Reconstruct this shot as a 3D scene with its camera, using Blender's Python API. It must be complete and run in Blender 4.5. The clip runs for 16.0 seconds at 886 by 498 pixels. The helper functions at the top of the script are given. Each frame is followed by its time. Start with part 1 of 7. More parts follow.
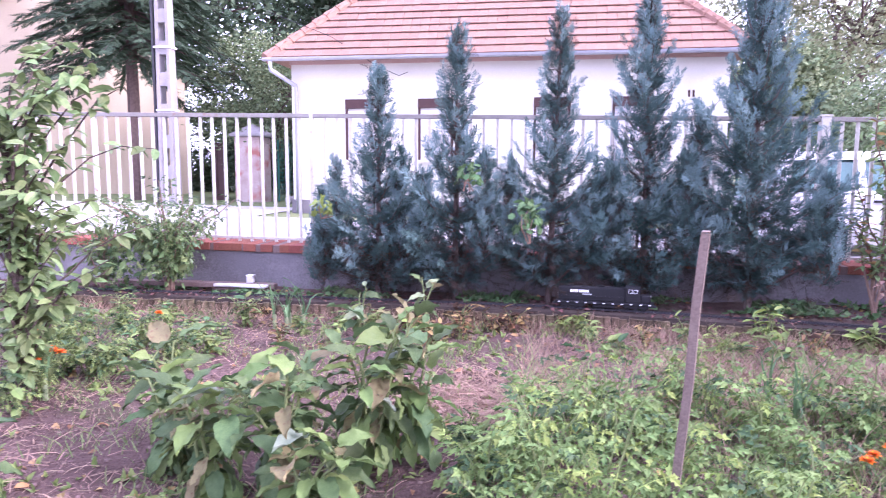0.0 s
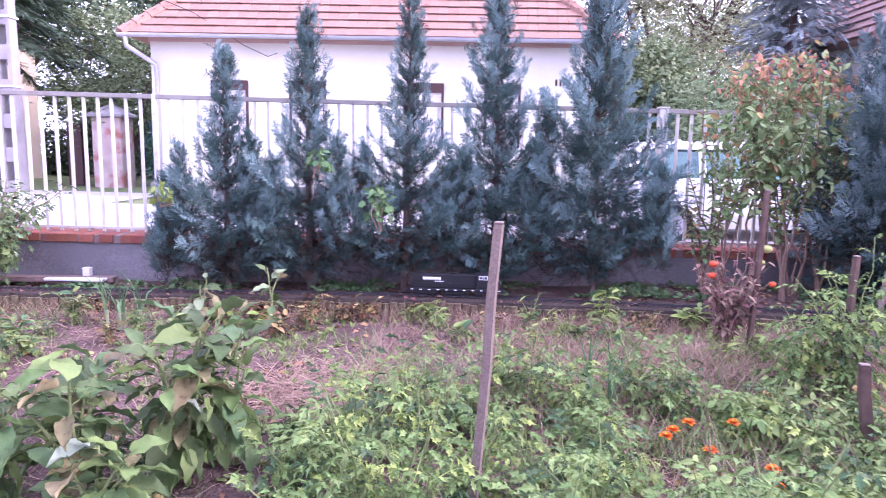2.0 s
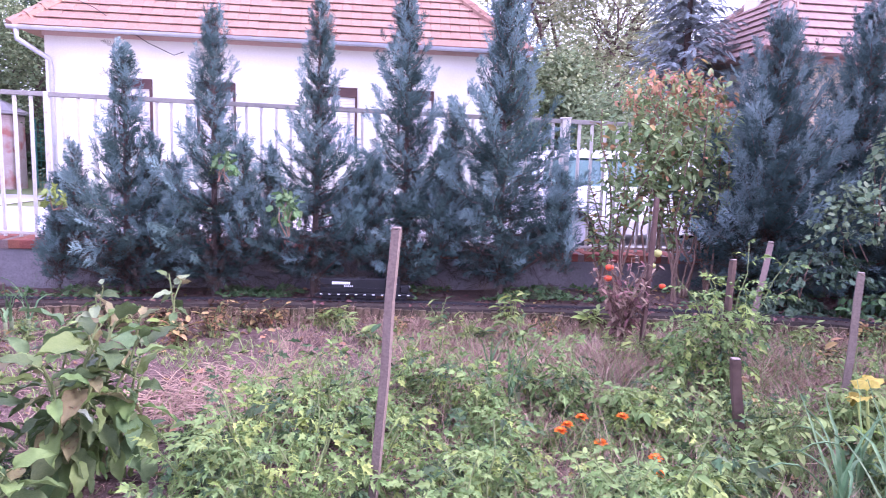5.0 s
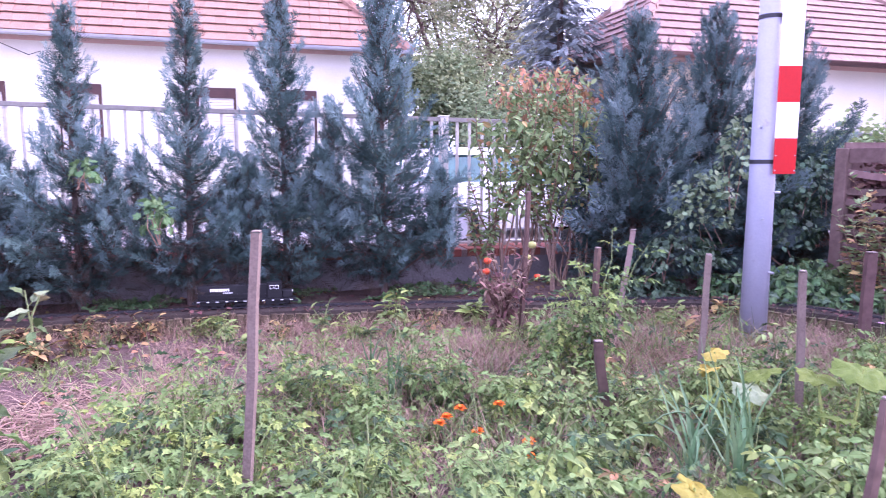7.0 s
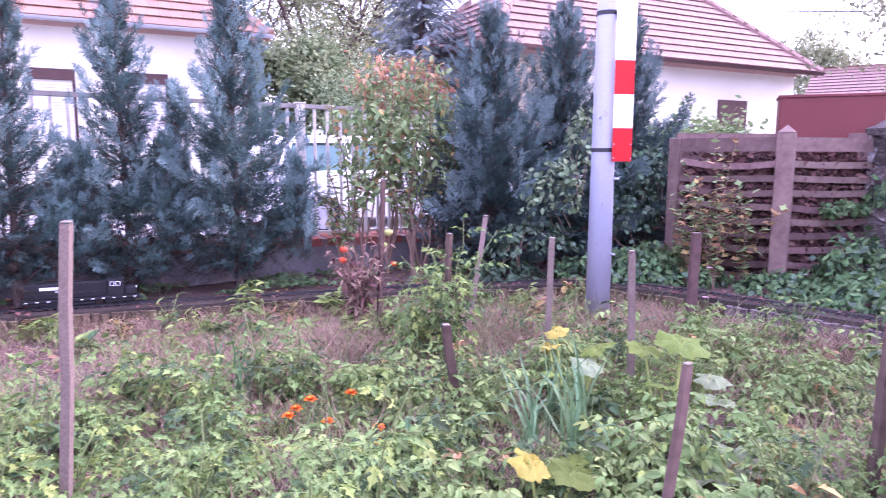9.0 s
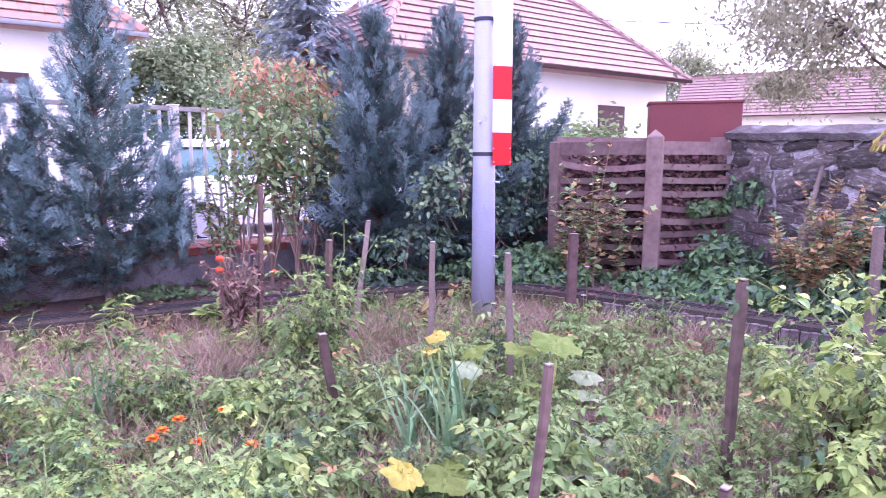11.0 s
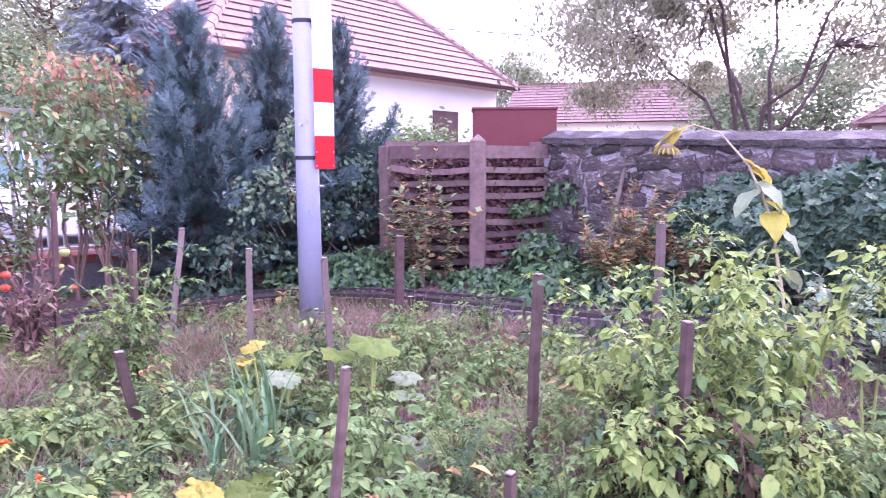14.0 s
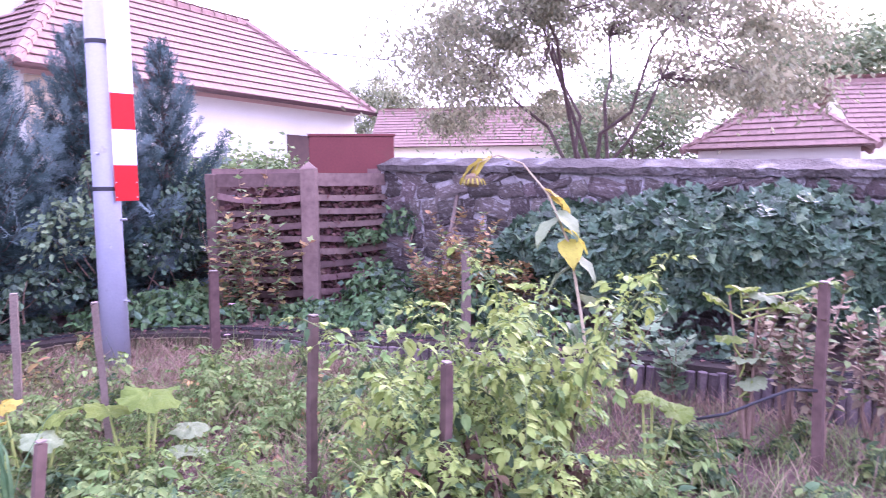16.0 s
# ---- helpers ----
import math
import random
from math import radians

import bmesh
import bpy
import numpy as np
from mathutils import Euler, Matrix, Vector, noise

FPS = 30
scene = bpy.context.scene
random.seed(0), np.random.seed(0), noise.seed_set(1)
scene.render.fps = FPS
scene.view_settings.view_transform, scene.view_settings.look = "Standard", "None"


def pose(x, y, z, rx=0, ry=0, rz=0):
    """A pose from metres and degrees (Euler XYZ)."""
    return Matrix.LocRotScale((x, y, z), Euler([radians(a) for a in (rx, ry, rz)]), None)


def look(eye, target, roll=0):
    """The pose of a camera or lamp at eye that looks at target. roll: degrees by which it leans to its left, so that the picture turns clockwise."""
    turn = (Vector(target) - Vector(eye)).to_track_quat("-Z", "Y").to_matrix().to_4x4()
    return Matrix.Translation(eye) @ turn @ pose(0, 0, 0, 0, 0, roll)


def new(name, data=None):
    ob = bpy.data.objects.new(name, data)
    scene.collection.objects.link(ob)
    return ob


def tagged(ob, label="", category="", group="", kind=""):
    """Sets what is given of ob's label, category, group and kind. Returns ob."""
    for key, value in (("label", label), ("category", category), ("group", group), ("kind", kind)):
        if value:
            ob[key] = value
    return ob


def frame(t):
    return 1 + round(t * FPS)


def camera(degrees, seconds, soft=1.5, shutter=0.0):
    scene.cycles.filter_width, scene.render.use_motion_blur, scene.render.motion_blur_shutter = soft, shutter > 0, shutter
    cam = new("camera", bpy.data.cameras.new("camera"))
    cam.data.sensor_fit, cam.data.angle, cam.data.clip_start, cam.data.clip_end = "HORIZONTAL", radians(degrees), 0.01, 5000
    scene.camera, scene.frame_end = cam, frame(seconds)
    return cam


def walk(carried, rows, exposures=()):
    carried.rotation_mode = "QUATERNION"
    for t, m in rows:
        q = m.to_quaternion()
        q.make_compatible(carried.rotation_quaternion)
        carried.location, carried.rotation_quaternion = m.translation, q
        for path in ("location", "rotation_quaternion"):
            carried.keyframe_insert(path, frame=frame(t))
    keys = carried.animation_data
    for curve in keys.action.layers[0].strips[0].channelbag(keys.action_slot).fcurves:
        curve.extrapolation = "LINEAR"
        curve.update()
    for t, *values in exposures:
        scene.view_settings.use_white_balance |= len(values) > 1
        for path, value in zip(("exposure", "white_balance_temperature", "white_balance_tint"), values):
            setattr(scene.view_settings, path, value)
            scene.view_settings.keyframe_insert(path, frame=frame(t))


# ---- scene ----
cam = camera(67.1, 16.0, soft=0.95, shutter=0.5)
PATH = [
    (0, (0.152, 0.475, 1.406), (-0.148, 2.439, 1.176), 0.3),
    (0.5, (0.243, 0.532, 1.411), (0.02, 2.509, 1.201), 0.8),
    (1, (0.377, 0.56, 1.427), (0.247, 2.543, 1.203), 0.3),
    (1.5, (0.462, 0.596, 1.42), (0.412, 2.58, 1.17), 0.8),
    (2, (0.513, 0.581, 1.427), (0.534, 2.563, 1.156), 0.8),
    (2.5, (0.533, 0.543, 1.431), (0.619, 2.522, 1.154), 0.6),
    (3, (0.544, 0.514, 1.431), (0.684, 2.491, 1.164), 0.9),
    (5.5, (0.605, 0.499, 1.438), (0.942, 2.455, 1.192), 1.4),
    (6, (0.637, 0.49, 1.431), (1.064, 2.429, 1.192), 1.0),
    (6.5, (0.667, 0.477, 1.437), (1.157, 2.401, 1.198), 0.7),
    (7, (0.704, 0.452, 1.44), (1.273, 2.353, 1.19), 0.1),
    (7.5, (0.743, 0.443, 1.432), (1.365, 2.326, 1.169), -0.6),
    (8, (0.763, 0.439, 1.425), (1.454, 2.296, 1.153), -0.2),
    (8.5, (0.798, 0.428, 1.42), (1.603, 2.238, 1.137), 0.3),
    (9, (0.846, 0.409, 1.426), (1.76, 2.166, 1.146), 0.2),
    (11.5, (0.988, 0.374, 1.44), (2.213, 1.933, 1.177), -0.0),
    (12, (1.002, 0.363, 1.445), (2.284, 1.877, 1.19), -0.1),
    (12.5, (1.037, 0.331, 1.435), (2.369, 1.801, 1.176), -0.5),
    (13, (1.068, 0.285, 1.441), (2.472, 1.686, 1.183), -0.6),
    (13.5, (1.1, 0.254, 1.429), (2.554, 1.603, 1.176), -0.6),
    (14, (1.122, 0.257, 1.428), (2.624, 1.551, 1.17), -0.2),
    (14.5, (1.144, 0.201, 1.416), (2.703, 1.423, 1.143), 0.9),
    (15, (1.277, 0.14, 1.414), (2.896, 1.279, 1.134), -0.3),
    (15.5, (1.446, 0.052, 1.462), (3.127, 1.118, 1.271), 1.0),
    (16, (1.526, -0.056, 1.484), (3.244, 0.949, 1.289), -0.6),
]
walk(cam, [(t, look(eye, target, roll)) for t, eye, target, roll in PATH],
     exposures=[(0.0, 1.92, 5400, 49), (1.5, 1.87, 5380, 52), (6.5, 1.89, 5370, 57), (9.0, 2.03, 5380, 59), (16.0, 2.08, 5370, 62)])

# ---- light ----
world = bpy.data.worlds.new("world")
scene.world = world
world.use_nodes = True
wn, wl = world.node_tree.nodes, world.node_tree.links
sky = wn.new("ShaderNodeTexSky")
sky.sky_type = "NISHITA"
sky.sun_disc = False
sky.sun_elevation, sky.sun_rotation = radians(24), radians(100)
sky.air_density, sky.dust_density, sky.ozone_density = 1.0, 6.0, 1.0
haze = wn.new("ShaderNodeMix")
haze.data_type = "RGBA"
haze.inputs["Factor"].default_value = 0.6
haze.inputs[7].default_value = (9.5, 9.8, 10.6, 1)
wl.new(sky.outputs[0], haze.inputs[6])
wl.new(haze.outputs[2], wn["Background"].inputs["Color"])
wn["Background"].inputs["Strength"].default_value = 0.15

sun = new("sun", bpy.data.lights.new("sun", "SUN"))
sun.data.energy, sun.data.angle, sun.data.color = 1.5, radians(15), (1.0, 0.93, 0.84)
sun.matrix_world = look((14, -3, 8), (0, 0, 0))


# ---- materials ----
def material(name, base, other=None, rough=0.8, scale=6.0, fine=60.0, bump=0.3, metal=0.0, leaf=0.0, vary=0.0,
             island=0.0, spots=None, spot_scale=3.0, spot_at=0.6, spec=0.22, dist=0.02):
    """Two noises blend base and other; vary: by object; island: by loose piece; leaf: share of light let through."""
    m = bpy.data.materials.new(name)
    m.use_nodes = True
    n, l = m.node_tree.nodes, m.node_tree.links
    p = n["Principled BSDF"]
    p.inputs["Roughness"].default_value, p.inputs["Metallic"].default_value = rough, metal
    p.inputs["Specular IOR Level"].default_value = spec
    co = n.new("ShaderNodeTexCoord")
    big, small = n.new("ShaderNodeTexNoise"), n.new("ShaderNodeTexNoise")
    for t, s in ((big, scale), (small, fine)):
        t.inputs["Scale"].default_value, t.inputs["Detail"].default_value = s, 4
        l.new(co.outputs["Object"], t.inputs["Vector"])
    add = n.new("ShaderNodeMath")
    add.operation = "ADD"
    l.new(big.outputs[0], add.inputs[0])
    l.new(small.outputs[0], add.inputs[1])
    ramp = n.new("ShaderNodeMapRange")
    ramp.inputs[1].default_value, ramp.inputs[2].default_value = 0.7, 1.3
    l.new(add.outputs[0], ramp.inputs[0])
    mix = n.new("ShaderNodeMix")
    mix.data_type = "RGBA"
    other = other or tuple(c * 0.7 for c in base)
    mix.inputs[6].default_value, mix.inputs[7].default_value = (*base, 1), (*other, 1)
    l.new(ramp.outputs[0], mix.inputs["Factor"])
    colour = mix.outputs[2]
    if spots:
        sp, sr, sm = n.new("ShaderNodeTexNoise"), n.new("ShaderNodeMapRange"), n.new("ShaderNodeMix")
        sp.inputs["Scale"].default_value, sp.inputs["Detail"].default_value = spot_scale, 8
        l.new(co.outputs["Object"], sp.inputs["Vector"])
        sr.inputs[1].default_value, sr.inputs[2].default_value = spot_at - 0.04, spot_at + 0.08
        l.new(sp.outputs[0], sr.inputs[0])
        sm.data_type = "RGBA"
        l.new(colour, sm.inputs[6])
        sm.inputs[7].default_value = (*spots, 1)
        l.new(sr.outputs[0], sm.inputs["Factor"])
        colour = sm.outputs[2]
    if vary or island:
        hsv = n.new("ShaderNodeHueSaturation")
        if vary:
            src = n.new("ShaderNodeObjectInfo").outputs["Random"]
        else:
            src = n.new("ShaderNodeNewGeometry").outputs["Random Per Island"]
        amount = vary or island
        v = n.new("ShaderNodeMapRange")
        v.inputs[3].default_value, v.inputs[4].default_value = 1 - amount, 1 + amount
        l.new(src, v.inputs[0])
        l.new(v.outputs[0], hsv.inputs["Value"])
        w = n.new("ShaderNodeMath")
        w.operation = "MULTIPLY"
        w.inputs[1].default_value = 7.31
        l.new(src, w.inputs[0])
        fr = n.new("ShaderNodeMath")
        fr.operation = "FRACT"
        l.new(w.outputs[0], fr.inputs[0])
        h = n.new("ShaderNodeMapRange")
        h.inputs[3].default_value, h.inputs[4].default_value = 0.5 - amount * 0.06, 0.5 + amount * 0.06
        l.new(fr.outputs[0], h.inputs[0])
        l.new(h.outputs[0], hsv.inputs["Hue"])
        l.new(colour, hsv.inputs["Color"])
        colour = hsv.outputs[0]
    l.new(colour, p.inputs["Base Color"])
    if bump:
        b = n.new("ShaderNodeBump")
        b.inputs["Strength"].default_value, b.inputs["Distance"].default_value = bump, dist
        l.new(add.outputs[0], b.inputs["Height"])
        l.new(b.outputs[0], p.inputs["Normal"])
    if leaf:
        tr, sh = n.new("ShaderNodeBsdfTranslucent"), n.new("ShaderNodeMixShader")
        l.new(colour, tr.inputs["Color"])
        sh.inputs[0].default_value = leaf
        l.new(p.outputs[0], sh.inputs[1])
        l.new(tr.outputs[0], sh.inputs[2])
        l.new(sh.outputs[0], n["Material Output"].inputs["Surface"])
    return m


def glass_material(name, tint, rough=0.05):
    m = bpy.data.materials.new(name)
    m.use_nodes = True
    p = m.node_tree.nodes["Principled BSDF"]
    p.inputs["Base Color"].default_value = (*tint, 1)
    p.inputs["Roughness"].default_value = rough
    p.inputs["Specular IOR Level"].default_value = 0.6
    p.inputs["Transmission Weight"].default_value = 0.6
    return m


M_SOIL = material("soil", (0.075, 0.046, 0.039), (0.155, 0.10, 0.085), 0.95, 3, 45, 0.9, spots=(0.085, 0.075, 0.042), spot_scale=1.6, spot_at=0.6, dist=0.04)
M_CLOD = material("clod", (0.10, 0.068, 0.058), (0.18, 0.13, 0.105), 0.95, 9, 60, 0.6, island=0.35)
M_STREET = material("street concrete", (0.50, 0.48, 0.455), (0.38, 0.36, 0.345), 0.9, 0.8, 30, 0.2)
M_LAWN = material("lawn", (0.12, 0.17, 0.06), (0.17, 0.19, 0.09), 0.95, 1.5, 60, 0.6)
M_FABRIC = material("weed fabric", (0.038, 0.032, 0.028), (0.075, 0.06, 0.05), 0.95, 4, 90, 0.5, spec=0.04)
M_LOG = material("edging log", (0.125, 0.093, 0.055), (0.06, 0.05, 0.03), 0.9, 12, 70, 0.5, vary=0.35, spots=(0.08, 0.09, 0.035), spot_scale=9, spot_at=0.55)
M_GREYLOG = material("grey edging log", (0.15, 0.115, 0.115), (0.085, 0.065, 0.068), 0.9, 12, 70, 0.5, vary=0.3)
M_RENDER = material("wall render", (0.215, 0.20, 0.205), (0.12, 0.11, 0.108), 0.9, 2.5, 50, 0.3, spots=(0.16, 0.15, 0.155), spot_scale=2.2, spot_at=0.57)
M_BRICK = material("brick", (0.31, 0.105, 0.068), (0.21, 0.075, 0.055), 0.9, 18, 90, 0.5, vary=0.16)
M_MORTAR = material("mortar", (0.22, 0.155, 0.135), (0.15, 0.11, 0.10), 0.95, 8, 80, 0.5)
M_PAINT = material("fence paint", (0.55, 0.535, 0.475), (0.43, 0.41, 0.36), 0.55, 7, 60, 0.1, spots=(0.30, 0.20, 0.13), spot_scale=14, spot_at=0.68)
M_RAIL = material("rail paint", (0.26, 0.25, 0.22), (0.19, 0.18, 0.16), 0.6, 7, 60, 0.15, spots=(0.22, 0.15, 0.11), spot_scale=10, spot_at=0.64)
M_PLASTER = material("white plaster", (0.635, 0.63, 0.54), (0.55, 0.545, 0.465), 0.9, 0.9, 35, 0.12)
M_CREAM = material("cream plaster", (0.50, 0.42, 0.29), (0.42, 0.345, 0.235), 0.9, 0.8, 30, 0.15)
M_OCHRE = material("ochre plaster", (0.78, 0.71, 0.57), (0.70, 0.63, 0.49), 0.9, 0.8, 30, 0.15)
M_TILE = material("roof tile", (0.30, 0.178, 0.128), (0.235, 0.135, 0.098), 0.85, 10, 60, 0.3, vary=0.08, spots=(0.19, 0.12, 0.09), spot_scale=5, spot_at=0.66)
M_TILES = material("roof tiles", (0.30, 0.178, 0.128), (0.235, 0.135, 0.098), 0.85, 10, 60, 0.3, island=0.08, spots=(0.19, 0.12, 0.09), spot_scale=5, spot_at=0.66)
M_TILE_RED = material("red roof tiles", (0.275, 0.178, 0.148), (0.215, 0.137, 0.113), 0.8, 8, 60, 0.3, island=0.08)
M_ZINC = material("zinc gutter", (0.42, 0.43, 0.46), (0.33, 0.34, 0.37), 0.45, 6, 50, 0.1, metal=0.6)
M_SHUTTER = material("shutter slat", (0.62, 0.60, 0.58), (0.54, 0.52, 0.50), 0.6, 8, 60, 0.1)
M_BROWNBOX = material("brown shutter box", (0.075, 0.04, 0.035), (0.055, 0.03, 0.028), 0.6, 8, 60, 0.1)
# reddish tone for the thin shadow that the eave throws on the wall
M_EAVESHADE = material("eave shadow tone", (0.52, 0.38, 0.33), (0.46, 0.33, 0.28), 0.85, 6, 50, 0.1)
M_CONCRETE = material("pole concrete", (0.32, 0.305, 0.30), (0.23, 0.215, 0.21), 0.9, 4, 60, 0.3)
M_POLE = material("galvanised pole paint", (0.36, 0.37, 0.44), (0.32, 0.33, 0.39), 0.5, 5, 60, 0.06, metal=0.1, spots=(0.27, 0.24, 0.25), spot_scale=9, spot_at=0.7)
M_BAND = material("steel band", (0.05, 0.05, 0.055), None, 0.5, 8, 60, 0.1, metal=0.4)
M_SIGNRED = material("sign red", (0.47, 0.014, 0.012), (0.42, 0.012, 0.012), 0.45, 5, 50, 0.03)
M_SIGNWHITE = material("sign white", (0.80, 0.79, 0.78), (0.75, 0.73, 0.71), 0.45, 5, 50, 0.03)
M_STAKE = material("stake wood", (0.20, 0.15, 0.125), (0.115, 0.082, 0.068), 0.9, 5, 90, 0.25, vary=0.25)
M_DARKWOOD = material("weathered dark wood", (0.115, 0.075, 0.062), (0.06, 0.038, 0.032), 0.88, 5, 18, 0.2, vary=0.25, spec=0.12)
M_BINWOOD = material("weathered slat wood", (0.19, 0.125, 0.108), (0.115, 0.072, 0.064), 0.85, 5, 18, 0.15, vary=0.35)
M_RUST = material("red oxide steel", (0.155, 0.042, 0.038), (0.125, 0.034, 0.032), 0.6, 2.5, 40, 0.08, spots=(0.13, 0.045, 0.035), spot_scale=3, spot_at=0.62)
M_STONE = material("wall stone", (0.235, 0.19, 0.165), (0.115, 0.088, 0.078), 0.92, 9, 40, 1.0, vary=0.45, spots=(0.42, 0.39, 0.36), spot_scale=4.0, spot_at=0.58, dist=0.05)
M_STONEMORTAR = material("stone wall mortar", (0.44, 0.41, 0.39), (0.26, 0.235, 0.225), 0.95, 6, 40, 1.0, dist=0.05)
M_COPING = material("wall coping", (0.15, 0.13, 0.115), (0.065, 0.055, 0.05), 0.95, 5, 35, 1.0, spots=(0.25, 0.235, 0.225), spot_scale=2.5, spot_at=0.57, spec=0.1, dist=0.04)
M_BARK = material("bark", (0.13, 0.095, 0.08), (0.07, 0.05, 0.045), 0.95, 14, 60, 0.8)
# cypress in two tones: tips coloured as lit, the body as shaded
M_CYPRESS_LIT = material("lit cypress tip", (0.105, 0.18, 0.175), (0.185, 0.27, 0.265), 0.75, 3, 30, 0.0, leaf=0.1, island=0.18, spec=0.1)
M_CYPRESS_DARKLIT = material("lit tip of a dark cypress", (0.1, 0.162, 0.156), (0.17, 0.235, 0.23), 0.75, 3, 30, 0.0, leaf=0.12, island=0.18, spec=0.12)
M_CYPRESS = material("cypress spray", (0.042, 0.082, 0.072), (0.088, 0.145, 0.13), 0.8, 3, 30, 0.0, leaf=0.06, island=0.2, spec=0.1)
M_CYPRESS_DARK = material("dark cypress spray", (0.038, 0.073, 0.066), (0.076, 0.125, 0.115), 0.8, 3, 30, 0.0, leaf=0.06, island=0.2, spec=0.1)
M_SPRUCE = material("spruce needles", (0.05, 0.085, 0.05), (0.08, 0.12, 0.07), 0.85, 3, 30, 0.0, leaf=0.15, island=0.3, spec=0.15)
M_BLUESPRUCE = material("blue spruce needles", (0.18, 0.225, 0.22), (0.245, 0.29, 0.29), 0.85, 3, 30, 0.0, leaf=0.2, island=0.25, spec=0.15)
M_FARLEAF = material("far leaf", (0.14, 0.19, 0.095), (0.2, 0.25, 0.125), 0.7, 1, 20, 0.0, leaf=0.3, island=0.4, spec=0.15)
M_FARLEAF2 = material("far leaf olive", (0.19, 0.22, 0.125), (0.26, 0.275, 0.16), 0.7, 1, 20, 0.0, leaf=0.35, island=0.4, spec=0.15)
M_DARKLEAF = material("dark leaf", (0.065, 0.105, 0.06), (0.10, 0.145, 0.08), 0.6, 2, 25, 0.0, leaf=0.25, island=0.35, spec=0.2)
M_BROWNTILE = material("dark brown tile", (0.12, 0.085, 0.07), (0.08, 0.06, 0.05), 0.85, 8, 60, 0.3, island=0.15)
# dry twigs, their brown taken very dark to paint shade inside the crown
M_CYPRESS_IN = material("dry inner twig darkened as shade", (0.03, 0.03, 0.023), (0.055, 0.036, 0.028), 0.95, 3, 30, 0.0, island=0.3, spec=0.05)
M_SHRUBLIGHT = material("light shrub leaf", (0.165, 0.24, 0.095), (0.235, 0.315, 0.125), 0.55, 3, 30, 0.0, leaf=0.3, island=0.35)
M_LOCUST = material("locust leaf", (0.19, 0.20, 0.115), (0.26, 0.26, 0.155), 0.7, 1, 20, 0.0, leaf=0.42, island=0.4, spec=0.15)


# ---- geometry ----
def unit(v):
    v = np.asarray(v, float)
    return v / np.maximum(np.linalg.norm(v, axis=-1, keepdims=True), 1e-9)


def mesh_of(name, v, f, mat, smooth=False):
    """One mesh from vertices and faces; faces are an array of triangles or a list of mixed polygons."""
    me = bpy.data.meshes.new(name)
    if isinstance(f, np.ndarray):
        v = np.ascontiguousarray(v, np.float32)
        f = np.ascontiguousarray(f, np.int32)
        k = f.shape[1]
        me.vertices.add(len(v))
        me.vertices.foreach_set("co", v.ravel())
        me.loops.add(f.size)
        me.loops.foreach_set("vertex_index", f.ravel())
        me.polygons.add(len(f))
        me.polygons.foreach_set("loop_start", np.arange(0, f.size, k, dtype=np.int32))
        me.update(calc_edges=True)
    else:
        me.from_pydata([tuple(map(float, p)) for p in v], [], [tuple(map(int, q)) for q in f])
        me.update()
    me.materials.append(mat)
    me.polygons.foreach_set("use_smooth", [bool(smooth)] * len(me.polygons))
    return me


class Geo:
    """Collects boxes, tubes and sheets that make up one part."""

    def __init__(self):
        self.v, self.f = [], []

    def add(self, v, f):
        n = len(self.v)
        self.v.extend(tuple(map(float, p)) for p in v)
        self.f.extend(tuple(i + n for i in q) for q in f)
        return self

    def box(self, lo, hi, m=None, bevel=0.0):
        bm = bmesh.new()
        bmesh.ops.create_cube(bm, size=1)
        lo, hi = Vector(lo), Vector(hi)
        for q in bm.verts:
            q.co = Vector((lo[i] + (q.co[i] + 0.5) * (hi[i] - lo[i]) for i in range(3)))
        if bevel:
            bmesh.ops.bevel(bm, geom=list(bm.edges), offset=bevel, segments=1, affect="EDGES")
        if m:
            bmesh.ops.transform(bm, matrix=m, verts=bm.verts)
        bm.verts.index_update()
        self.add([q.co[:] for q in bm.verts], [[q.index for q in p.verts] for p in bm.faces])
        bm.free()
        return self

    def tube(self, path, radii, n=8, caps=True):
        path = [Vector(p) for p in path]
        if not hasattr(radii, "__len__"):
            radii = [radii] * len(path)
        v, f = [], []
        side = None
        for i, p in enumerate(path):
            d = (path[min(i + 1, len(path) - 1)] - path[max(i - 1, 0)]).normalized()
            if side is None:
                side = d.orthogonal().normalized()
            side = (side - d * side.dot(d)).normalized()
            other = d.cross(side)
            for k in range(n):
                a = 2 * math.pi * k / n
                v.append(p + (side * math.cos(a) + other * math.sin(a)) * radii[i])
        for i in range(len(path) - 1):
            for k in range(n):
                a, b = i * n + k, i * n + (k + 1) % n
                f.append((a, b, b + n, a + n))
        if caps:
            f.append(tuple(reversed(range(n))))
            f.append(tuple(range(len(v) - n, len(v))))
        return self.add(v, f)


def part(name, geo, mat, parent=None, label="", smooth=False):
    """Links a Geo (or a mesh) as one mesh object under a thing or under a part."""
    me = geo if isinstance(geo, bpy.types.Mesh) else mesh_of(name, geo.v, geo.f, mat, smooth)
    ob = new(name, me)
    if parent:
        ob.parent = parent
    if label:
        ob["label"] = label
    return ob


def thing(name, label, category, at=(0, 0, 0), group="", turn=0.0):
    ob = new(name)
    ob.matrix_basis = pose(*at, 0, 0, turn)
    return tagged(ob, label, category, group)


def structure(name, geo, mat, label, smooth=False):
    me = geo if isinstance(geo, bpy.types.Mesh) else mesh_of(name, geo.v, geo.f, mat, smooth)
    return tagged(new(name, me), label, "", "", "structure")


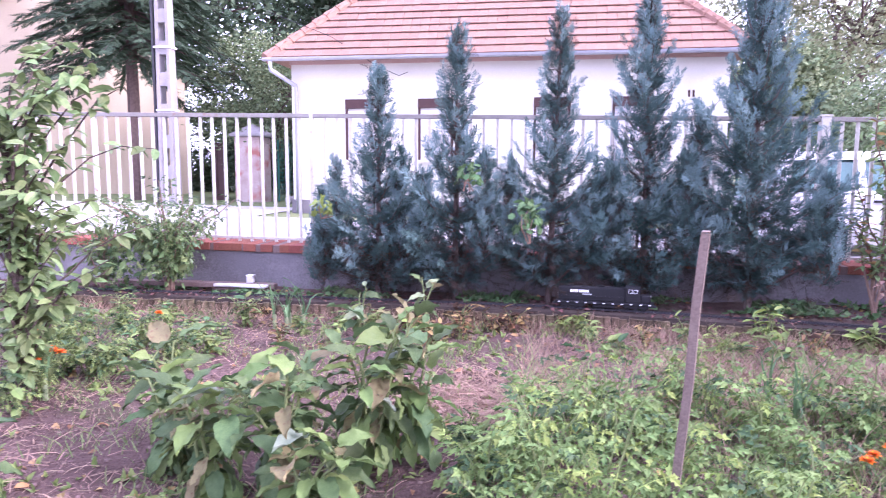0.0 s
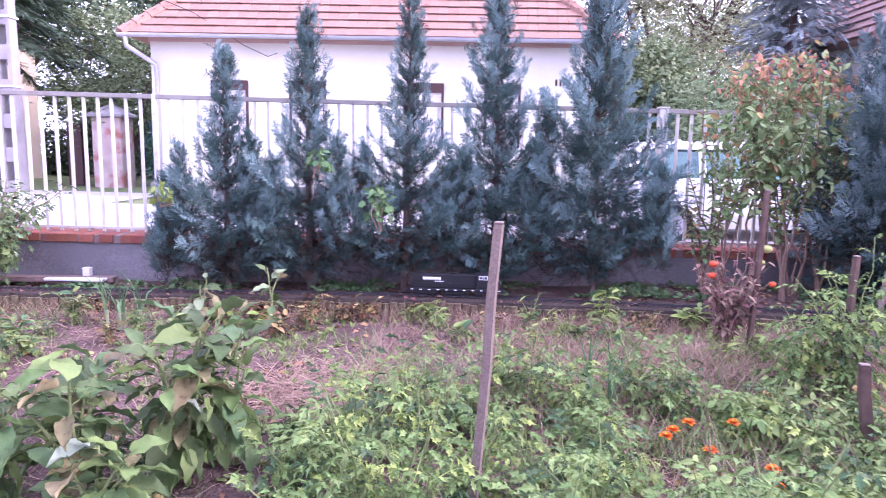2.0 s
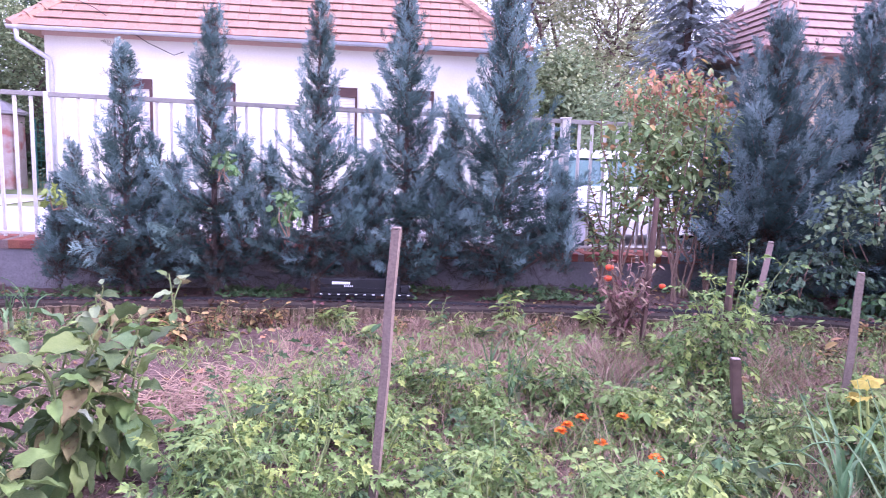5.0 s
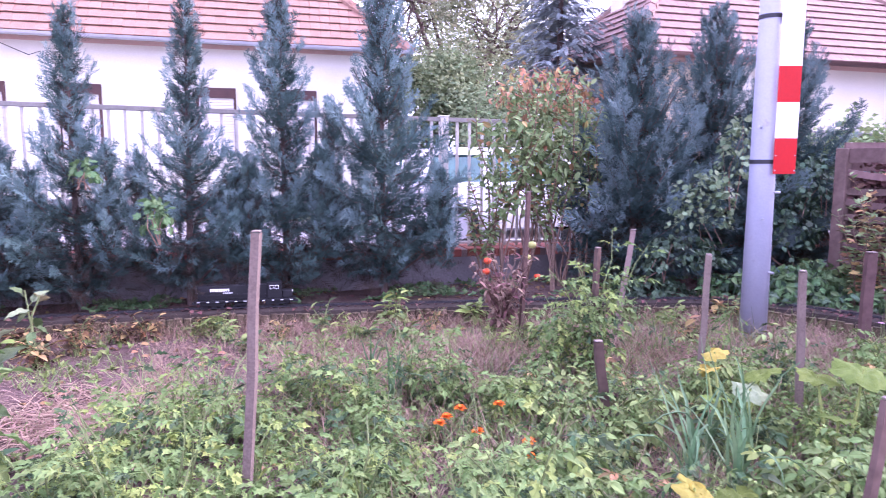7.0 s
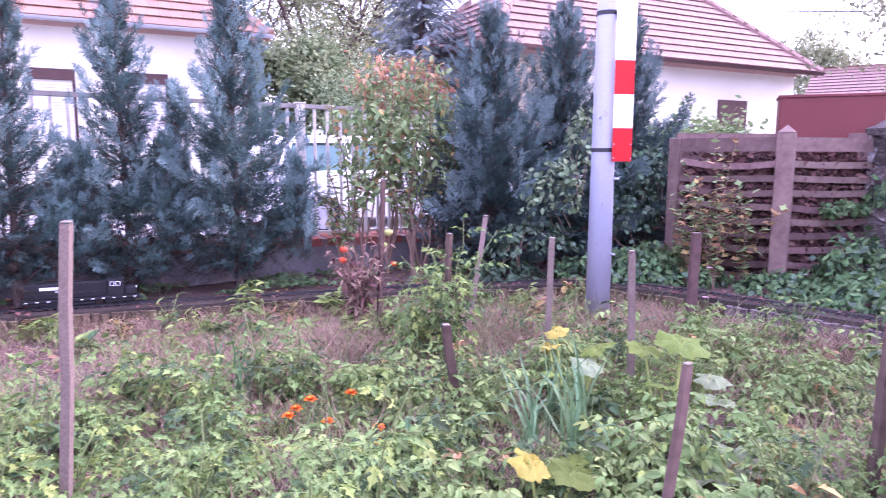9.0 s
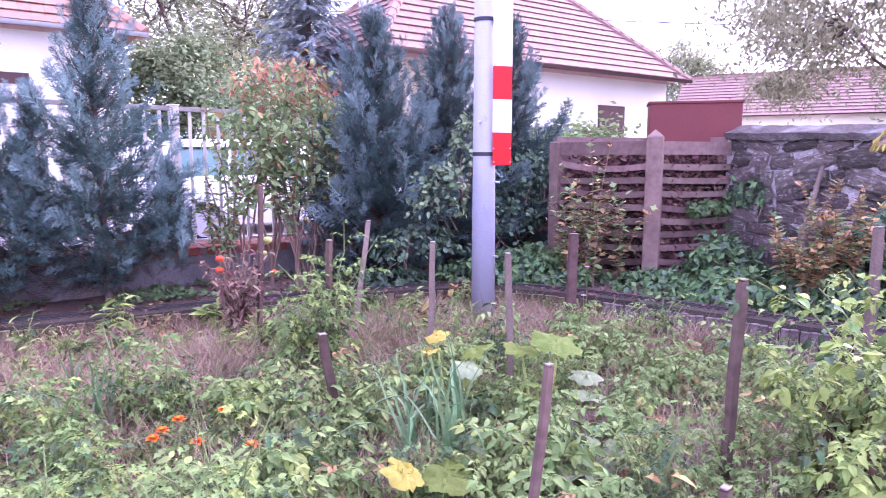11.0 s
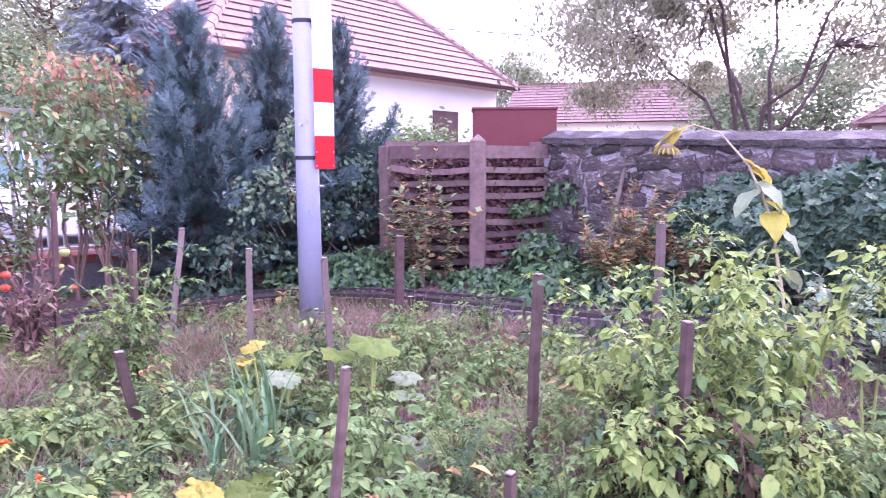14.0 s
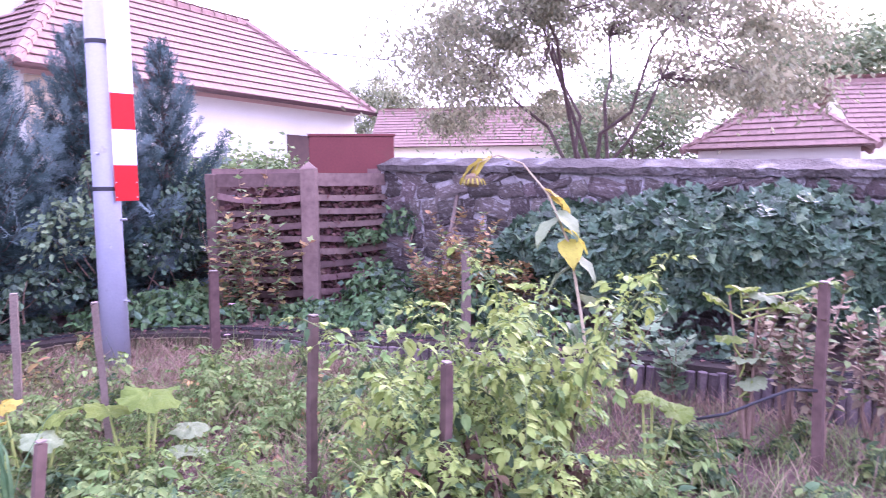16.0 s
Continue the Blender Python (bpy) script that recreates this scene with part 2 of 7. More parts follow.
def axes(d, up):
    """Frames whose y runs along d and whose z leans to up: arrays of 3 x 3."""
    y = unit(d)
    x = np.cross(y, up)
    bad = np.linalg.norm(x, axis=-1) < 1e-3
    x[bad] = np.cross(y[bad], np.array([1.0, 0.2, 0.1]))
    x = unit(x)
    return np.stack([x, y, np.cross(x, y)], -1)


def strew(template, place, rot, size):
    """Copies of a template (vertices, triangles) joined into one pair of arrays."""
    tv, tf = template
    size = np.asarray(size, float)
    if size.ndim == 1:
        size = np.repeat(size[:, None], 3, 1)
    v = np.einsum("nij,nkj->nki", rot, tv[None] * size[:, None, :]) + np.asarray(place)[:, None, :]
    f = tf[None] + (np.arange(len(place)) * len(tv))[:, None, None]
    return v.reshape(-1, 3), f.reshape(-1, 3)


def merge(*pairs):
    v, f, n = [], [], 0
    for a, b in pairs:
        v.append(a)
        f.append(b + n)
        n += len(a)
    return np.concatenate(v), np.concatenate(f)


def oval_leaf(width=0.5, fold=0.08, droop=0.15, tip=1.0, serrate=0.0):
    """A leaf along +y, 1 long, folded on its midrib and drooping."""
    st = [(0.0, 0.03), (0.22, 0.85), (0.5, 1.0), (0.78, 0.62), (1.0, 0.0)]
    v, f = [], []
    for i, (t, w) in enumerate(st):
        z = -droop * t * t
        hw = w * width / 2 * (1 + serrate * (-1) ** i)
        v += [(-hw, t * tip, z + fold * w), (0, t * tip, z), (hw, t * tip, z + fold * w)]
    for i in range(len(st) - 1):
        a = i * 3
        f += [(a, a + 1, a + 4), (a, a + 4, a + 3), (a + 1, a + 2, a + 5), (a + 1, a + 5, a + 4)]
    return np.array(v, float), np.array(f)


def long_leaf(width=0.5, fold=0.07, droop=0.4, wave=0.03, n=8):
    """A large smooth leaf along +y, 1 long, widest below its middle, with a wavy rim."""
    v, f = [], []
    for i in range(n + 1):
        t = i / n
        w = math.sin(math.pi * min(1, t * 0.97 + 0.03) ** 0.78) ** 0.85 * width / 2 if t < 1 else 0.004
        z = 0.12 * t - droop * t * t
        k = wave * math.sin(t * 15)
        v += [(-w, t, z + fold + k), (-w * 0.5, t, z + fold * 0.45), (0, t, z), (w * 0.5, t, z + fold * 0.45), (w, t, z + fold - k)]
    for i in range(n):
        for j in range(4):
            a = i * 5 + j
            f += [(a, a + 1, a + 6), (a, a + 6, a + 5)]
    return np.array(v, float), np.array(f)


def cut_leaflet(width=0.6):
    """A toothed leaflet along +y, 1 long."""
    w = width / 2
    v = [(0, 0, 0), (0, 0.45, -0.04), (0, 1, -0.24)]
    for s in (-1, 1):
        v += [(s * w * 0.9, 0.24, 0.06), (s * w * 0.35, 0.36, 0.02), (s * w, 0.56, 0.0), (s * w * 0.35, 0.68, -0.08)]
    f = [(0, 1, 3), (3, 1, 4), (4, 1, 5), (5, 1, 6), (6, 1, 2), (0, 7, 1), (7, 8, 1), (8, 9, 1), (9, 10, 1), (10, 2, 1)]
    return np.array(v, float), np.array(f)


def ragged_leaf(seed, pairs=3, droop=0.4, size=0.36, wide=0.5, smooth=False):
    """A tomato leaf along +y, 1 long: uneven toothed leaflets on a drooping rachis."""
    rng = np.random.default_rng(seed)
    place, d, sz = [], [], []
    for i in range(pairs):
        t = 0.25 + 0.5 * i / max(pairs - 1, 1)
        for s in (-1, 1):
            q = t + rng.uniform(-0.06, 0.06)
            place.append((0, q, -droop * q * q))
            d.append((s * rng.uniform(0.6, 1.0), rng.uniform(0.15, 0.8), rng.uniform(-0.7, 0.15)))
            sz.append(size * rng.uniform(0.55, 1.1))
    place.append((0, 0.76, -droop * 0.58))
    d.append((rng.normal(0, 0.2), 1, -0.8))
    sz.append(size * rng.uniform(1.0, 1.3))
    n = len(place)
    up = np.tile([0, 0.15, 1.0], (n, 1)) + rng.normal(0, 0.35, (n, 3))
    leaves = strew(oval_leaf(wide, 0.06, 0.35) if smooth else cut_leaflet(wide), np.array(place, float), axes(np.array(d, float), up), np.array(sz))
    r = np.array([(-0.012, 0, 0), (0.012, 0, 0), (0.008, 0.5, -droop * 0.25), (-0.008, 0.5, -droop * 0.25), (0, 0.85, -droop * 0.72)], float)
    return merge(leaves, (r, np.array([(0, 1, 2), (0, 2, 3), (3, 2, 4)])))


def lobed_leaf(lobes=5, deep=0.35, cup=0.12, spread=2.5):
    """A lobed leaf (vine, creeper, squash) along +y, about 1 long."""
    v, f = [(0, 0.0, 0), (0, 0.45, -0.02)], []
    n = lobes * 2 + 1
    for i in range(n):
        a = -spread + 2 * spread * i / (n - 1)
        r = (0.55 if i % 2 else 0.55 * (1 - deep))
        r *= 1 - 0.18 * abs(a) / spread
        v.append((r * math.sin(a), 0.45 + r * math.cos(a), cup * (r * 2) ** 2 - 0.1))
    for i in range(n - 1):
        f.append((1, i + 3, i + 2))
    f += [(0, 1, 2), (0, n + 1, 1)]
    return np.array(v, float), np.array(f)


def broad_leaf(lobes=5, deep=0.3, seed=1):
    """A broad lobed squash leaf along +y, about 1 long: toothed rim, sunken veins, drooping lobes."""
    rng = np.random.default_rng(seed)
    v, f = [(0, 0.36, -0.08)], []
    n = lobes * 6
    bend = rng.uniform(-0.16, 0.04, lobes)
    for k, s in enumerate((0.4, 0.75, 1.0)):
        for i in range(n):
            a = 2 * math.pi * i / n
            notch = 0.5 - 0.5 * math.cos(lobes * a)
            r = 0.55 * s * (1 - deep * notch * s)
            r *= 1 - 0.7 * s * max(0.0, math.cos(a - math.pi)) ** 12
            r *= 1 + (0.07 if i % 2 else -0.05) * (k == 2)
            lobe = int(round(lobes * a / (2 * math.pi))) % lobes
            z = 0.05 * notch * (s < 0.9) + bend[lobe] * s * s * 1.2 + 0.03 * rng.normal() * s + 0.03
            v.append((r * math.sin(a) * 1.05, 0.36 + r * math.cos(a), z - 0.05))
    for i in range(n):
        b = (i + 1) % n
        f.append((0, 1 + b, 1 + i))
        for k in (0, 1):
            p, q = 1 + k * n, 1 + (k + 1) * n
            f += [(p + i, p + b, q + b), (p + i, q + b, q + i)]
    return np.array(v, float), np.array(f)


def spray(pairs=8, spread=0.42, blade=0.045, curve=0.12):
    """A flat feathery cypress spray along +y, 1 long."""
    v, f = [], []

    def strip(a, b, w):
        a, b = np.array(a, float), np.array(b, float)
        s = unit(np.cross(b - a, [0, 0, 1.0])) * w
        n = len(v)
        v.extend([a - s, a + s, b + s * 0.25, b - s * 0.25])
        f.extend([(n, n + 1, n + 2), (n, n + 2, n + 3)])

    strip((0, 0, 0), (0, 1, -curve), blade * 0.7)
    for i in range(pairs):
        t = 0.08 + 0.84 * i / pairs
        ln = spread * (math.sin(math.pi * (0.16 + 0.84 * t)) ** 0.8) * (1 - 0.35 * t)
        for s in (-1, 1):
            q = t + 0.03 * s
            strip((0, q, -curve * q * q), (s * ln * 0.62, q + ln * 0.85, -curve * q * q - 0.10 * ln), blade)
    return np.array(v, float), np.array(f)


def rand_dirs(rng, n, lo=-0.2, hi=1.0):
    a = rng.uniform(0, 2 * math.pi, n)
    z = rng.uniform(lo, hi, n)
    r = np.sqrt(np.maximum(0, 1 - z * z))
    return np.stack([r * np.cos(a), r * np.sin(a), z], -1)


def fbm(x, y, s):
    return noise.noise((x * s, y * s, 3.7))


# ---- the lie of the land ----
EDGE = [(-9, 6.62), (-4.7, 6.6), (-2, 6.56), (0, 6.53), (1.0, 6.42), (1.7, 6.3), (2.6, 6.15), (3.8, 5.96), (4.5, 5.8), (5.0, 5.58), (5.4, 5.22),
        (5.7, 4.6), (5.9, 3.9), (6.15, 2.9), (6.4, 1.8), (6.55, 1.0), (6.6, -3)]


def past_edge(x, y):
    """How far a place lies behind the log edging (negative: in the beds)."""
    d1 = y - np.interp(x, [p[0] for p in EDGE[:11]], [p[1] for p in EDGE[:11]])
    d2 = x - np.interp(y, [p[1] for p in EDGE[:9:-1]], [p[0] for p in EDGE[:9:-1]])
    return max(d1 if x < 5.4 else -9, d2 if y < 5.22 else (0.5 if x >= 5.4 else -9))


def street_z(x):
    return 0.36 - 0.0137 * max(-20, min(20, x))


def ground_z(x, y):
    if y > 7.6:
        return street_z(x)
    s = max(0.0, min(1.0, (y - 3.2) / 2.3))
    z = -0.12 + 0.12 * s * s * (3 - 2 * s)
    e = max(0.0, min(1.0, past_edge(x, y) / 0.08))
    z += e * (0.11 if y > 4 else 0.16)
    return z + 0.022 * fbm(x, y, 1.7) + 0.016 * fbm(x, y, 6.0)


def build_ground():
    xs = np.concatenate([[-400, -150, -60, -30, -18, -12], np.arange(-8, 9.0, 0.07), [9.5, 12, 18, 30, 60, 150, 400]])
    ys = np.concatenate([[-400, -100, -30, -10, -4, -1.5], np.arange(0, 7.6, 0.07), [7.61, 7.8, 9, 12, 16, 20, 26, 40, 80, 160, 500]])
    v = np.array([(x, y, ground_z(x, y)) for y in ys for x in xs])
    nx = len(xs)
    f = np.array([(j * nx + i, j * nx + i + 1, (j + 1) * nx + i + 1, (j + 1) * nx + i) for j in range(len(ys) - 1) for i in range(nx - 1)])
    me = mesh_of("ground", v, f, M_SOIL, True)
    me.materials.append(M_LAWN)
    slot = [1 if ys[j] >= 7.6 else 0 for j in range(len(ys) - 1) for i in range(nx - 1)]
    me.polygons.foreach_set("material_index", slot)
    tagged(new("ground", me), "brown garden soil, grass beyond the fence", "", "", "structure")
    # pale concrete road, with a side road that runs off beside the white house
    g = Geo()
    for x0, x1, y0, y1 in ((-60, -5.9, 7.95, 17.0), (-5.9, 60, 7.95, 13.6)):
        n = 12
        for i in range(n):
            a, b = x0 + (x1 - x0) * i / n, x0 + (x1 - x0) * (i + 1) / n
            g.add([(a, y0, street_z(a) + 0.02), (b, y0, street_z(b) + 0.02), (b, y1, street_z(b) + 0.02), (a, y1, street_z(a) + 0.02)], [(0, 1, 2, 3)])
    structure("road", g, M_STREET, "pale worn concrete road surface")


build_ground()


# ---- garden wall, brick cap and fence ----
FENCE_Y = 7.71


def rail_z(x):
    return 2.004 - 0.0137 * x


def cap_z(x):
    return 0.505 - 0.0137 * (x + 3)


def build_wall_and_fence():
    x0, x1 = -9.0, 9.2
    g = Geo()
    n = 40
    v, f = [], []
    for i in range(n + 1):
        x = x0 + (x1 - x0) * i / n
        z = cap_z(x)
        v += [(x, 7.48, -0.4), (x, 7.47, z), (x, 7.94, z), (x, 7.94, -0.4)]
    for i in range(n):
        for k in range(3):
            a = i * 4 + k
            f.append((a, a + 4, a + 5, a + 1))
    f += [(0, 1, 2, 3), tuple(n * 4 + k for k in (3, 2, 1, 0))]
    g.add(v, f)
    wall = structure("wall_garden", g, M_RENDER, "grey rendered low garden wall with a brick cap")
    # mortar bed under and between the bricks
    g = Geo()
    v, f = [], []
    for i in range(n + 1):
        x = x0 + (x1 - x0) * i / n
        z = cap_z(x)
        v += [(x, 7.455, z + 0.002), (x, 7.455, z + 0.082), (x, 7.945, z + 0.092), (x, 7.945, z + 0.002)]
    for i in range(n):
        for k in range(4):
            a, b = i * 4 + k, i * 4 + (k + 1) % 4
            f.append((a, a + 4, b + 4, b))
    g.add(v, f)
    part("mortar", g, M_MORTAR, wall)
    brick = mesh_of("brick", *geo_of(Geo().box((-0.0715, 7.44, 0.006), (0.0715, 7.955, 0.092), bevel=0.006)), M_BRICK)
    x = x0 + 0.08
    k = 0
    while x < x1:
        ob = new("brick", brick)
        ob.parent = wall
        ob.matrix_basis = pose(x, random.uniform(-0.005, 0.005), cap_z(x) + random.uniform(-0.002, 0.003), 0, 0, random.uniform(-0.8, 0.8))
        x += 0.15
        k += 1

    fence = thing("fence", "cream painted steel railing fence on a brick-capped wall", "fence")
    posts = [-7.76, -5.1, -2.44, 0.22, 2.88, 5.54, 8.2]
    for x in posts:
        z = cap_z(x) + 0.09
        k = 0.045 if x > 2 else 0.024
        g = Geo().box((x - k, FENCE_Y - k, z), (x + k, FENCE_Y + k, rail_z(x) + 0.004), bevel=0.004)
        if x > 2:
            g.box((x - 0.055, FENCE_Y - 0.055, rail_z(x) + 0.004), (x + 0.055, FENCE_Y + 0.055, rail_z(x) + 0.02), bevel=0.004)
        part("post", g, M_PAINT, fence)
    ends = [x0] + posts + [x1]
    for a, b in zip(ends[:-1], ends[1:]):
        for name, z, t, h, mat in (("top_rail", rail_z(a), 0.025, 0.045, M_RAIL), ("bottom_rail", cap_z(a) + 0.15, 0.018, 0.03, M_PAINT)):
            m = Matrix(((1, 0, 0, a), (0, 1, 0, FENCE_Y), (-0.0137, 0, 1, z), (0, 0, 0, 1)))
            part(name, Geo().box((0.02, -t, -h), (b - a - 0.02, t, 0.0), m, 0.003), mat, fence)
    h = rail_z(0) - cap_z(0) - 0.09 - 0.045
    bar = mesh_of("baluster", *geo_of(Geo().box((-0.016, -0.012, 0), (0.016, 0.012, h), bevel=0.003)), M_PAINT)
    x = -8.95
    while x < x1:
        if min(abs(x - p) for p in posts) > 0.06:
            ob = new("baluster", bar)
            ob.parent = fence
            ob.matrix_basis = pose(x, FENCE_Y, cap_z(x) + 0.09, 0, random.uniform(-0.25, 0.25), 0)
        x += 0.148


def geo_of(g):
    return g.v, g.f


build_wall_and_fence()


# ---- log edging, track bed and rails ----
def along(path, step):
    """Points and headings at even steps along a polyline, its corners rounded."""
    p = np.array(path, float)
    for _ in range(3):
        q = np.empty((2 * len(p) - 2, 2))
        q[0::2], q[1::2] = p[:-1] * 0.75 + p[1:] * 0.25, p[:-1] * 0.25 + p[1:] * 0.75
        p = np.vstack([p[:1], q, p[-1:]])
    d = np.r_[0, np.cumsum(np.linalg.norm(np.diff(p, axis=0), axis=1))]
    s = np.arange(0, d[-1], step)
    xy = np.stack([np.interp(s, d, p[:, i]) for i in (0, 1)], 1)
    t = unit(np.gradient(xy, axis=0))
    return xy, t


def build_edging():
    edging = thing("log_edging", "low edging of upright half-round wooden logs", "garden edging")
    g = Geo()
    n = 7
    v = [(0.036 * math.cos(2 * math.pi * k / n), 0.03 * math.sin(2 * math.pi * k / n), z) for z in (-0.08, 0.145) for k in range(n)] + [(0, 0, 0.15)]
    f = [(k, (k + 1) % n, n + (k + 1) % n, n + k) for k in range(n)] + [(n + k, n + (k + 1) % n, 2 * n) for k in range(n)]
    g.add(v, f)
    brown, grey = mesh_of("log", g.v, g.f, M_LOG), mesh_of("log", g.v, g.f, M_GREYLOG)
    xy, t = along(EDGE, 0.072)
    rng = random.Random(4)
    for (x, y), (dx, dy) in zip(xy, t):
        if not (-5.6 < x and y > -1.2):
            continue
        far = y < 4.4
        ob = new("log", grey if far else brown)
        ob.parent = edging
        z = ground_z(x - 0.06 * -dy * -1, y - 0.1)
        base = -0.1 if far else max(-0.02, z - 0.01)
        ob.matrix_basis = pose(x, y, base - 0.015 + rng.uniform(-0.006, 0.006), rng.uniform(-3, 3), rng.uniform(-3, 3), math.degrees(math.atan2(dy, dx))) @ Matrix.Diagonal((1, 1, 1.55 if far else 1.0, 1))


build_edging()


def ribbon(path, lo, hi, z0, z1, step=0.1):
    """A slab that follows a path, from lo to hi metres to its left."""
    xy, t = along(path, step)
    g = Geo()
    v, f = [], []
    for (x, y), (dx, dy) in zip(xy, t):
        for o, z in ((lo, z0), (lo, z1), (hi, z1), (hi, z0)):
            v.append((x - dy * o, y + dx * o, z))
    for i in range(len(xy) - 1):
        for k in range(4):
            a, b = i * 4 + k, i * 4 + (k + 1) % 4
            f.append((a, b, b + 4, a + 4))
    return g.add(v, f)


structure("track_bed", ribbon(EDGE, 0.03, 0.38, 0.0, 0.145), M_FABRIC, "dark weed fabric on a narrow garden railway bed")
track = thing("garden_railway_track", "narrow dark garden railway track on a raised bed", "railway track")
for o in (0.165, 0.215):
    part("rail", ribbon(EDGE, o - 0.002, o + 0.002, 0.157, 0.166), M_BAND, track, "thin steel rail")
sleeper = mesh_of("sleeper", *geo_of(Geo().box((-0.011, -0.04, 0), (0.011, 0.04, 0.011))), M_BROWNBOX)
xy, tt = along(EDGE, 0.075)
for (x, y), (dx, dy) in list(zip(xy, tt))[60:]:
    ob = new("sleeper", sleeper)
    ob.parent = track
    ob.matrix_basis = pose(x - dy * 0.19, y + dx * 0.19, 0.1455, 0, 0, math.degrees(math.atan2(dy, dx)))


# ---- the steel pole with its striped board ----
pole = thing("street_pole", "grey painted round steel pole standing in the garden", "pole", (4.86, 5.06, 0))
part("shaft", Geo().tube([(0, 0, -0.2), (0, 0, 1.5), (0, 0, 6.5)], [0.112, 0.1, 0.075], 28), M_POLE, pole, smooth=True)
for z, r in ((1.47, 0.102), (2.63, 0.0945)):
    part("band", Geo().tube([(0, 0, z - 0.017), (0, 0, z + 0.017)], r + 0.004, 28), M_BAND, pole, "black steel strap")
for z, a in ((0.55, -70), (1.0, -120), (1.22, -60), (1.75, -150)):
    c = Vector((math.cos(radians(a)), math.sin(radians(a)), 0))
    part("bolt", Geo().tube([c * 0.09 + Vector((0, 0, z)), c * 0.15 + Vector((0, 0, z))], 0.011, 8), M_ZINC, pole, "small protruding bolt")
board = thing("striped_board", "narrow red and white striped metal marker board strapped to the pole", "sign", (4.935, 4.905, 0), turn=-16)
for k, (z0, z1) in enumerate(((1.372, 1.658), (1.658, 1.944), (1.944, 2.23), (2.23, 3.1))):
    part("stripe", Geo().box((-0.09, -0.004, z0), (0.09, 0.004, z1)), (M_SIGNRED, M_SIGNWHITE)[k % 2], board, ("red stripe", "white stripe")[k % 2])
for z in (1.47, 2.63):
    part("bracket", Geo().box((-0.06, 0.004, z - 0.015), (0.0, 0.06, z + 0.015)), M_BAND, board)
for sx in (-0.08, 0.08):
    for z in (1.40, 1.52, 2.55):
        part("rivet", Geo().tube([(sx, -0.008, z), (sx, -0.003, z)], 0.006, 8), M_ZINC, board)


# ---- stakes ----
M_CUTEND = material("pale sawn wood", (0.24, 0.195, 0.165), (0.17, 0.135, 0.115), 0.9, 20, 90, 0.3)
def stake(top, foot, w, label, mat, pointed=False):
    top, foot = Vector(top), Vector(foot)
    ob = thing("garden_stake", label, "stake", foot, "stakes in the beds")
    d = top - foot
    g = Geo()
    n = 5
    v, f = [], []
    for i in range(n + 1):
        c = d * i / n + Vector((random.uniform(-1, 1), random.uniform(-1, 1), 0)) * (0.004 if 0 < i < n else 0)
        k = w / 2 * (1.0 if i < n else 0.97)
        for a, b in ((-1, -0.8), (1, -0.8), (1, 0.8), (-1, 0.8)):
            q = Matrix.Rotation(0.5 + top.x, 3, "Z") @ Vector((a * k, b * k, 0))
            v.append(c + q + Vector((0, 0, random.uniform(-0.006, 0.006) if i == n else 0)))
    for i in range(n):
        for k in range(4):
            a, b = i * 4 + k, i * 4 + (k + 1) % 4
            f.append((a, b, b + 4, a + 4))
    f += [(3, 2, 1, 0), tuple(n * 4 + k for k in range(4))]
    g.add(v, f)
    part("shaft", g, mat, ob)
    m = Matrix.Translation(d + Vector((0, 0, 0.008))) @ Matrix.Rotation(0.5 + top.x, 4, "Z")
    part("cut_end", Geo().box((-w * 0.46, -w * 0.37, -0.004), (w * 0.46, w * 0.37, 0.003), m, 0.002), M_CUTEND, ob, "pale sawn end")
    return ob


GREYST, REDST = "weathered grey-brown square wooden stake in the bed", "dark reddish-brown wooden stake among the plants"
for top, foot, w, red in (
        ((0.75, 3.09, 1.18), (0.655, 3.09, -0.25), 0.041, 0), ((2.89, 5.38, 1.22), (2.84, 5.38, -0.1), 0.04, 1), ((3.03, 4.51, 0.87), (3.0, 4.5, -0.2), 0.045, 1),
        ((3.67, 5.085, 0.925), (3.5, 5.06, -0.1), 0.052, 0), ((3.61, 4.10, 0.855), (3.58, 4.1, -0.2), 0.05, 0), ((3.65, 3.37, 0.856), (3.7, 3.37, -0.2), 0.045, 0),
        ((2.5, 3.55, 0.5), (2.66, 3.66, -0.2), 0.055, 1), ((2.58, 1.955, 0.725), (2.42, 1.93, -0.2), 0.035, 1), ((3.82, 1.974, 0.885), (3.75, 1.97, -0.2), 0.052, 1),
        ((3.71, 1.21, 0.79), (3.64, 1.2, -0.2), 0.05, 1), ((5.41, 2.04, 1.02), (5.38, 2.04, -0.2), 0.05, 0), ((5.55, -0.03, 0.94), (5.5, -0.03, -0.2), 0.07, 1),
        ((5.34, 4.4, 0.77), (5.32, 4.4, -0.1), 0.085, 1), ((2.77, 1.4, 0.45), (2.75, 1.4, -0.2), 0.04, 1)):
    stake(top, foot, w * 0.85 if red else w, REDST if red else GREYST, M_DARKWOOD if red else M_STAKE)


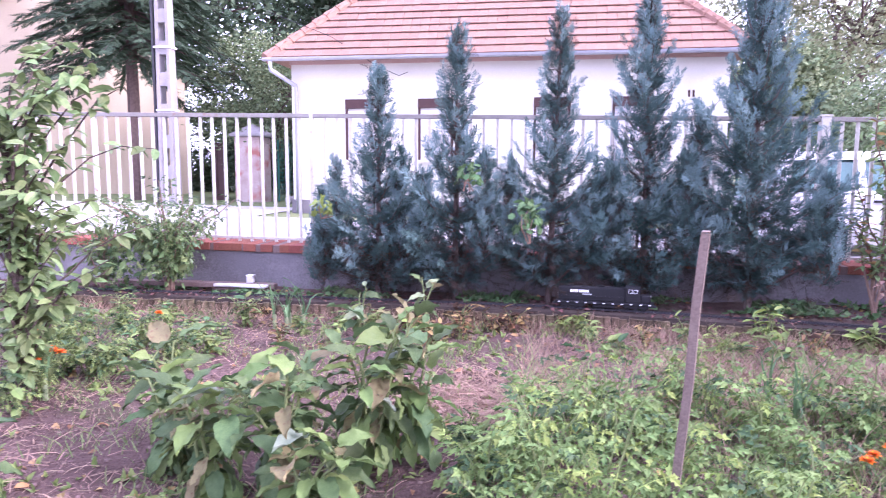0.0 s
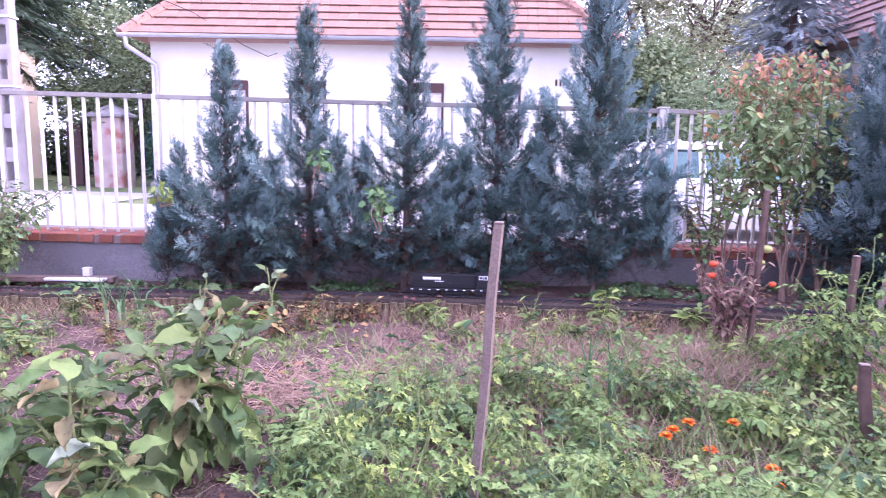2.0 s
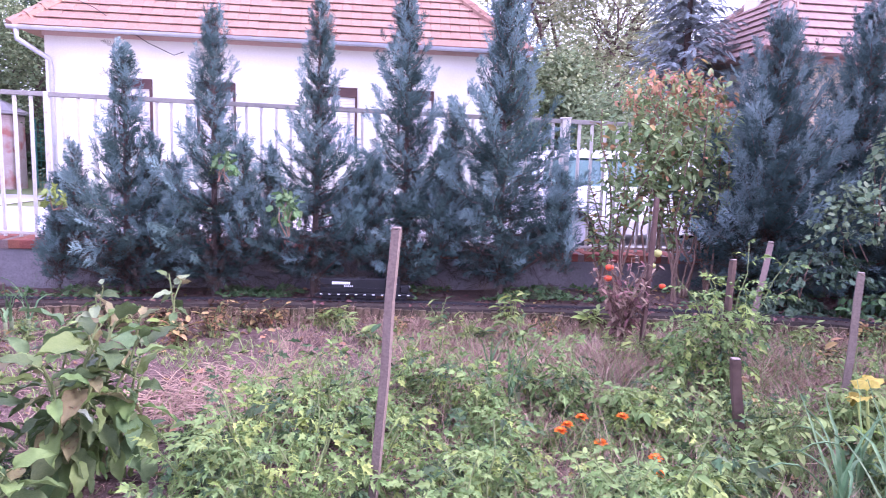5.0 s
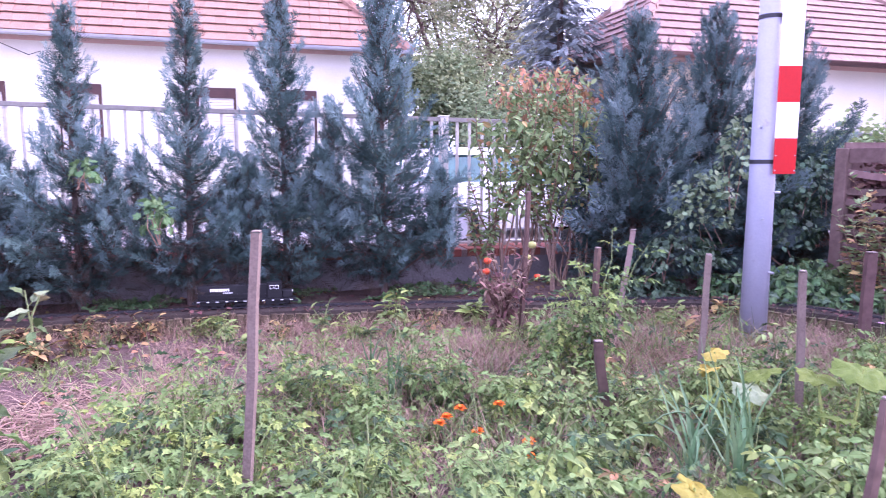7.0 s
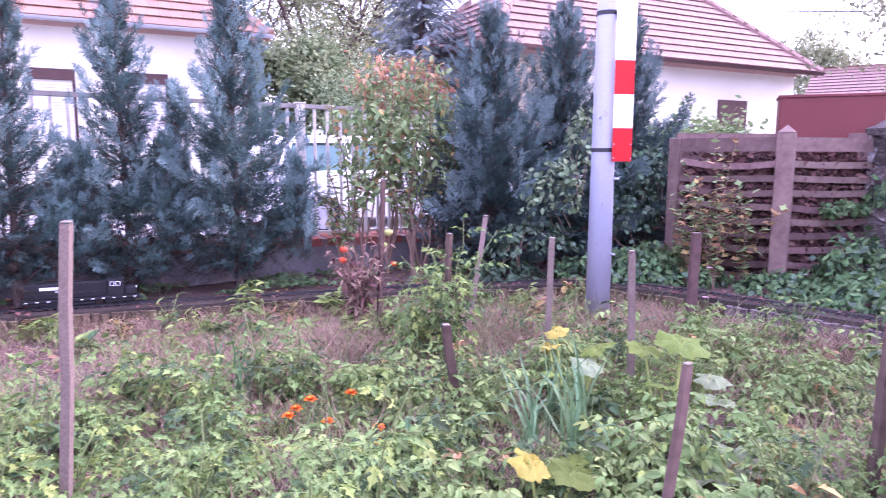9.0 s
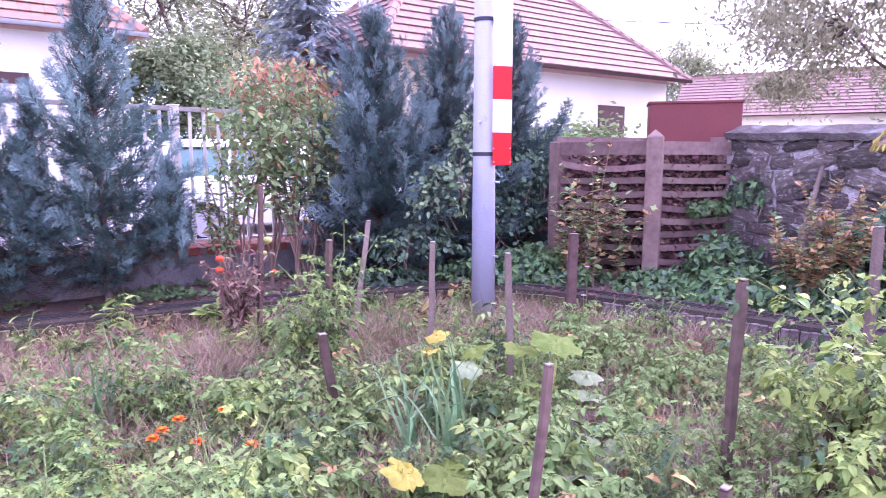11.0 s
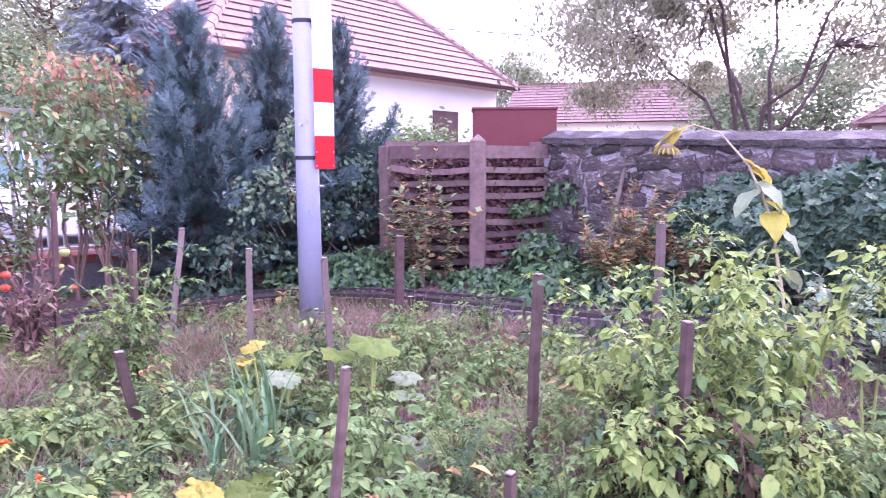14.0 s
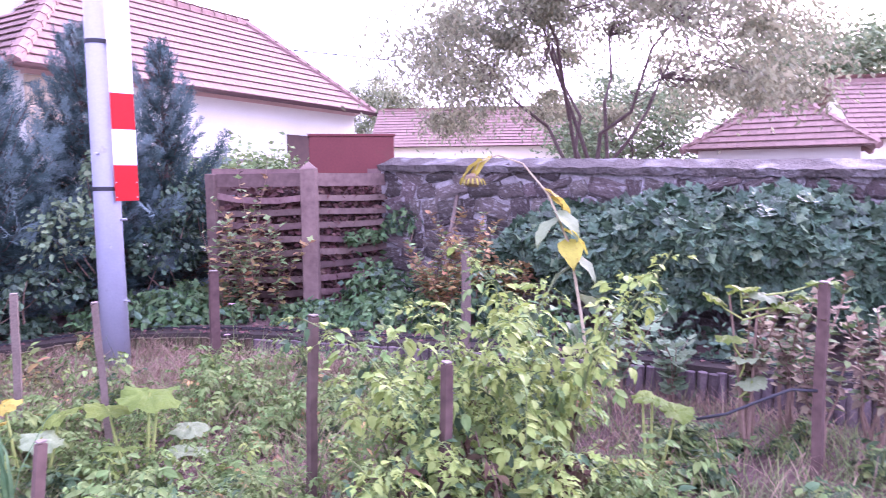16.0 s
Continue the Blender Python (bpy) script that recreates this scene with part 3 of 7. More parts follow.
# ---- slatted compost bin, steel tank and stone wall ----
def board_between(a, b, h, t, mat, parent, name, sag=0.0):
    a, b = Vector(a), Vector(b)
    d = b - a
    ln = d.length
    m = Matrix.Translation(a) @ Matrix.Rotation(math.atan2(d.y, d.x), 4, "Z") @ Matrix.Rotation(-math.atan2(d.z, math.hypot(d.x, d.y)), 4, "Y")
    g = Geo()
    v, f = [], []
    n = 4
    for i in range(n + 1):
        s = i / n
        z = -sag * 4 * s * (1 - s)
        for y, q in ((-t / 2, 0), (t / 2, 0), (t / 2, h), (-t / 2, h)):
            v.append(m @ Vector((ln * s, y, q + z)))
    for i in range(n):
        for k in range(4):
            p, q = i * 4 + k, i * 4 + (k + 1) % 4
            f.append((p, q, q + 4, p + 4))
    f += [(3, 2, 1, 0), tuple(n * 4 + k for k in range(4))]
    return part(name, g.add(v, f), mat, parent)


def build_bin():
    ob = thing("compost_bin", "dark weathered wooden slatted compost bin, full of leaves", "compost bin")
    c, lf, rt = Vector((7.13, 4.91, 0)), Vector((6.79, 6.05, 0)), Vector((8.5, 4.66, 0))
    g = Geo().box((-0.085, -0.085, -0.1), (0.085, 0.085, 1.66), pose(c.x, c.y, 0, 0, 0, 30), 0.01)
    v = [pose(c.x, c.y, 0, 0, 0, 30) @ Vector(p) for p in ((-0.085, -0.085, 1.66), (0.085, -0.085, 1.66), (0.085, 0.085, 1.66), (-0.085, 0.085, 1.66), (0, 0, 1.74))]
    g.add(v, [(0, 1, 4), (1, 2, 4), (2, 3, 4), (3, 0, 4)])
    part("corner_post", g, M_BINWOOD, ob, "square corner post with a pointed top")
    for p, h in ((lf, 1.62), (rt, 1.62)):
        part("end_post", Geo().box((-0.06, -0.06, -0.1), (0.06, 0.06, h), pose(p.x, p.y, 0, 0, 0, 15), 0.008), M_BINWOOD, ob)
    rng = random.Random(2)
    for e, shift in ((lf, 0.0), (rt, 0.0)):
        d = (e - c).normalized()
        a, b = c + d * 0.08, e - d * 0.03
        board_between(a + Vector((0, 0, 1.47)), b + Vector((0, 0, 1.47)), 0.145, 0.03, M_BINWOOD, ob, "top_board")
        z = 1.31
        while z > 0.02:
            lift = rng.uniform(-0.03, 0.03)
            board_between(a + Vector((0, 0, z)), b + Vector((0, 0, z + lift)), 0.068, 0.03, M_BINWOOD, ob, "slat", rng.uniform(0.005, 0.05))
            z -= 0.15
    # unseen solid boards at the rear, added to block light through the slats
    back = Vector((8.25, 5.55, 0))
    for a, b in ((lf, back), (rt, back)):
        for z in (0.1, 0.42, 0.74, 1.06, 1.38):
            board_between(a + Vector((0, 0, z)), b + Vector((0, 0, z)), 0.3, 0.025, M_BINWOOD, ob, "back_board")
    # rotting leaves: a lumpy mass with loose leaves all over it
    g = Geo()
    v, f = [], []
    k = 14
    mid = (c + lf + rt + back) / 4
    ring = [(c, lf), (lf, back), (back, rt), (rt, c)]
    rim = []
    for a, b in ring:
        for i in range(k):
            p = a.lerp(b, i / k)
            rim.append(p + (mid - p) * 0.11)
    for lvl, (z, s_in) in enumerate(((0.0, 0.0), (0.5, 0.02), (1.0, 0.03), (1.36, 0.12), (1.44, 0.8))):
        for p in rim:
            q = p + (mid - p) * s_in
            v.append((q.x + 0.03 * fbm(q.x + z, q.y, 5), q.y + 0.03 * fbm(q.x, q.y + z, 5), z + (0.08 * fbm(q.x, q.y, 4) if lvl > 1 else 0)))
    n = len(rim)
    for lvl in range(4):
        for i in range(n):
            a, b = lvl * n + i, lvl * n + (i + 1) % n
            f.append((b, a, a + n, b + n))
    f.append(tuple(range(5 * n - 1, 4 * n - 1, -1)))
    part("compost", g.add(v, f), M_DEADSOLID, ob, "dark mass of rotting leaves")
    rng = np.random.default_rng(8)
    n = 4200
    side = rng.random(n) < 0.75
    t = rng.random(n)
    left = rng.random(n) < 0.45
    e = np.where(left[:, None], np.array(lf), np.array(rt))
    base = np.array(c) + (e - np.array(c)) * t[:, None]
    base = base + (np.array(mid) - base) * np.where(side, rng.uniform(0.08, 0.12, n), rng.uniform(0.1, 1.0, n))[:, None]
    base[:, 2] = np.where(side, rng.uniform(0.0, 1.36, n), rng.uniform(1.36, 1.5, n))
    v, f = strew(oval_leaf(0.6, 0.1, 0.3), base, axes(rand_dirs(rng, n, -0.7, 0.5), rand_dirs(rng, n, 0, 1)), rng.uniform(0.05, 0.1, n))
    heap = tagged(new("leaf_heap", mesh_of("leaf_heap", v, f, M_DEADLEAF)), "heap of brown rotting leaves inside a slatted bin", "leaf litter", "", "stuff")


M_DEADLEAF = material("rotting leaf", (0.17, 0.085, 0.07), (0.10, 0.055, 0.05), 0.9, 6, 40, 0.0, island=0.45, leaf=0.1)
M_DEADSOLID = material("rotting leaf mass", (0.085, 0.05, 0.045), (0.05, 0.03, 0.03), 0.95, 14, 60, 0.9, dist=0.03)
build_bin()

tank = thing("steel_tank", "red-oxide painted sheet steel tank behind the slatted bin", "tank", (8.26, 5.19, 0), turn=-50.5)
part("body", Geo().box((-0.53, 0.0, 0.0), (0.53, 0.5, 2.1), bevel=0.012), M_RUST, tank)
part("rim", Geo().box((-0.545, -0.015, 2.085), (0.545, 0.515, 2.115), bevel=0.004), M_RUST, tank)


def build_stone_wall():
    """Rubble wall along x = 8.3 with a sloping mortar coping."""
    y0, y1 = -6.0, 4.75
    g = Geo()
    n = 60
    v, f = [], []
    top = lambda y: 1.60 + 0.03 * (y - 2) + 0.008 * fbm(y, 0, 1.3)
    for i in range(n + 1):
        y = y0 + (y1 - y0) * i / n
        v += [(8.262, y, -0.3), (8.262, y, top(y)), (8.8, y, top(y)), (8.8, y, -0.3)]
    for i in range(n):
        for k in range(3):
            a = i * 4 + k
            f.append((a, a + 1, a + 5, a + 4))
    f += [(0, 3, 2, 1), tuple(n * 4 + k for k in range(4))]
    wall = structure("wall_stone", g.add(v, f), M_STONEMORTAR, "old rubble stone wall with a crumbling mortar coping")
    g = Geo()
    v, f = [], []
    rng = random.Random(5)
    n = 110
    for i in range(n + 1):
        y = y0 + (y1 - y0) * i / n
        t = top(y)
        j = lambda s: rng.uniform(-s, s) * 0.9
        v += [(8.2 + j(0.015), y, t - 0.035 + j(0.012)), (8.18 + j(0.015), y, t + 0.035 + j(0.012)), (8.34 + j(0.01), y, t + 0.075 + j(0.01)),
              (8.5, y, t + 0.13 + j(0.008)), (8.87, y, t + 0.03), (8.86, y, t - 0.03)]
    for i in range(n):
        for k in range(6):
            a, b = i * 6 + k, i * 6 + (k + 1) % 6
            f.append((a, b, b + 6, a + 6))
    f += [tuple(range(5, -1, -1)), tuple(n * 6 + k for k in range(6))]
    part("coping", g.add(v, f), M_COPING, wall, "grey sloping mortar coping")
    # rubble stones packed close, each an uneven block proud of the mortar
    rng = random.Random(11)
    kinds = []
    for k in range(16):
        j = lambda s: rng.uniform(-s, s)
        back = [(0.5, a, b) for a, b in ((-0.5, -0.5), (0.5, -0.5), (0.5, 0.5), (-0.5, 0.5))]
        mid = [(-0.12 + j(0.1), a * (0.96 + j(0.1)), b * (0.96 + j(0.14))) for a, b in ((-0.5, -0.5), (0.0, -0.53), (0.5, -0.5), (0.53, 0.0), (0.5, 0.5), (0.0, 0.53), (-0.5, 0.5), (-0.53, 0.0))]
        front = [(-0.42 + j(0.12), a * 0.68 + j(0.07), b * 0.66 + j(0.07)) for _, a, b in mid[::2]]
        v = back + mid + front + [(-0.5 + j(0.1), j(0.1), j(0.1))]
        f = [(0, 1, 6), (0, 6, 5), (0, 5, 4), (1, 2, 8), (1, 8, 7), (1, 7, 6), (2, 3, 10), (2, 10, 9), (2, 9, 8), (3, 0, 4), (3, 4, 11), (3, 11, 10)]
        for q in range(4):
            a, b, c = 4 + q * 2, 5 + q * 2, 4 + (q * 2 + 2) % 8
            f += [(a, b, 12 + q), (b, 12 + (q + 1) % 4, 12 + q), (b, c, 12 + (q + 1) % 4), (12 + q, 12 + (q + 1) % 4, 16)]
        kinds.append(mesh_of("stone", v, f, M_STONE))
    z = 0.0
    while z < 1.66:
        h = rng.uniform(0.12, 0.26)
        y = y0 + rng.uniform(0, 0.2)
        while y < y1 - 0.1:
            w = rng.uniform(0.14, 0.45)
            w = min(w, y1 - y)
            split = rng.random() < 0.3 and h > 0.17
            for s in range(2 if split else 1):
                hh = h / (2 if split else 1)
                yy, zz = y + w / 2, z + hh * (s + 0.5) + rng.uniform(-0.015, 0.015)
                if zz + hh * 0.4 < top(yy) and yy > -2.5:
                    ob = new("stone", rng.choice(kinds))
                    ob.parent = wall
                    ob.matrix_basis = pose(8.27, yy + rng.uniform(-0.02, 0.02), zz, rng.uniform(-20, 20), rng.uniform(-6, 6), rng.uniform(-8, 8)) @ Matrix.Diagonal((rng.uniform(0.06, 0.15), w * rng.uniform(0.9, 1.12), hh * rng.uniform(0.9, 1.15), 1))
            y += w
        z += h


build_stone_wall()


# ---- houses ----
def tile_template(w, ln):
    """A flat roof tile: y up the slope, slightly lifted at its lower edge."""
    v = [(-w / 2, 0, 0.026), (w / 2, 0, 0.026), (w / 2, ln, -0.012), (-w / 2, ln, -0.012), (-w / 2, 0.006, 0.04), (w / 2, 0.006, 0.04), (w / 2, ln, 0.0), (-w / 2, ln, 0.0),
         (0, 0, 0.042), (0, ln, 0.002)]
    f = [(0, 1, 5), (0, 5, 8), (0, 8, 4), (1, 2, 6), (1, 6, 5), (3, 0, 4), (3, 4, 7), (4, 8, 9), (4, 9, 7), (8, 5, 6), (8, 6, 9)]
    return np.array(v, float), np.array(f)


def tile_slope(parent, a, b, inward, k, run, mat, loose=0, left=1.0, right=1.0, w=0.21, step=0.27, mat_loose=None):
    """Tiles one roof slope over the eave from a to b; inward: level unit vector up the slope; k: rise per metre; left, right: how fast the hips close in."""
    a, b, inward = Vector(a), Vector(b), Vector(inward)
    u = (b - a).normalized()
    width = (b - a).length
    s = (inward + Vector((0, 0, k))).normalized()
    nrm = u.cross(s)
    rot = np.array(Matrix((u, s, nrm)).transposed())
    cosine = math.hypot(inward.x, inward.y) / math.hypot(1, k)
    n = int(run / cosine / step) + 1
    tmpl = tile_template(w - 0.003, step * 1.12)
    places = []
    for i in range(n):
        inset = i * step * cosine
        lo, hi = inset * left, width - inset * right
        m = int((hi - lo) / w)
        for j in range(m):
            x = lo + (j + 0.5) * (hi - lo) / m
            places.append(a + u * x + s * (i * step) + nrm * 0.02)
    if loose:
        me = mesh_of("roof_tile", tmpl[0], tmpl[1], mat_loose)
        for p in places[:loose]:
            ob = new("roof_tile", me)
            ob.parent = parent
            ob.matrix_basis = Matrix.LocRotScale(p + nrm * random.uniform(-0.003, 0.004), Matrix((u, s, nrm)).transposed().to_quaternion(), None)
        places = places[loose:]
    if places:
        v, f = strew(tmpl, np.array(places), np.repeat(rot[None], len(places), 0), np.ones(len(places)))
        ob = part("roof_tiles", mesh_of("roof_tiles", v, f, mat), mat, parent)
        ob["kind"] = "stuff"
    # boarding beneath
    run_s = run / cosine
    g = Geo().add([a, b, b - u * run * right + s * run_s, a + u * run * left + s * run_s], [(0, 1, 2, 3)])
    return g


def ridge_tiles(parent, a, b, mat, r=0.135):
    a, b = Vector(a), Vector(b)
    n = max(2, int((b - a).length / 0.36))
    g = Geo()
    for i in range(n):
        p, q = a + (b - a) * (i / n), a + (b - a) * ((i + 1.12) / n)
        g.tube([p, q], [r * 1.08, r * 0.92], 7)
    part("ridge_tiles", g, mat, parent)


def roller_window(parent, x, y, z0, z1, w, name="window"):
    """A window in the front with a brown box and a lowered white roller shutter."""
    win = part(name, Geo().box((x - w / 2, y - 0.045, z1 - 0.2), (x + w / 2, y + 0.05, z1)), M_BROWNBOX, parent, "brown shutter box over a lowered white roller shutter")
    for sx in (-1, 1):
        cx = x + sx * (w / 2 - 0.025)
        part("guide", Geo().box((cx - 0.025, y - 0.03, z0), (cx + 0.025, y + 0.05, z1 - 0.2)), M_BROWNBOX, win)
    n = int((z1 - 0.2 - z0) / 0.055)
    slat = mesh_of("slat", *geo_of(Geo().box((-w / 2 + 0.05, -0.012, 0), (w / 2 - 0.05, 0.012, 0.047), bevel=0.006)), M_SHUTTER)
    for i in range(n):
        ob = new("slat", slat)
        ob.parent = win
        ob.matrix_basis = pose(x, y + 0.005, z0 + i * 0.055)
    part("sill", Geo().box((x - w / 2 - 0.05, y - 0.1, z0 - 0.05), (x + w / 2 + 0.05, y + 0.03, z0 - 0.005)), M_PLASTER, win)


def hip_house(name, label, x0, x1, y0, y1, base, eave, over, k, wall_mat, tile_mat, loose=0, loose_mat=None, eave_shade=True, gutter_mat=None):
    h = thing(name, label, "house")
    part("wall", Geo().box((x0, y0, base - 0.5), (x1, y1, eave + 0.02)), wall_mat, h)
    # the eave's shadow, drawn as a coloured band on the front wall
    if eave_shade:
        part("eave_shade", Geo().box((x0 - 0.03, y0 - 0.03, eave - 0.08), (x1 + 0.03, y0 + 0.1, eave + 0.03)), M_EAVESHADE, h, "reddish band painted as shadow of the eave")
    X0, X1, Y0, Y1 = x0 - over, x1 + over, y0 - over, y1 + over
    run = (Y1 - Y0) / 2
    z = eave
    roof = Geo()
    boards = []
    A, B, C, D = (X0, Y0, z), (X1, Y0, z), (X1, Y1, z), (X0, Y1, z)
    for a, b, inw, ls in ((A, B, (0, 1, 0), loose), (B, C, (-1, 0, 0), 0), (C, D, (0, -1, 0), 0), (D, A, (1, 0, 0), 0)):
        gg = tile_slope(h, a, b, inw, k, run, tile_mat, ls, mat_loose=loose_mat)
        roof.add(gg.v, gg.f)
    roof.add([(X0, Y0, z), (X1, Y0, z), (X1, Y1, z), (X0, Y1, z)], [(3, 2, 1, 0)])
    part("roof", roof, tile_mat, h)
    R0, R1 = (X0 + run, Y0 + run, z + run * k), (X1 - run, Y0 + run, z + run * k)
    for a, b in ((A, R0), (D, R0), (B, R1), (C, R1), (R0, R1)):
        ridge_tiles(h, a, b, tile_mat)
    # gutter along the front and its downpipe
    n = 24
    g = Geo()
    v, f = [], []
    for i in range(2):
        x = (X0 - 0.05, X1 + 0.05)[i]
        for q in range(9):
            a = math.pi + math.pi * q / 8
            v.append((x, Y0 - 0.05 + 0.075 * math.cos(a), z + 0.01 + 0.075 * math.sin(a)))
    for q in range(8):
        f.append((q, q + 1, q + 10, q + 9))
    f += [tuple(range(9)), tuple(range(17, 8, -1))]
    part("gutter", g.add(v, f), gutter_mat or M_ZINC, h, "half-round metal gutter", True)
    return h, (X0, X1, Y0, Y1, run)


house1, _ = hip_house("white_house", "white plastered house with a tiled hip roof", -5.6, 3.85, 15.26, 23.2, 0.3, 3.86, 0.42, 1.0, M_PLASTER, M_TILES, 290, M_TILE)
part("downpipe", Geo().tube([(-5.9, 14.78, 3.8), (-5.9, 14.8, 3.62), (-5.45, 15.12, 3.3), (-5.45, 15.16, 3.1), (-5.45, 15.16, 0.3)], 0.05, 10), M_ZINC, house1, "grey zinc downpipe", True)
part("plinth", Geo().box((-5.63, 15.22, 0.0), (3.88, 15.3, 0.75)), M_RENDER, house1)
for xr in (-3.55, -1.89, 0.64, 2.29):
    roller_window(house1, xr - 0.39, 15.24, 1.66, 3.0, 0.78)
# house number as plain bars
num = part("number_plate", Geo().box((3.03, 15.235, 2.98), (3.07, 15.255, 3.12)).box((3.12, 15.235, 2.98), (3.16, 15.255, 3.12)), M_BROWNBOX, house1, "two small dark bars of a house number")
part("service_cable", Geo().tube([(-6, 15.0, 4.9), (-4.6, 15.1, 4.35), (-3.6, 15.2, 3.72), (-3.1, 15.2, 3.5), (-2.9, 15.22, 3.58)], 0.007, 6), M_BAND, house1)

house2, _ = hip_house("long_white_house", "long white house with a red tiled hip roof", 7.95, 16.95, 11.86, 15.96, 0.3, 3.5, 0.4, 0.95, M_PLASTER, M_TILE_RED, gutter_mat=M_BROWNBOX)
part("end_wall", Geo().box((7.93, 11.84, 0.3), (9.6, 11.9, 3.4)), M_CREAM, house2, "cream end of the front wall")
part("window", Geo().box((14.2, 11.83, 1.9), (15.2, 11.9, 2.75)), M_BROWNBOX, house2, "dark closed window")
part("chimney", Geo().box((9.0, 14.2, 4.6), (9.5, 14.7, 6.6), bevel=0.02), M_PLASTER, house2)


def shed_house(name, label, cx, cy, w, d, base, eave, k, turn, wall_mat, tile_mat, over=0.35):
    h = thing(name, label, "house", (cx, cy, 0), turn=turn)
    part("wall", Geo().box((-w / 2, -d / 2, base - 0.5), (w / 2, d / 2, eave)), wall_mat, h)
    W, D = w / 2 + over, d / 2 + over
    A, B, C, E = (-W, -D, eave), (W, -D, eave), (W, D, eave), (-W, D, eave)
    run = min(W, D)
    roof = Geo()
    for a, b, inw in ((A, B, (0, 1, 0)), (B, C, (-1, 0, 0)), (C, E, (0, -1, 0)), (E, A, (1, 0, 0))):
        gg = tile_slope(h, a, b, inw, k, run, tile_mat)
        roof.add(gg.v, gg.f)
    part("roof", roof, tile_mat, h)
    R0, R1 = Vector((-W + run, -D + run, eave + run * k)), Vector((W - run, D - run, eave + run * k))
    for a, r in ((A, R0), (E, R0), (B, R1), (C, R1)):
        ridge_tiles(h, a, r if W > D else Vector((0, r.y, r.z)), tile_mat, 0.09)
    if (R1 - R0).length > 0.4:
        ridge_tiles(h, R0, R1, tile_mat, 0.09)
    return h


def gable_house(name, label, cx, cy, w, d, base, eave, k, turn, wall_mat, tile_mat, over=0.3):
    """Ridge along the local x axis; gables at both ends."""
    h = thing(name, label, "house", (cx, cy, 0), turn=turn)
    top = eave + (d / 2) * k
    v = [(sx * w / 2, y, z) for sx in (-1, 1) for y, z in ((-d / 2, base - 0.5), (d / 2, base - 0.5), (d / 2, eave), (0, top), (-d / 2, eave))]
    f = [(4, 3, 2, 1, 0), (5, 6, 7, 8, 9), (0, 1, 6, 5), (1, 2, 7, 6), (4, 0, 5, 9)]
    part("wall", Geo().add(v, f), wall_mat, h)
    W, D = w / 2 + over, d / 2 + over
    z = eave - over * k + 0.08
    roof = Geo()
    for a, b, inw in (((-W, -D, z), (W, -D, z), (0, 1, 0)), ((W, D, z), (-W, D, z), (0, -1, 0))):
        gg = tile_slope(h, a, b, inw, k, D, tile_mat, 0, 0.0, 0.0)
        roof.add(gg.v, gg.f)
    part("roof", roof, tile_mat, h)
    ridge_tiles(h, (-W, 0, z + D * k), (W, 0, z + D * k), tile_mat)
    return h


gable_house("far_house", "distant house with a long red tiled roof", 29.6, 13.9, 9.5, 5.6, 0.3, 3.1, 0.6, 116, M_OCHRE, M_TILE_RED)
shed_house("outbuilding", "low white outbuilding with a pink tiled hip roof", 21.6, 1.25, 3.2, 3.6, 0.3, 2.25, 0.75, 0, M_PLASTER, M_TILE_RED)
ochre = gable_house("ochre_house", "ochre house with a red tiled gable roof behind the wall", 27.5, -2.6, 5.6, 4.6, 0.3, 2.75, 0.75, -70, M_OCHRE, M_TILE_RED)
gable_house("cream_house", "cream plastered house with a steep gable behind trees", -17.6, 24.0, 6.0, 7.2, 0.4, 4.9, 1.15, 125, M_CREAM, M_BROWNTILE)


# ---- trees ----
def plume(seed, subs=8, twigs=6):
    """A feathery cypress plume along +y, 1 long: side sprays of fine scaly twiglets on a curved axis."""
    rng = np.random.default_rng(seed)
    v, f = [], []

    def strip(a, b, w):
        side = unit(np.cross(b - a, np.array([0.1, 0.0, 1.0]))) * w
        n = len(v)
        v.extend([a - side, a + side, b + side * 0.35, b - side * 0.35])
        f.extend([(n, n + 1, n + 2), (n, n + 2, n + 3)])

    axis = lambda t: np.array([0.0, t, 0.12 * t * t - 0.02])
    strip(axis(0), axis(0.5), 0.014)
    strip(axis(0.5), axis(1), 0.018)
    for i in range(subs):
        t = 0.1 + 0.82 * i / subs
        ln = 0.42 * math.sin(math.pi * (0.22 + 0.7 * t)) ** 0.8 * rng.uniform(0.75, 1.15)
        s = -1 if i % 2 else 1
        d = unit(np.array([s * rng.uniform(0.5, 0.85), 0.8, rng.uniform(-0.35, 0.3)]))
        o = axis(t)
        strip(o, o + d * ln, 0.016)
        for k in range(twigs):
            q = 0.2 + 0.75 * k / twigs
            e = unit(d + np.array([d[1], -d[0], 0.0]) * (0.75 if k % 2 else -0.75) + rng.normal(0, 0.16, 3))
            p = o + d * ln * q
            strip(p, p + e * ln * 0.42 * (1.15 - 0.6 * q), 0.015)
    for k in range(7):
        p = axis(0.62 + 0.055 * k)
        e = unit(np.array([(0.5 if k % 2 else -0.5), 1.0, rng.normal(0, 0.25)]))
        strip(p, p + e * 0.16 * (1.3 - 0.08 * k), 0.016)
    return np.array(v, float), np.array(f)


PLUMES = [plume(1), plume(2), plume(3, 7, 6)]
DEADSPRAY = spray(6, 0.4, 0.012, 0.2)


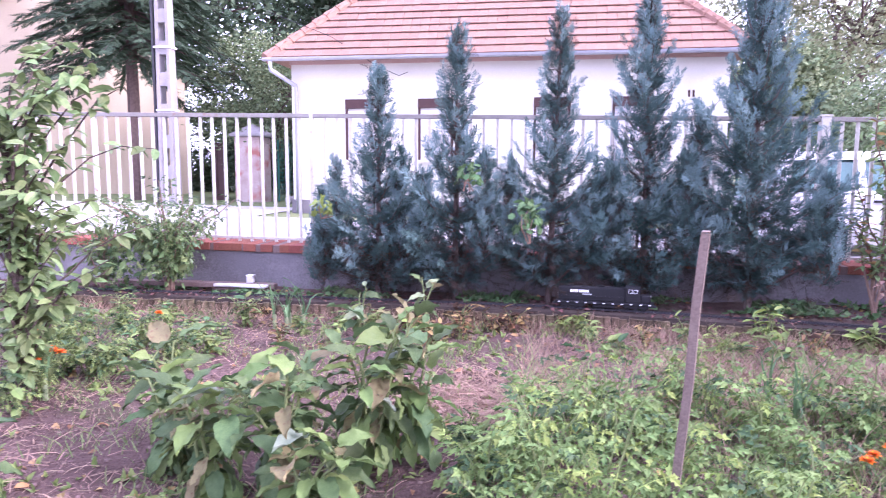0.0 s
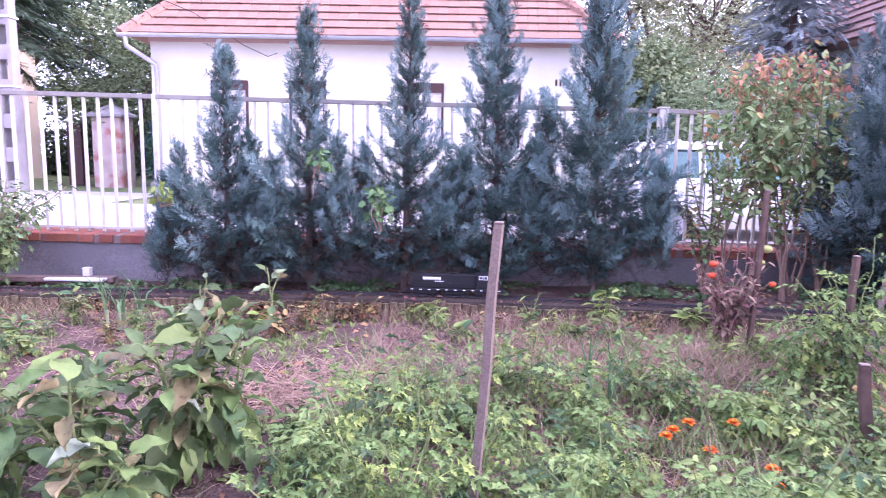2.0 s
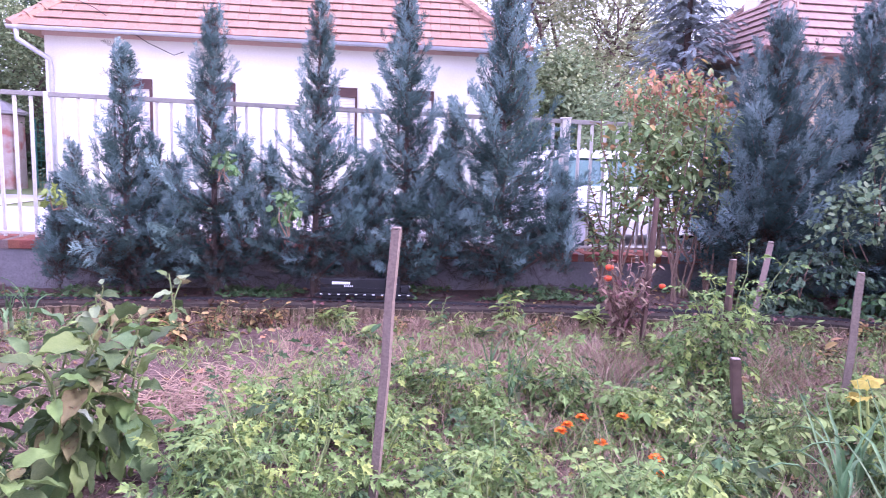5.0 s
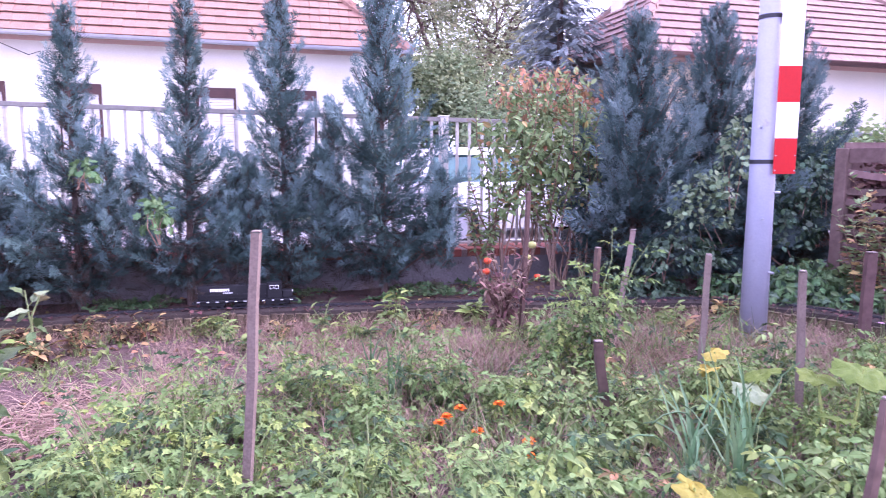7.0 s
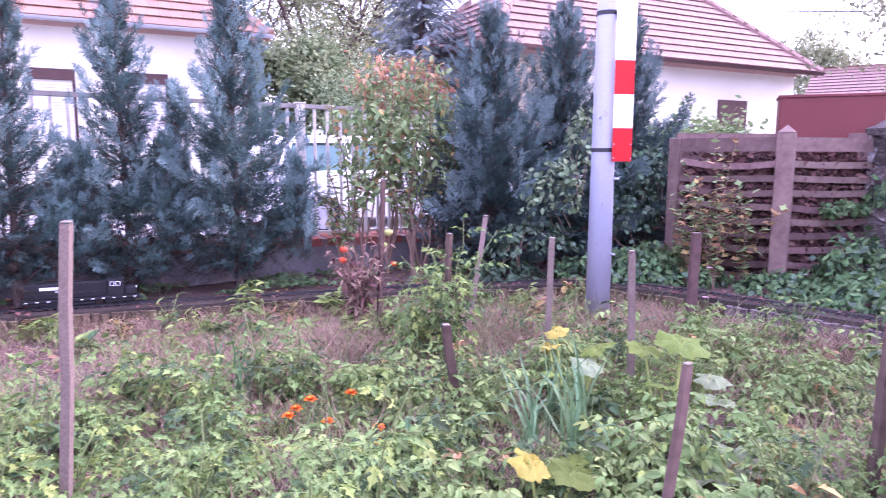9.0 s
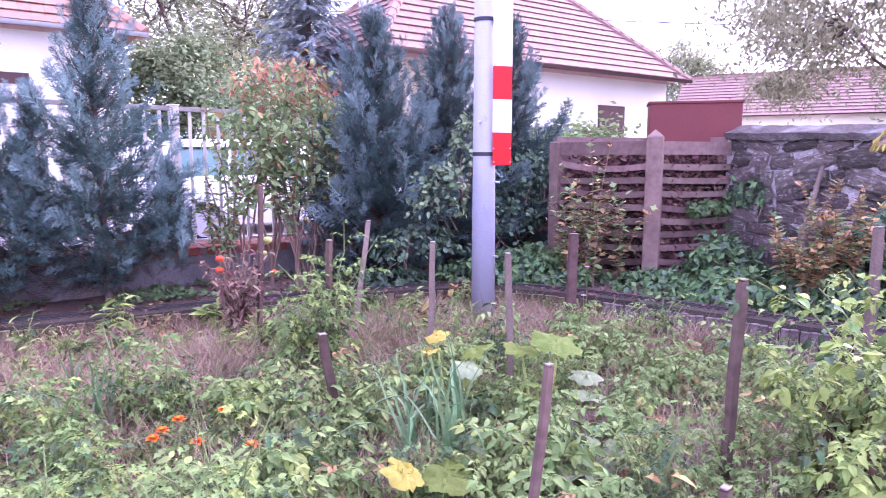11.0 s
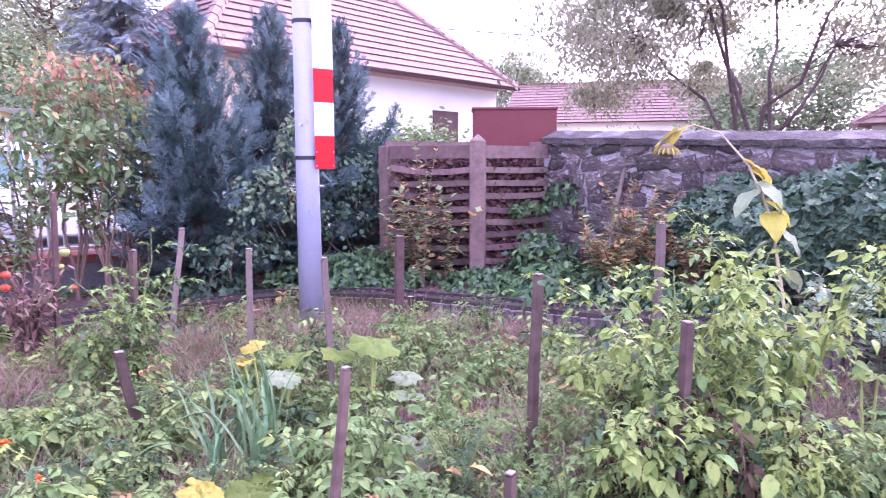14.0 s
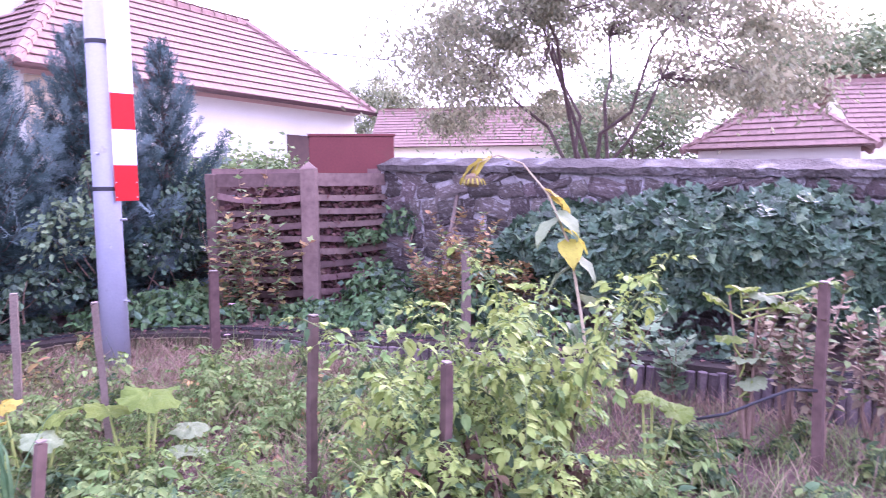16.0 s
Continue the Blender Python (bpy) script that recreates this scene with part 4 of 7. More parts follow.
def cypress(at, height, profile, seed, mat, label, leaders=(), count=120, bare=0.075):
    """A cypress of upswept feathery plumes; profile: (height share, radius) pairs; leaders: (angle, distance, height) of side tips."""
    rng = np.random.default_rng(seed)
    ob = thing("cypress", label, "conifer", at, "row of cypresses along the wall")
    lean = rng.normal(0, 0.012, 2)
    hs = np.linspace(-0.05, height * 0.98, 8)
    part("trunk", Geo().tube([(lean[0] * h, lean[1] * h, h) for h in hs], list(0.036 * (1 - hs / height * 0.93) + 0.002), 7), M_BARK, ob)
    pz, pr = [p[0] * height for p in profile], [p[1] for p in profile]
    twig = Geo()
    # young: whether a tuft takes the paler, as-if-lit colour
    inner, place, d, up, size, young = [], [], [], [], [], []

    def tuft(p, dd, s, y):
        place.append(p)
        d.append(dd)
        up.append(np.cross(dd, rng.normal(0, 1, 3)))
        size.append(s)
        young.append(y)

    stems = [((0.0, 0.0), height, False)] + [((r * math.cos(a), r * math.sin(a)), h, True) for a, r, h in leaders]
    for (sx, sy), top, side in stems:
        n = int(count * (0.3 if side else 1.0))
        if side:
            twig.tube([(0, 0, 0.15), (sx * 0.7, sy * 0.7, top * 0.35), (sx, sy, top * 0.62), (sx, sy, top)], [0.014, 0.011, 0.007, 0.002], 5)
        for i in range(n):
            u = (i + rng.random()) / n
            share = (0.35 + 0.62 * u) if side else bare + (0.97 - bare) * u ** 1.12
            h = top * share
            a = i * 2.399 + rng.normal(0, 0.3)
            out = np.array([math.cos(a), math.sin(a), 0.0])
            full = np.interp(h, pz, pr) if not side else 0.22 * max(0.06, 1.02 - share) ** 0.7
            r = max(full * (rng.choice([0.4, 0.7, 0.95, 1.25], p=[0.2, 0.28, 0.32, 0.2])), 0.03)
            steep = 0.15 + 1.5 * share ** 1.2 if not side else 1.3
            rise = r * steep
            o = np.array([sx + lean[0] * h, sy + lean[1] * h, max(0.08, h - 0.6 * rise)])
            curve = lambda t: o + out * r * t ** 0.9 + np.array([0, 0, rise * t ** 1.7])
            twig.tube([curve(0), curve(0.5), curve(0.92)], [0.007, 0.005, 0.002], 4, False)
            low = share < 0.3
            tip = unit(curve(1.0) - curve(0.8))
            s = (0.13 + 0.17 * full) * rng.uniform(0.75, 1.3)
            # fresh: pale tip; rarer low down, which paints the shade under the crown
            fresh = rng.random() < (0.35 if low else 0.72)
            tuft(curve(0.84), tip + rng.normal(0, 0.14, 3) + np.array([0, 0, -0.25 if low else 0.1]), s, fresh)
            m = 3 + int(r / 0.065)
            for k in range(m):
                t = 0.22 + 0.7 * (k + rng.random()) / m
                tan = unit(curve(t + 0.04) - curve(t - 0.04))
                flank = np.array([-out[1], out[0], 0.0]) * (1 if k % 2 else -1)
                dd = tan * 0.9 + flank * rng.uniform(0.2, 0.65) + rng.normal(0, 0.18, 3) + np.array([0, 0, -0.2 + 0.75 * share])
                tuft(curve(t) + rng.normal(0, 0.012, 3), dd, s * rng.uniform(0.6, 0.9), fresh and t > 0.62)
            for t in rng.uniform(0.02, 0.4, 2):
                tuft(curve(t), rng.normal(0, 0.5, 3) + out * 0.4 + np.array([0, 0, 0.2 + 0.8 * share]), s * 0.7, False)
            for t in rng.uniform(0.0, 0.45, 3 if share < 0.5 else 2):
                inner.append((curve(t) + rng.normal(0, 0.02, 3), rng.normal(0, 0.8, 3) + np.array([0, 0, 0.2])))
        for k in range(5):
            tuft(np.array([sx + lean[0] * top, sy + lean[1] * top, top * (0.955 - 0.022 * k)]), np.array([rng.normal(0, 0.2), rng.normal(0, 0.2), 1.0]), 0.14, True)
    place, d, up, size = map(np.array, (place, d, up, size))
    kind = rng.integers(0, 3, len(place))
    rot = axes(d, up)
    young = np.array(young)
    limbs = part("branchwork", twig, M_BARK, ob)
    limbs["kind"] = "stuff"
    # outer tufts get the paler material in place of light on them
    for name, pick, m in (("crown", ~young, mat), ("lit_foliage", young, M_CYPRESS_LIT if mat is M_CYPRESS else M_CYPRESS_DARKLIT)):
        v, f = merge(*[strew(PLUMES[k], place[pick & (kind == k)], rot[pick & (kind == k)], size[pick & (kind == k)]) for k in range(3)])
        part(name, mesh_of(name, v, f, m), m, ob, "blue-grey tips coloured paler as if lit" if name == "lit_foliage" else "")
    # more dead twigs round the foot, their dark colour adding shade there
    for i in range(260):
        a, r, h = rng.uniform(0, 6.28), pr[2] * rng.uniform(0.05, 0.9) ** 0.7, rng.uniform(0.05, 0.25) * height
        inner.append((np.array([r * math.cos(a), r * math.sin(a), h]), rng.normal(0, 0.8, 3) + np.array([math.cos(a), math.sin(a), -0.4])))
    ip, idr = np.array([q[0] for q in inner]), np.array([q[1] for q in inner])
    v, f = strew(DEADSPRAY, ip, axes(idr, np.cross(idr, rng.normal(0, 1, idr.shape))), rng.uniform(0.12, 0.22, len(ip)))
    part("inner_crown", mesh_of("inner_crown", v, f, M_CYPRESS_IN), M_CYPRESS_IN, ob, "dry brownish inner twigs coloured dark as crown shade")
    return ob


SLIM = [(0, 0.2), (0.1, 0.3), (0.17, 0.52), (0.28, 0.55), (0.4, 0.45), (0.5, 0.31), (0.6, 0.21), (0.75, 0.145), (0.9, 0.085), (1.0, 0.015)]
MID = [(0, 0.2), (0.1, 0.3), (0.17, 0.48), (0.3, 0.5), (0.45, 0.39), (0.6, 0.29), (0.75, 0.21), (0.88, 0.12), (1.0, 0.015)]
BROAD = [(0, 0.25), (0.1, 0.36), (0.16, 0.58), (0.27, 0.7), (0.42, 0.56), (0.55, 0.44), (0.7, 0.29), (0.85, 0.19), (1.0, 0.02)]
WIDE = [(0, 0.34), (0.08, 0.5), (0.16, 0.7), (0.26, 0.76), (0.42, 0.66), (0.58, 0.54), (0.72, 0.4), (0.86, 0.24), (1.0, 0.02)]
BLUE = "blue-green columnar cypress growing against the garden wall"
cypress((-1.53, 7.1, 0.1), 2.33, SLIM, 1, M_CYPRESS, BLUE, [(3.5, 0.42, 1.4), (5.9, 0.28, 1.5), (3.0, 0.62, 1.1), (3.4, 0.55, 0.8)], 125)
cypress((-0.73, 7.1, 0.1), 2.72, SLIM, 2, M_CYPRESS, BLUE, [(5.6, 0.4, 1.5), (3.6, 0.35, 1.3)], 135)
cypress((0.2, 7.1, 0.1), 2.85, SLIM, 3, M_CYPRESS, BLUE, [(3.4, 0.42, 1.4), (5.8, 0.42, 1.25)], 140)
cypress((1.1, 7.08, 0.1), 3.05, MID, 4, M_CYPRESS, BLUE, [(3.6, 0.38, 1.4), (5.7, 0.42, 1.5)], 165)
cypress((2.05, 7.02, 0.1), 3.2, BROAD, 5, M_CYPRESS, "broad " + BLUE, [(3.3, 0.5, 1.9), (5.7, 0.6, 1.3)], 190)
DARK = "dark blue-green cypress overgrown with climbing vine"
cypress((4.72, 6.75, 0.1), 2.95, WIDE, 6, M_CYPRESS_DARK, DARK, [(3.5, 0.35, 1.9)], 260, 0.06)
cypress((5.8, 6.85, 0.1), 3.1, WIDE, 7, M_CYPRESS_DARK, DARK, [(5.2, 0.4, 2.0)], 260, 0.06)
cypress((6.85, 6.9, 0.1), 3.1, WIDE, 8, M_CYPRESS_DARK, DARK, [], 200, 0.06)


def limb(rng, g, start, end, r0, r1, bend=0.12, n=5):
    start, end = np.array(start, float), np.array(end, float)
    ln = np.linalg.norm(end - start)
    pts = [start + (end - start) * t + (rng.normal(0, bend * ln * 0.35, 3) if 0 < t < 1 else 0) for t in np.linspace(0, 1, n)]
    g.tube(pts, list(np.linspace(r0, r1, n)), 6, False)
    return pts


def broadleaf(name, label, at, height, spread, trunk_h, seed, mat, leaves=14000, leaf=0.13, clumps=46, flat=0.8, droop=0.0, width=0.5, gaps=0.55, thin=1.0, low=-0.45):
    """A broad-leaved tree: tapered trunk, limbs that end in uneven clumps of small leaves."""
    rng = np.random.default_rng(seed)
    ob = thing(name, label, "tree", at)
    g = Geo()
    r = height * 0.022 * thin
    g.tube([(0, 0, -0.2), (0.02, 0, trunk_h * 0.5), (0.05 * rng.normal(), 0.05, trunk_h)], [r * 1.3, r, r * 0.85], 9)
    part("trunk", g, M_BARK, ob)
    branches = Geo()
    centres = []
    forks = []
    for i in range(7):
        a = i * 2.4 + rng.normal(0, 0.3)
        e = (math.cos(a) * spread * rng.uniform(0.3, 0.55), math.sin(a) * spread * rng.uniform(0.3, 0.55), trunk_h + (height - trunk_h) * rng.uniform(0.25, 0.65))
        forks.append(limb(rng, branches, (0, 0, trunk_h * rng.uniform(0.75, 1)), e, r * 0.6, r * 0.25)[-1])
    for i in range(clumps):
        q = rand_dirs(rng, 1, low, 1.0)[0] * rng.uniform(0.55, 1.0)
        c = np.array([q[0] * spread, q[1] * spread, trunk_h + (height - trunk_h) * (0.42 + 0.55 * q[2])])
        f = min(forks, key=lambda p: np.linalg.norm(p - c))
        limb(rng, branches, f, c, r * 0.22, r * 0.05, 0.18)
        centres.append(c)
    part("branchwork", branches, M_BARK, ob)["kind"] = "stuff"
    per = leaves // clumps
    P = []
    for c in centres:
        k = rng.uniform(gaps, gaps + 0.6) * spread * 0.34
        n = int(per * rng.uniform(0.6, 1.4))
        q = rng.normal(0, 1, (n, 3)) * np.array([k, k, k * flat]) * 0.55
        if droop:
            q[:, 2] -= droop * np.abs(rng.normal(0, 1, n)) * (np.linalg.norm(q[:, :2], axis=1) / k)
        P.append(c + q)
    P = np.concatenate(P)
    n = len(P)
    d = rand_dirs(rng, n, -0.8, 0.4)
    if droop:
        d[:, 2] -= 0.7
    tm = (np.array([(-width / 2, 0.4, 0.05), (0, 0, 0), (width / 2, 0.4, 0.05), (0, 1, -0.1)]), np.array([(1, 2, 0), (0, 2, 3)]))
    v, f = strew(tm, P, axes(d, rand_dirs(rng, n, 0.0, 1)), rng.uniform(0.6, 1.3, n) * leaf)
    part("crown", mesh_of("crown", v, f, mat), mat, ob)
    return ob


def spruce(label, at, height, spread, seed, mat, first=0.1, droop=0.25, whorls=26):
    rng = np.random.default_rng(seed)
    ob = thing("spruce_tree", label, "conifer", at)
    part("trunk", Geo().tube([(0, 0, -0.2), (0, 0, height * 0.5), (0, 0, height)], [height * 0.018, height * 0.011, 0.01], 8), M_BARK, ob)
    twig = Geo()
    place, d, up, size = [], [], [], []
    for i in range(whorls):
        h = height * (first + (0.98 - first) * i / whorls)
        ln = spread * (1 - (h / height - first) / (1.02 - first)) ** 0.85
        for j in range(7):
            a = j * 0.9 + i * 0.55 + rng.normal(0, 0.2)
            L = ln * rng.uniform(0.75, 1.1) + 0.1
            out = np.array([math.cos(a), math.sin(a), 0])
            pts = [np.array([0, 0, h]) + out * L * t + np.array([0, 0, -droop * L * (t ** 1.6) + 0.12 * L * t ** 3]) for t in np.linspace(0, 1, 5)]
            twig.tube(pts, [0.03 * L / 2, 0.02 * L / 2, 0.014 * L / 2, 0.008 * L / 2, 0.003], 4, False)
            m = int(L / 0.13) + 2
            for t in np.linspace(0.2, 1, m):
                p = np.array([np.interp(t, np.linspace(0, 1, 5), [q[k] for q in pts]) for k in range(3)])
                for s in (-1, 1, 0):
                    sdir = out * 0.8 + np.array([-out[1], out[0], 0]) * s * 0.9 + np.array([0, 0, rng.uniform(-0.75, 0.05)])
                    place.append(p + rng.normal(0, 0.02, 3))
                    d.append(sdir)
                    up.append((rng.normal(0, 0.3), rng.normal(0, 0.3), 1))
                    size.append(rng.uniform(0.26, 0.44) * (1.15 - 0.4 * t) * min(1.3, 0.6 + spread / 4))
    part("branchwork", twig, M_BARK, ob)["kind"] = "stuff"
    place, d, up, size = map(lambda q: np.array(q, float), (place, d, up, size))
    v, f = strew(spray(5, 0.32, 0.045, 0.15), place, axes(d, up), size)
    part("crown", mesh_of("crown", v, f, mat), mat, ob)
    return ob


# behind the white houses
spruce("dark green spruce with drooping branches beyond the fence", (-11.9, 18.9, 0.45), 12.0, 3.2, 21, M_SPRUCE, 0.36, 0.5, 30)
spruce("blue spruce between the two houses", (7.0, 13.2, 0.25), 6.6, 1.5, 22, M_BLUESPRUCE, 0.12, 0.12, 24)
broadleaf("broadleaf_tree", "large leafy tree between the two houses", (8.0, 22.5, 0.2), 9.0, 3.6, 2.5, 31, M_FARLEAF2, 15000, 0.15, 60, gaps=0.4)
broadleaf("garden_shrub", "light green shrub below the blue spruce", (5.75, 12.1, 0.3), 2.75, 1.4, 0.4, 38, M_FARLEAF, 12000, 0.09, 44)
broadleaf("broadleaf_tree", "leafy green tree behind the white house", (5.9, 18.6, 0.2), 4.4, 1.7, 1.2, 32, M_FARLEAF, 15000, 0.15, 40)
broadleaf("broadleaf_tree", "dark leafy tree beyond the house", (15.0, 36.0, 0.2), 10.0, 5.5, 3.0, 33, M_FARLEAF, 20000, 0.2, 50)
broadleaf("broadleaf_tree", "tall dark tree behind the side road", (-13.0, 34.0, 0.45), 16.0, 7.0, 3.0, 34, M_DARKLEAF, 30000, 0.34, 70)
broadleaf("broadleaf_tree", "tall dark tree behind the side road", (-6.5, 32.0, 0.45), 12.0, 5.0, 2.0, 35, M_DARKLEAF, 26000, 0.32, 60)
broadleaf("broadleaf_tree", "light green fruit tree behind the gate pillar", (-9.1, 21.5, 0.45), 5.6, 2.0, 0.8, 36, M_FARLEAF, 15000, 0.13, 44)
broadleaf("broadleaf_tree", "tall dark tree behind the cream house", (-24.0, 32.0, 0.45), 15.0, 6.5, 3.0, 37, M_DARKLEAF, 20000, 0.26, 60)
broadleaf("honey_locust", "airy tree with hanging olive leaves behind the stone wall", (15.0, 4.2, 0.1), 6.8, 4.5, 1.4, 41, M_LOCUST, 42000, 0.125, 110, 0.45, 0.2, 0.4, gaps=0.2, thin=0.55, low=-0.33)
broadleaf("broadleaf_tree", "distant pale willow against the sky", (40.0, 27.0, 0.2), 9.6, 3.0, 2.5, 42, M_FARLEAF2, 12000, 0.3, 40, 1.0, 0.9, 0.3)
broadleaf("broadleaf_tree", "hazy green trees behind the outbuilding", (27.0, 6.5, 0.2), 5.4, 3.2, 1.0, 43, M_FARLEAF, 12000, 0.2, 40)
broadleaf("broadleaf_tree", "hazy green trees behind the outbuilding", (34.0, 0.5, 0.2), 8.0, 4.2, 2.0, 44, M_FARLEAF, 12000, 0.25, 44)
broadleaf("broadleaf_tree", "leafy green tree far behind the wall", (34.0, -9.5, 0.2), 9.0, 4.5, 2.0, 45, M_FARLEAF, 12000, 0.25, 44)
broadleaf("shrub", "light green shrub behind the slatted bin", (8.45, 7.7, 0.1), 1.9, 1.2, 0.4, 46, M_SHRUBLIGHT, 11000, 0.1, 46)


for k, (x, y, h) in enumerate(((-6.6, 25.5, 3.4), (-8.9, 26.2, 3.8), (-11.4, 27.0, 3.6), (-13.3, 27.4, 4.2))):
    broadleaf("garden_shrub", "dense dark green bush at the end of the side road", (x, y, 0.4), h, 1.8, 0.3, 48 + k, M_DARKLEAF, 9000, 0.19, 36, low=-0.9)
broadleaf("garden_shrub", "dark green shrub beside the gate pier", (-9.3, 20.9, 0.45), 1.9, 0.9, 0.3, 47, M_DARKLEAF, 7000, 0.1, 30)


# ---- street furniture and car ----
def lattice_pole(at, h, w0, w1, d):
    ob = thing("electric_pole", "grey concrete electricity pole with rows of rectangular holes", "pole", at)
    for s in (-1, 1):
        g = Geo().add([(s * w0 / 2, -d, -0.3), (s * (w0 / 2 - 0.09), -d, -0.3), (s * (w1 / 2 - 0.06), -d * 0.7, h), (s * w1 / 2, -d * 0.7, h),
                       (s * w0 / 2, d, -0.3), (s * (w0 / 2 - 0.09), d, -0.3), (s * (w1 / 2 - 0.06), d * 0.7, h), (s * w1 / 2, d * 0.7, h)],
                      [(0, 1, 2, 3), (7, 6, 5, 4), (0, 3, 7, 4), (1, 5, 6, 2), (3, 2, 6, 7), (0, 4, 5, 1)])
        part("flange", g, M_CONCRETE, ob)
    z = 0.0
    while z < h:
        w = w0 + (w1 - w0) * z / h
        part("rung", Geo().box((-w / 2 + 0.07, -d * 0.75, z), (w / 2 - 0.07, d * 0.75, z + 0.32)), M_CONCRETE, ob)
        z += 0.75
    for z in (2.4, 3.9, 5.2):
        part("strap", Geo().box((-w0 / 2, -d - 0.012, z), (w0 / 2, d + 0.012, z + 0.04)), M_SIGNWHITE, ob, "white steel strap")
    part("cable_pipe", Geo().tube([(-w0 / 2 - 0.06, -d * 0.6, 0), (-w0 / 2 - 0.04, -d * 0.6, 7)], 0.04, 8), M_BAND, ob)
    return ob


lattice_pole((-9.1, 16.0, 0.45), 9.0, 0.42, 0.26, 0.16)

M_GATEPIER = material("pier plaster", (0.50, 0.43, 0.40), (0.36, 0.26, 0.22), 0.95, 3, 40, 0.5, spots=(0.36, 0.15, 0.12), spot_scale=2.2, spot_at=0.56)
pier = thing("gate_pier", "old crumbling plastered brick gate pier with a pyramid cap", "pillar", (-8.55, 19.6, 0.45))
part("shaft", Geo().box((-0.4, -0.4, -0.1), (0.4, 0.4, 1.95), bevel=0.03), M_GATEPIER, pier)
g = Geo().box((-0.5, -0.5, 1.95), (0.5, 0.5, 2.05), bevel=0.02)
g.add([(-0.46, -0.46, 2.05), (0.46, -0.46, 2.05), (0.46, 0.46, 2.05), (-0.46, 0.46, 2.05), (0, 0, 2.35)], [(0, 1, 4), (1, 2, 4), (2, 3, 4), (3, 0, 4)])
part("cap", g, M_CONCRETE, pier)
M_GREENWIRE = material("green wire mesh", (0.03, 0.17, 0.13), (0.025, 0.13, 0.10), 0.5, 9, 50, 0.05)


def mesh_fence(at, length, height, turn, label):
    ob = thing("wire_fence", label, "fence", at, turn=turn)
    n = int(length / 2)
    for i in range(n + 1):
        part("post", Geo().tube([(i * length / n, 0, -0.1), (i * length / n, 0, height)], 0.03, 8), M_GREENWIRE, ob)
    for k in range(int(height / 0.12)):
        part("wire", Geo().tube([(0, 0, 0.06 + k * 0.12), (length, 0, 0.06 + k * 0.12)], 0.008, 4), M_GREENWIRE, ob)
    g = Geo()
    for i in range(int(length / 0.12)):
        g.box((i * 0.12, -0.005, 0.05), (i * 0.12 + 0.01, 0.005, height))
    part("upright_wires", g, M_GREENWIRE, ob)
    return ob


mesh_fence((4.6, 17.2, 0.25), 5.0, 1.9, 0, "green wire mesh fence beyond the parked car")
mesh_fence((-8.0, 20.2, 0.45), 2.6, 1.9, 0, "green wire mesh fence beside the gate pier")
gate = thing("sheet_gate", "dark closed sheet metal gate beside the pier", "gate", (-9.95, 19.8, 0.45))
part("panel", Geo().box((0, 0, 0.05), (0.42, 0.05, 1.8)), M_BROWNBOX, gate)
for i in range(2):
    part("rib", Geo().box((0.1 + i * 0.27, -0.03, 0.05), (0.14 + i * 0.27, 0.0, 1.8)), M_BROWNBOX, gate)
pipe = thing("concrete_pipe", "short pale pipe lying on the grass", "pipe", (-7.1, 19.2, 0.57), turn=70)
part("barrel", Geo().tube([(-0.3, 0, 0), (0.3, 0, 0)], 0.11, 14), M_CONCRETE, pipe)

M_CARWHITE = material("white car paint", (0.78, 0.78, 0.79), (0.74, 0.74, 0.75), 0.3, 2, 40, 0.0)
M_CARGLASS = glass_material("green car glass", (0.12, 0.30, 0.27))
M_TYRE = material("tyre", (0.03, 0.03, 0.03), None, 0.9, 8, 60, 0.2)


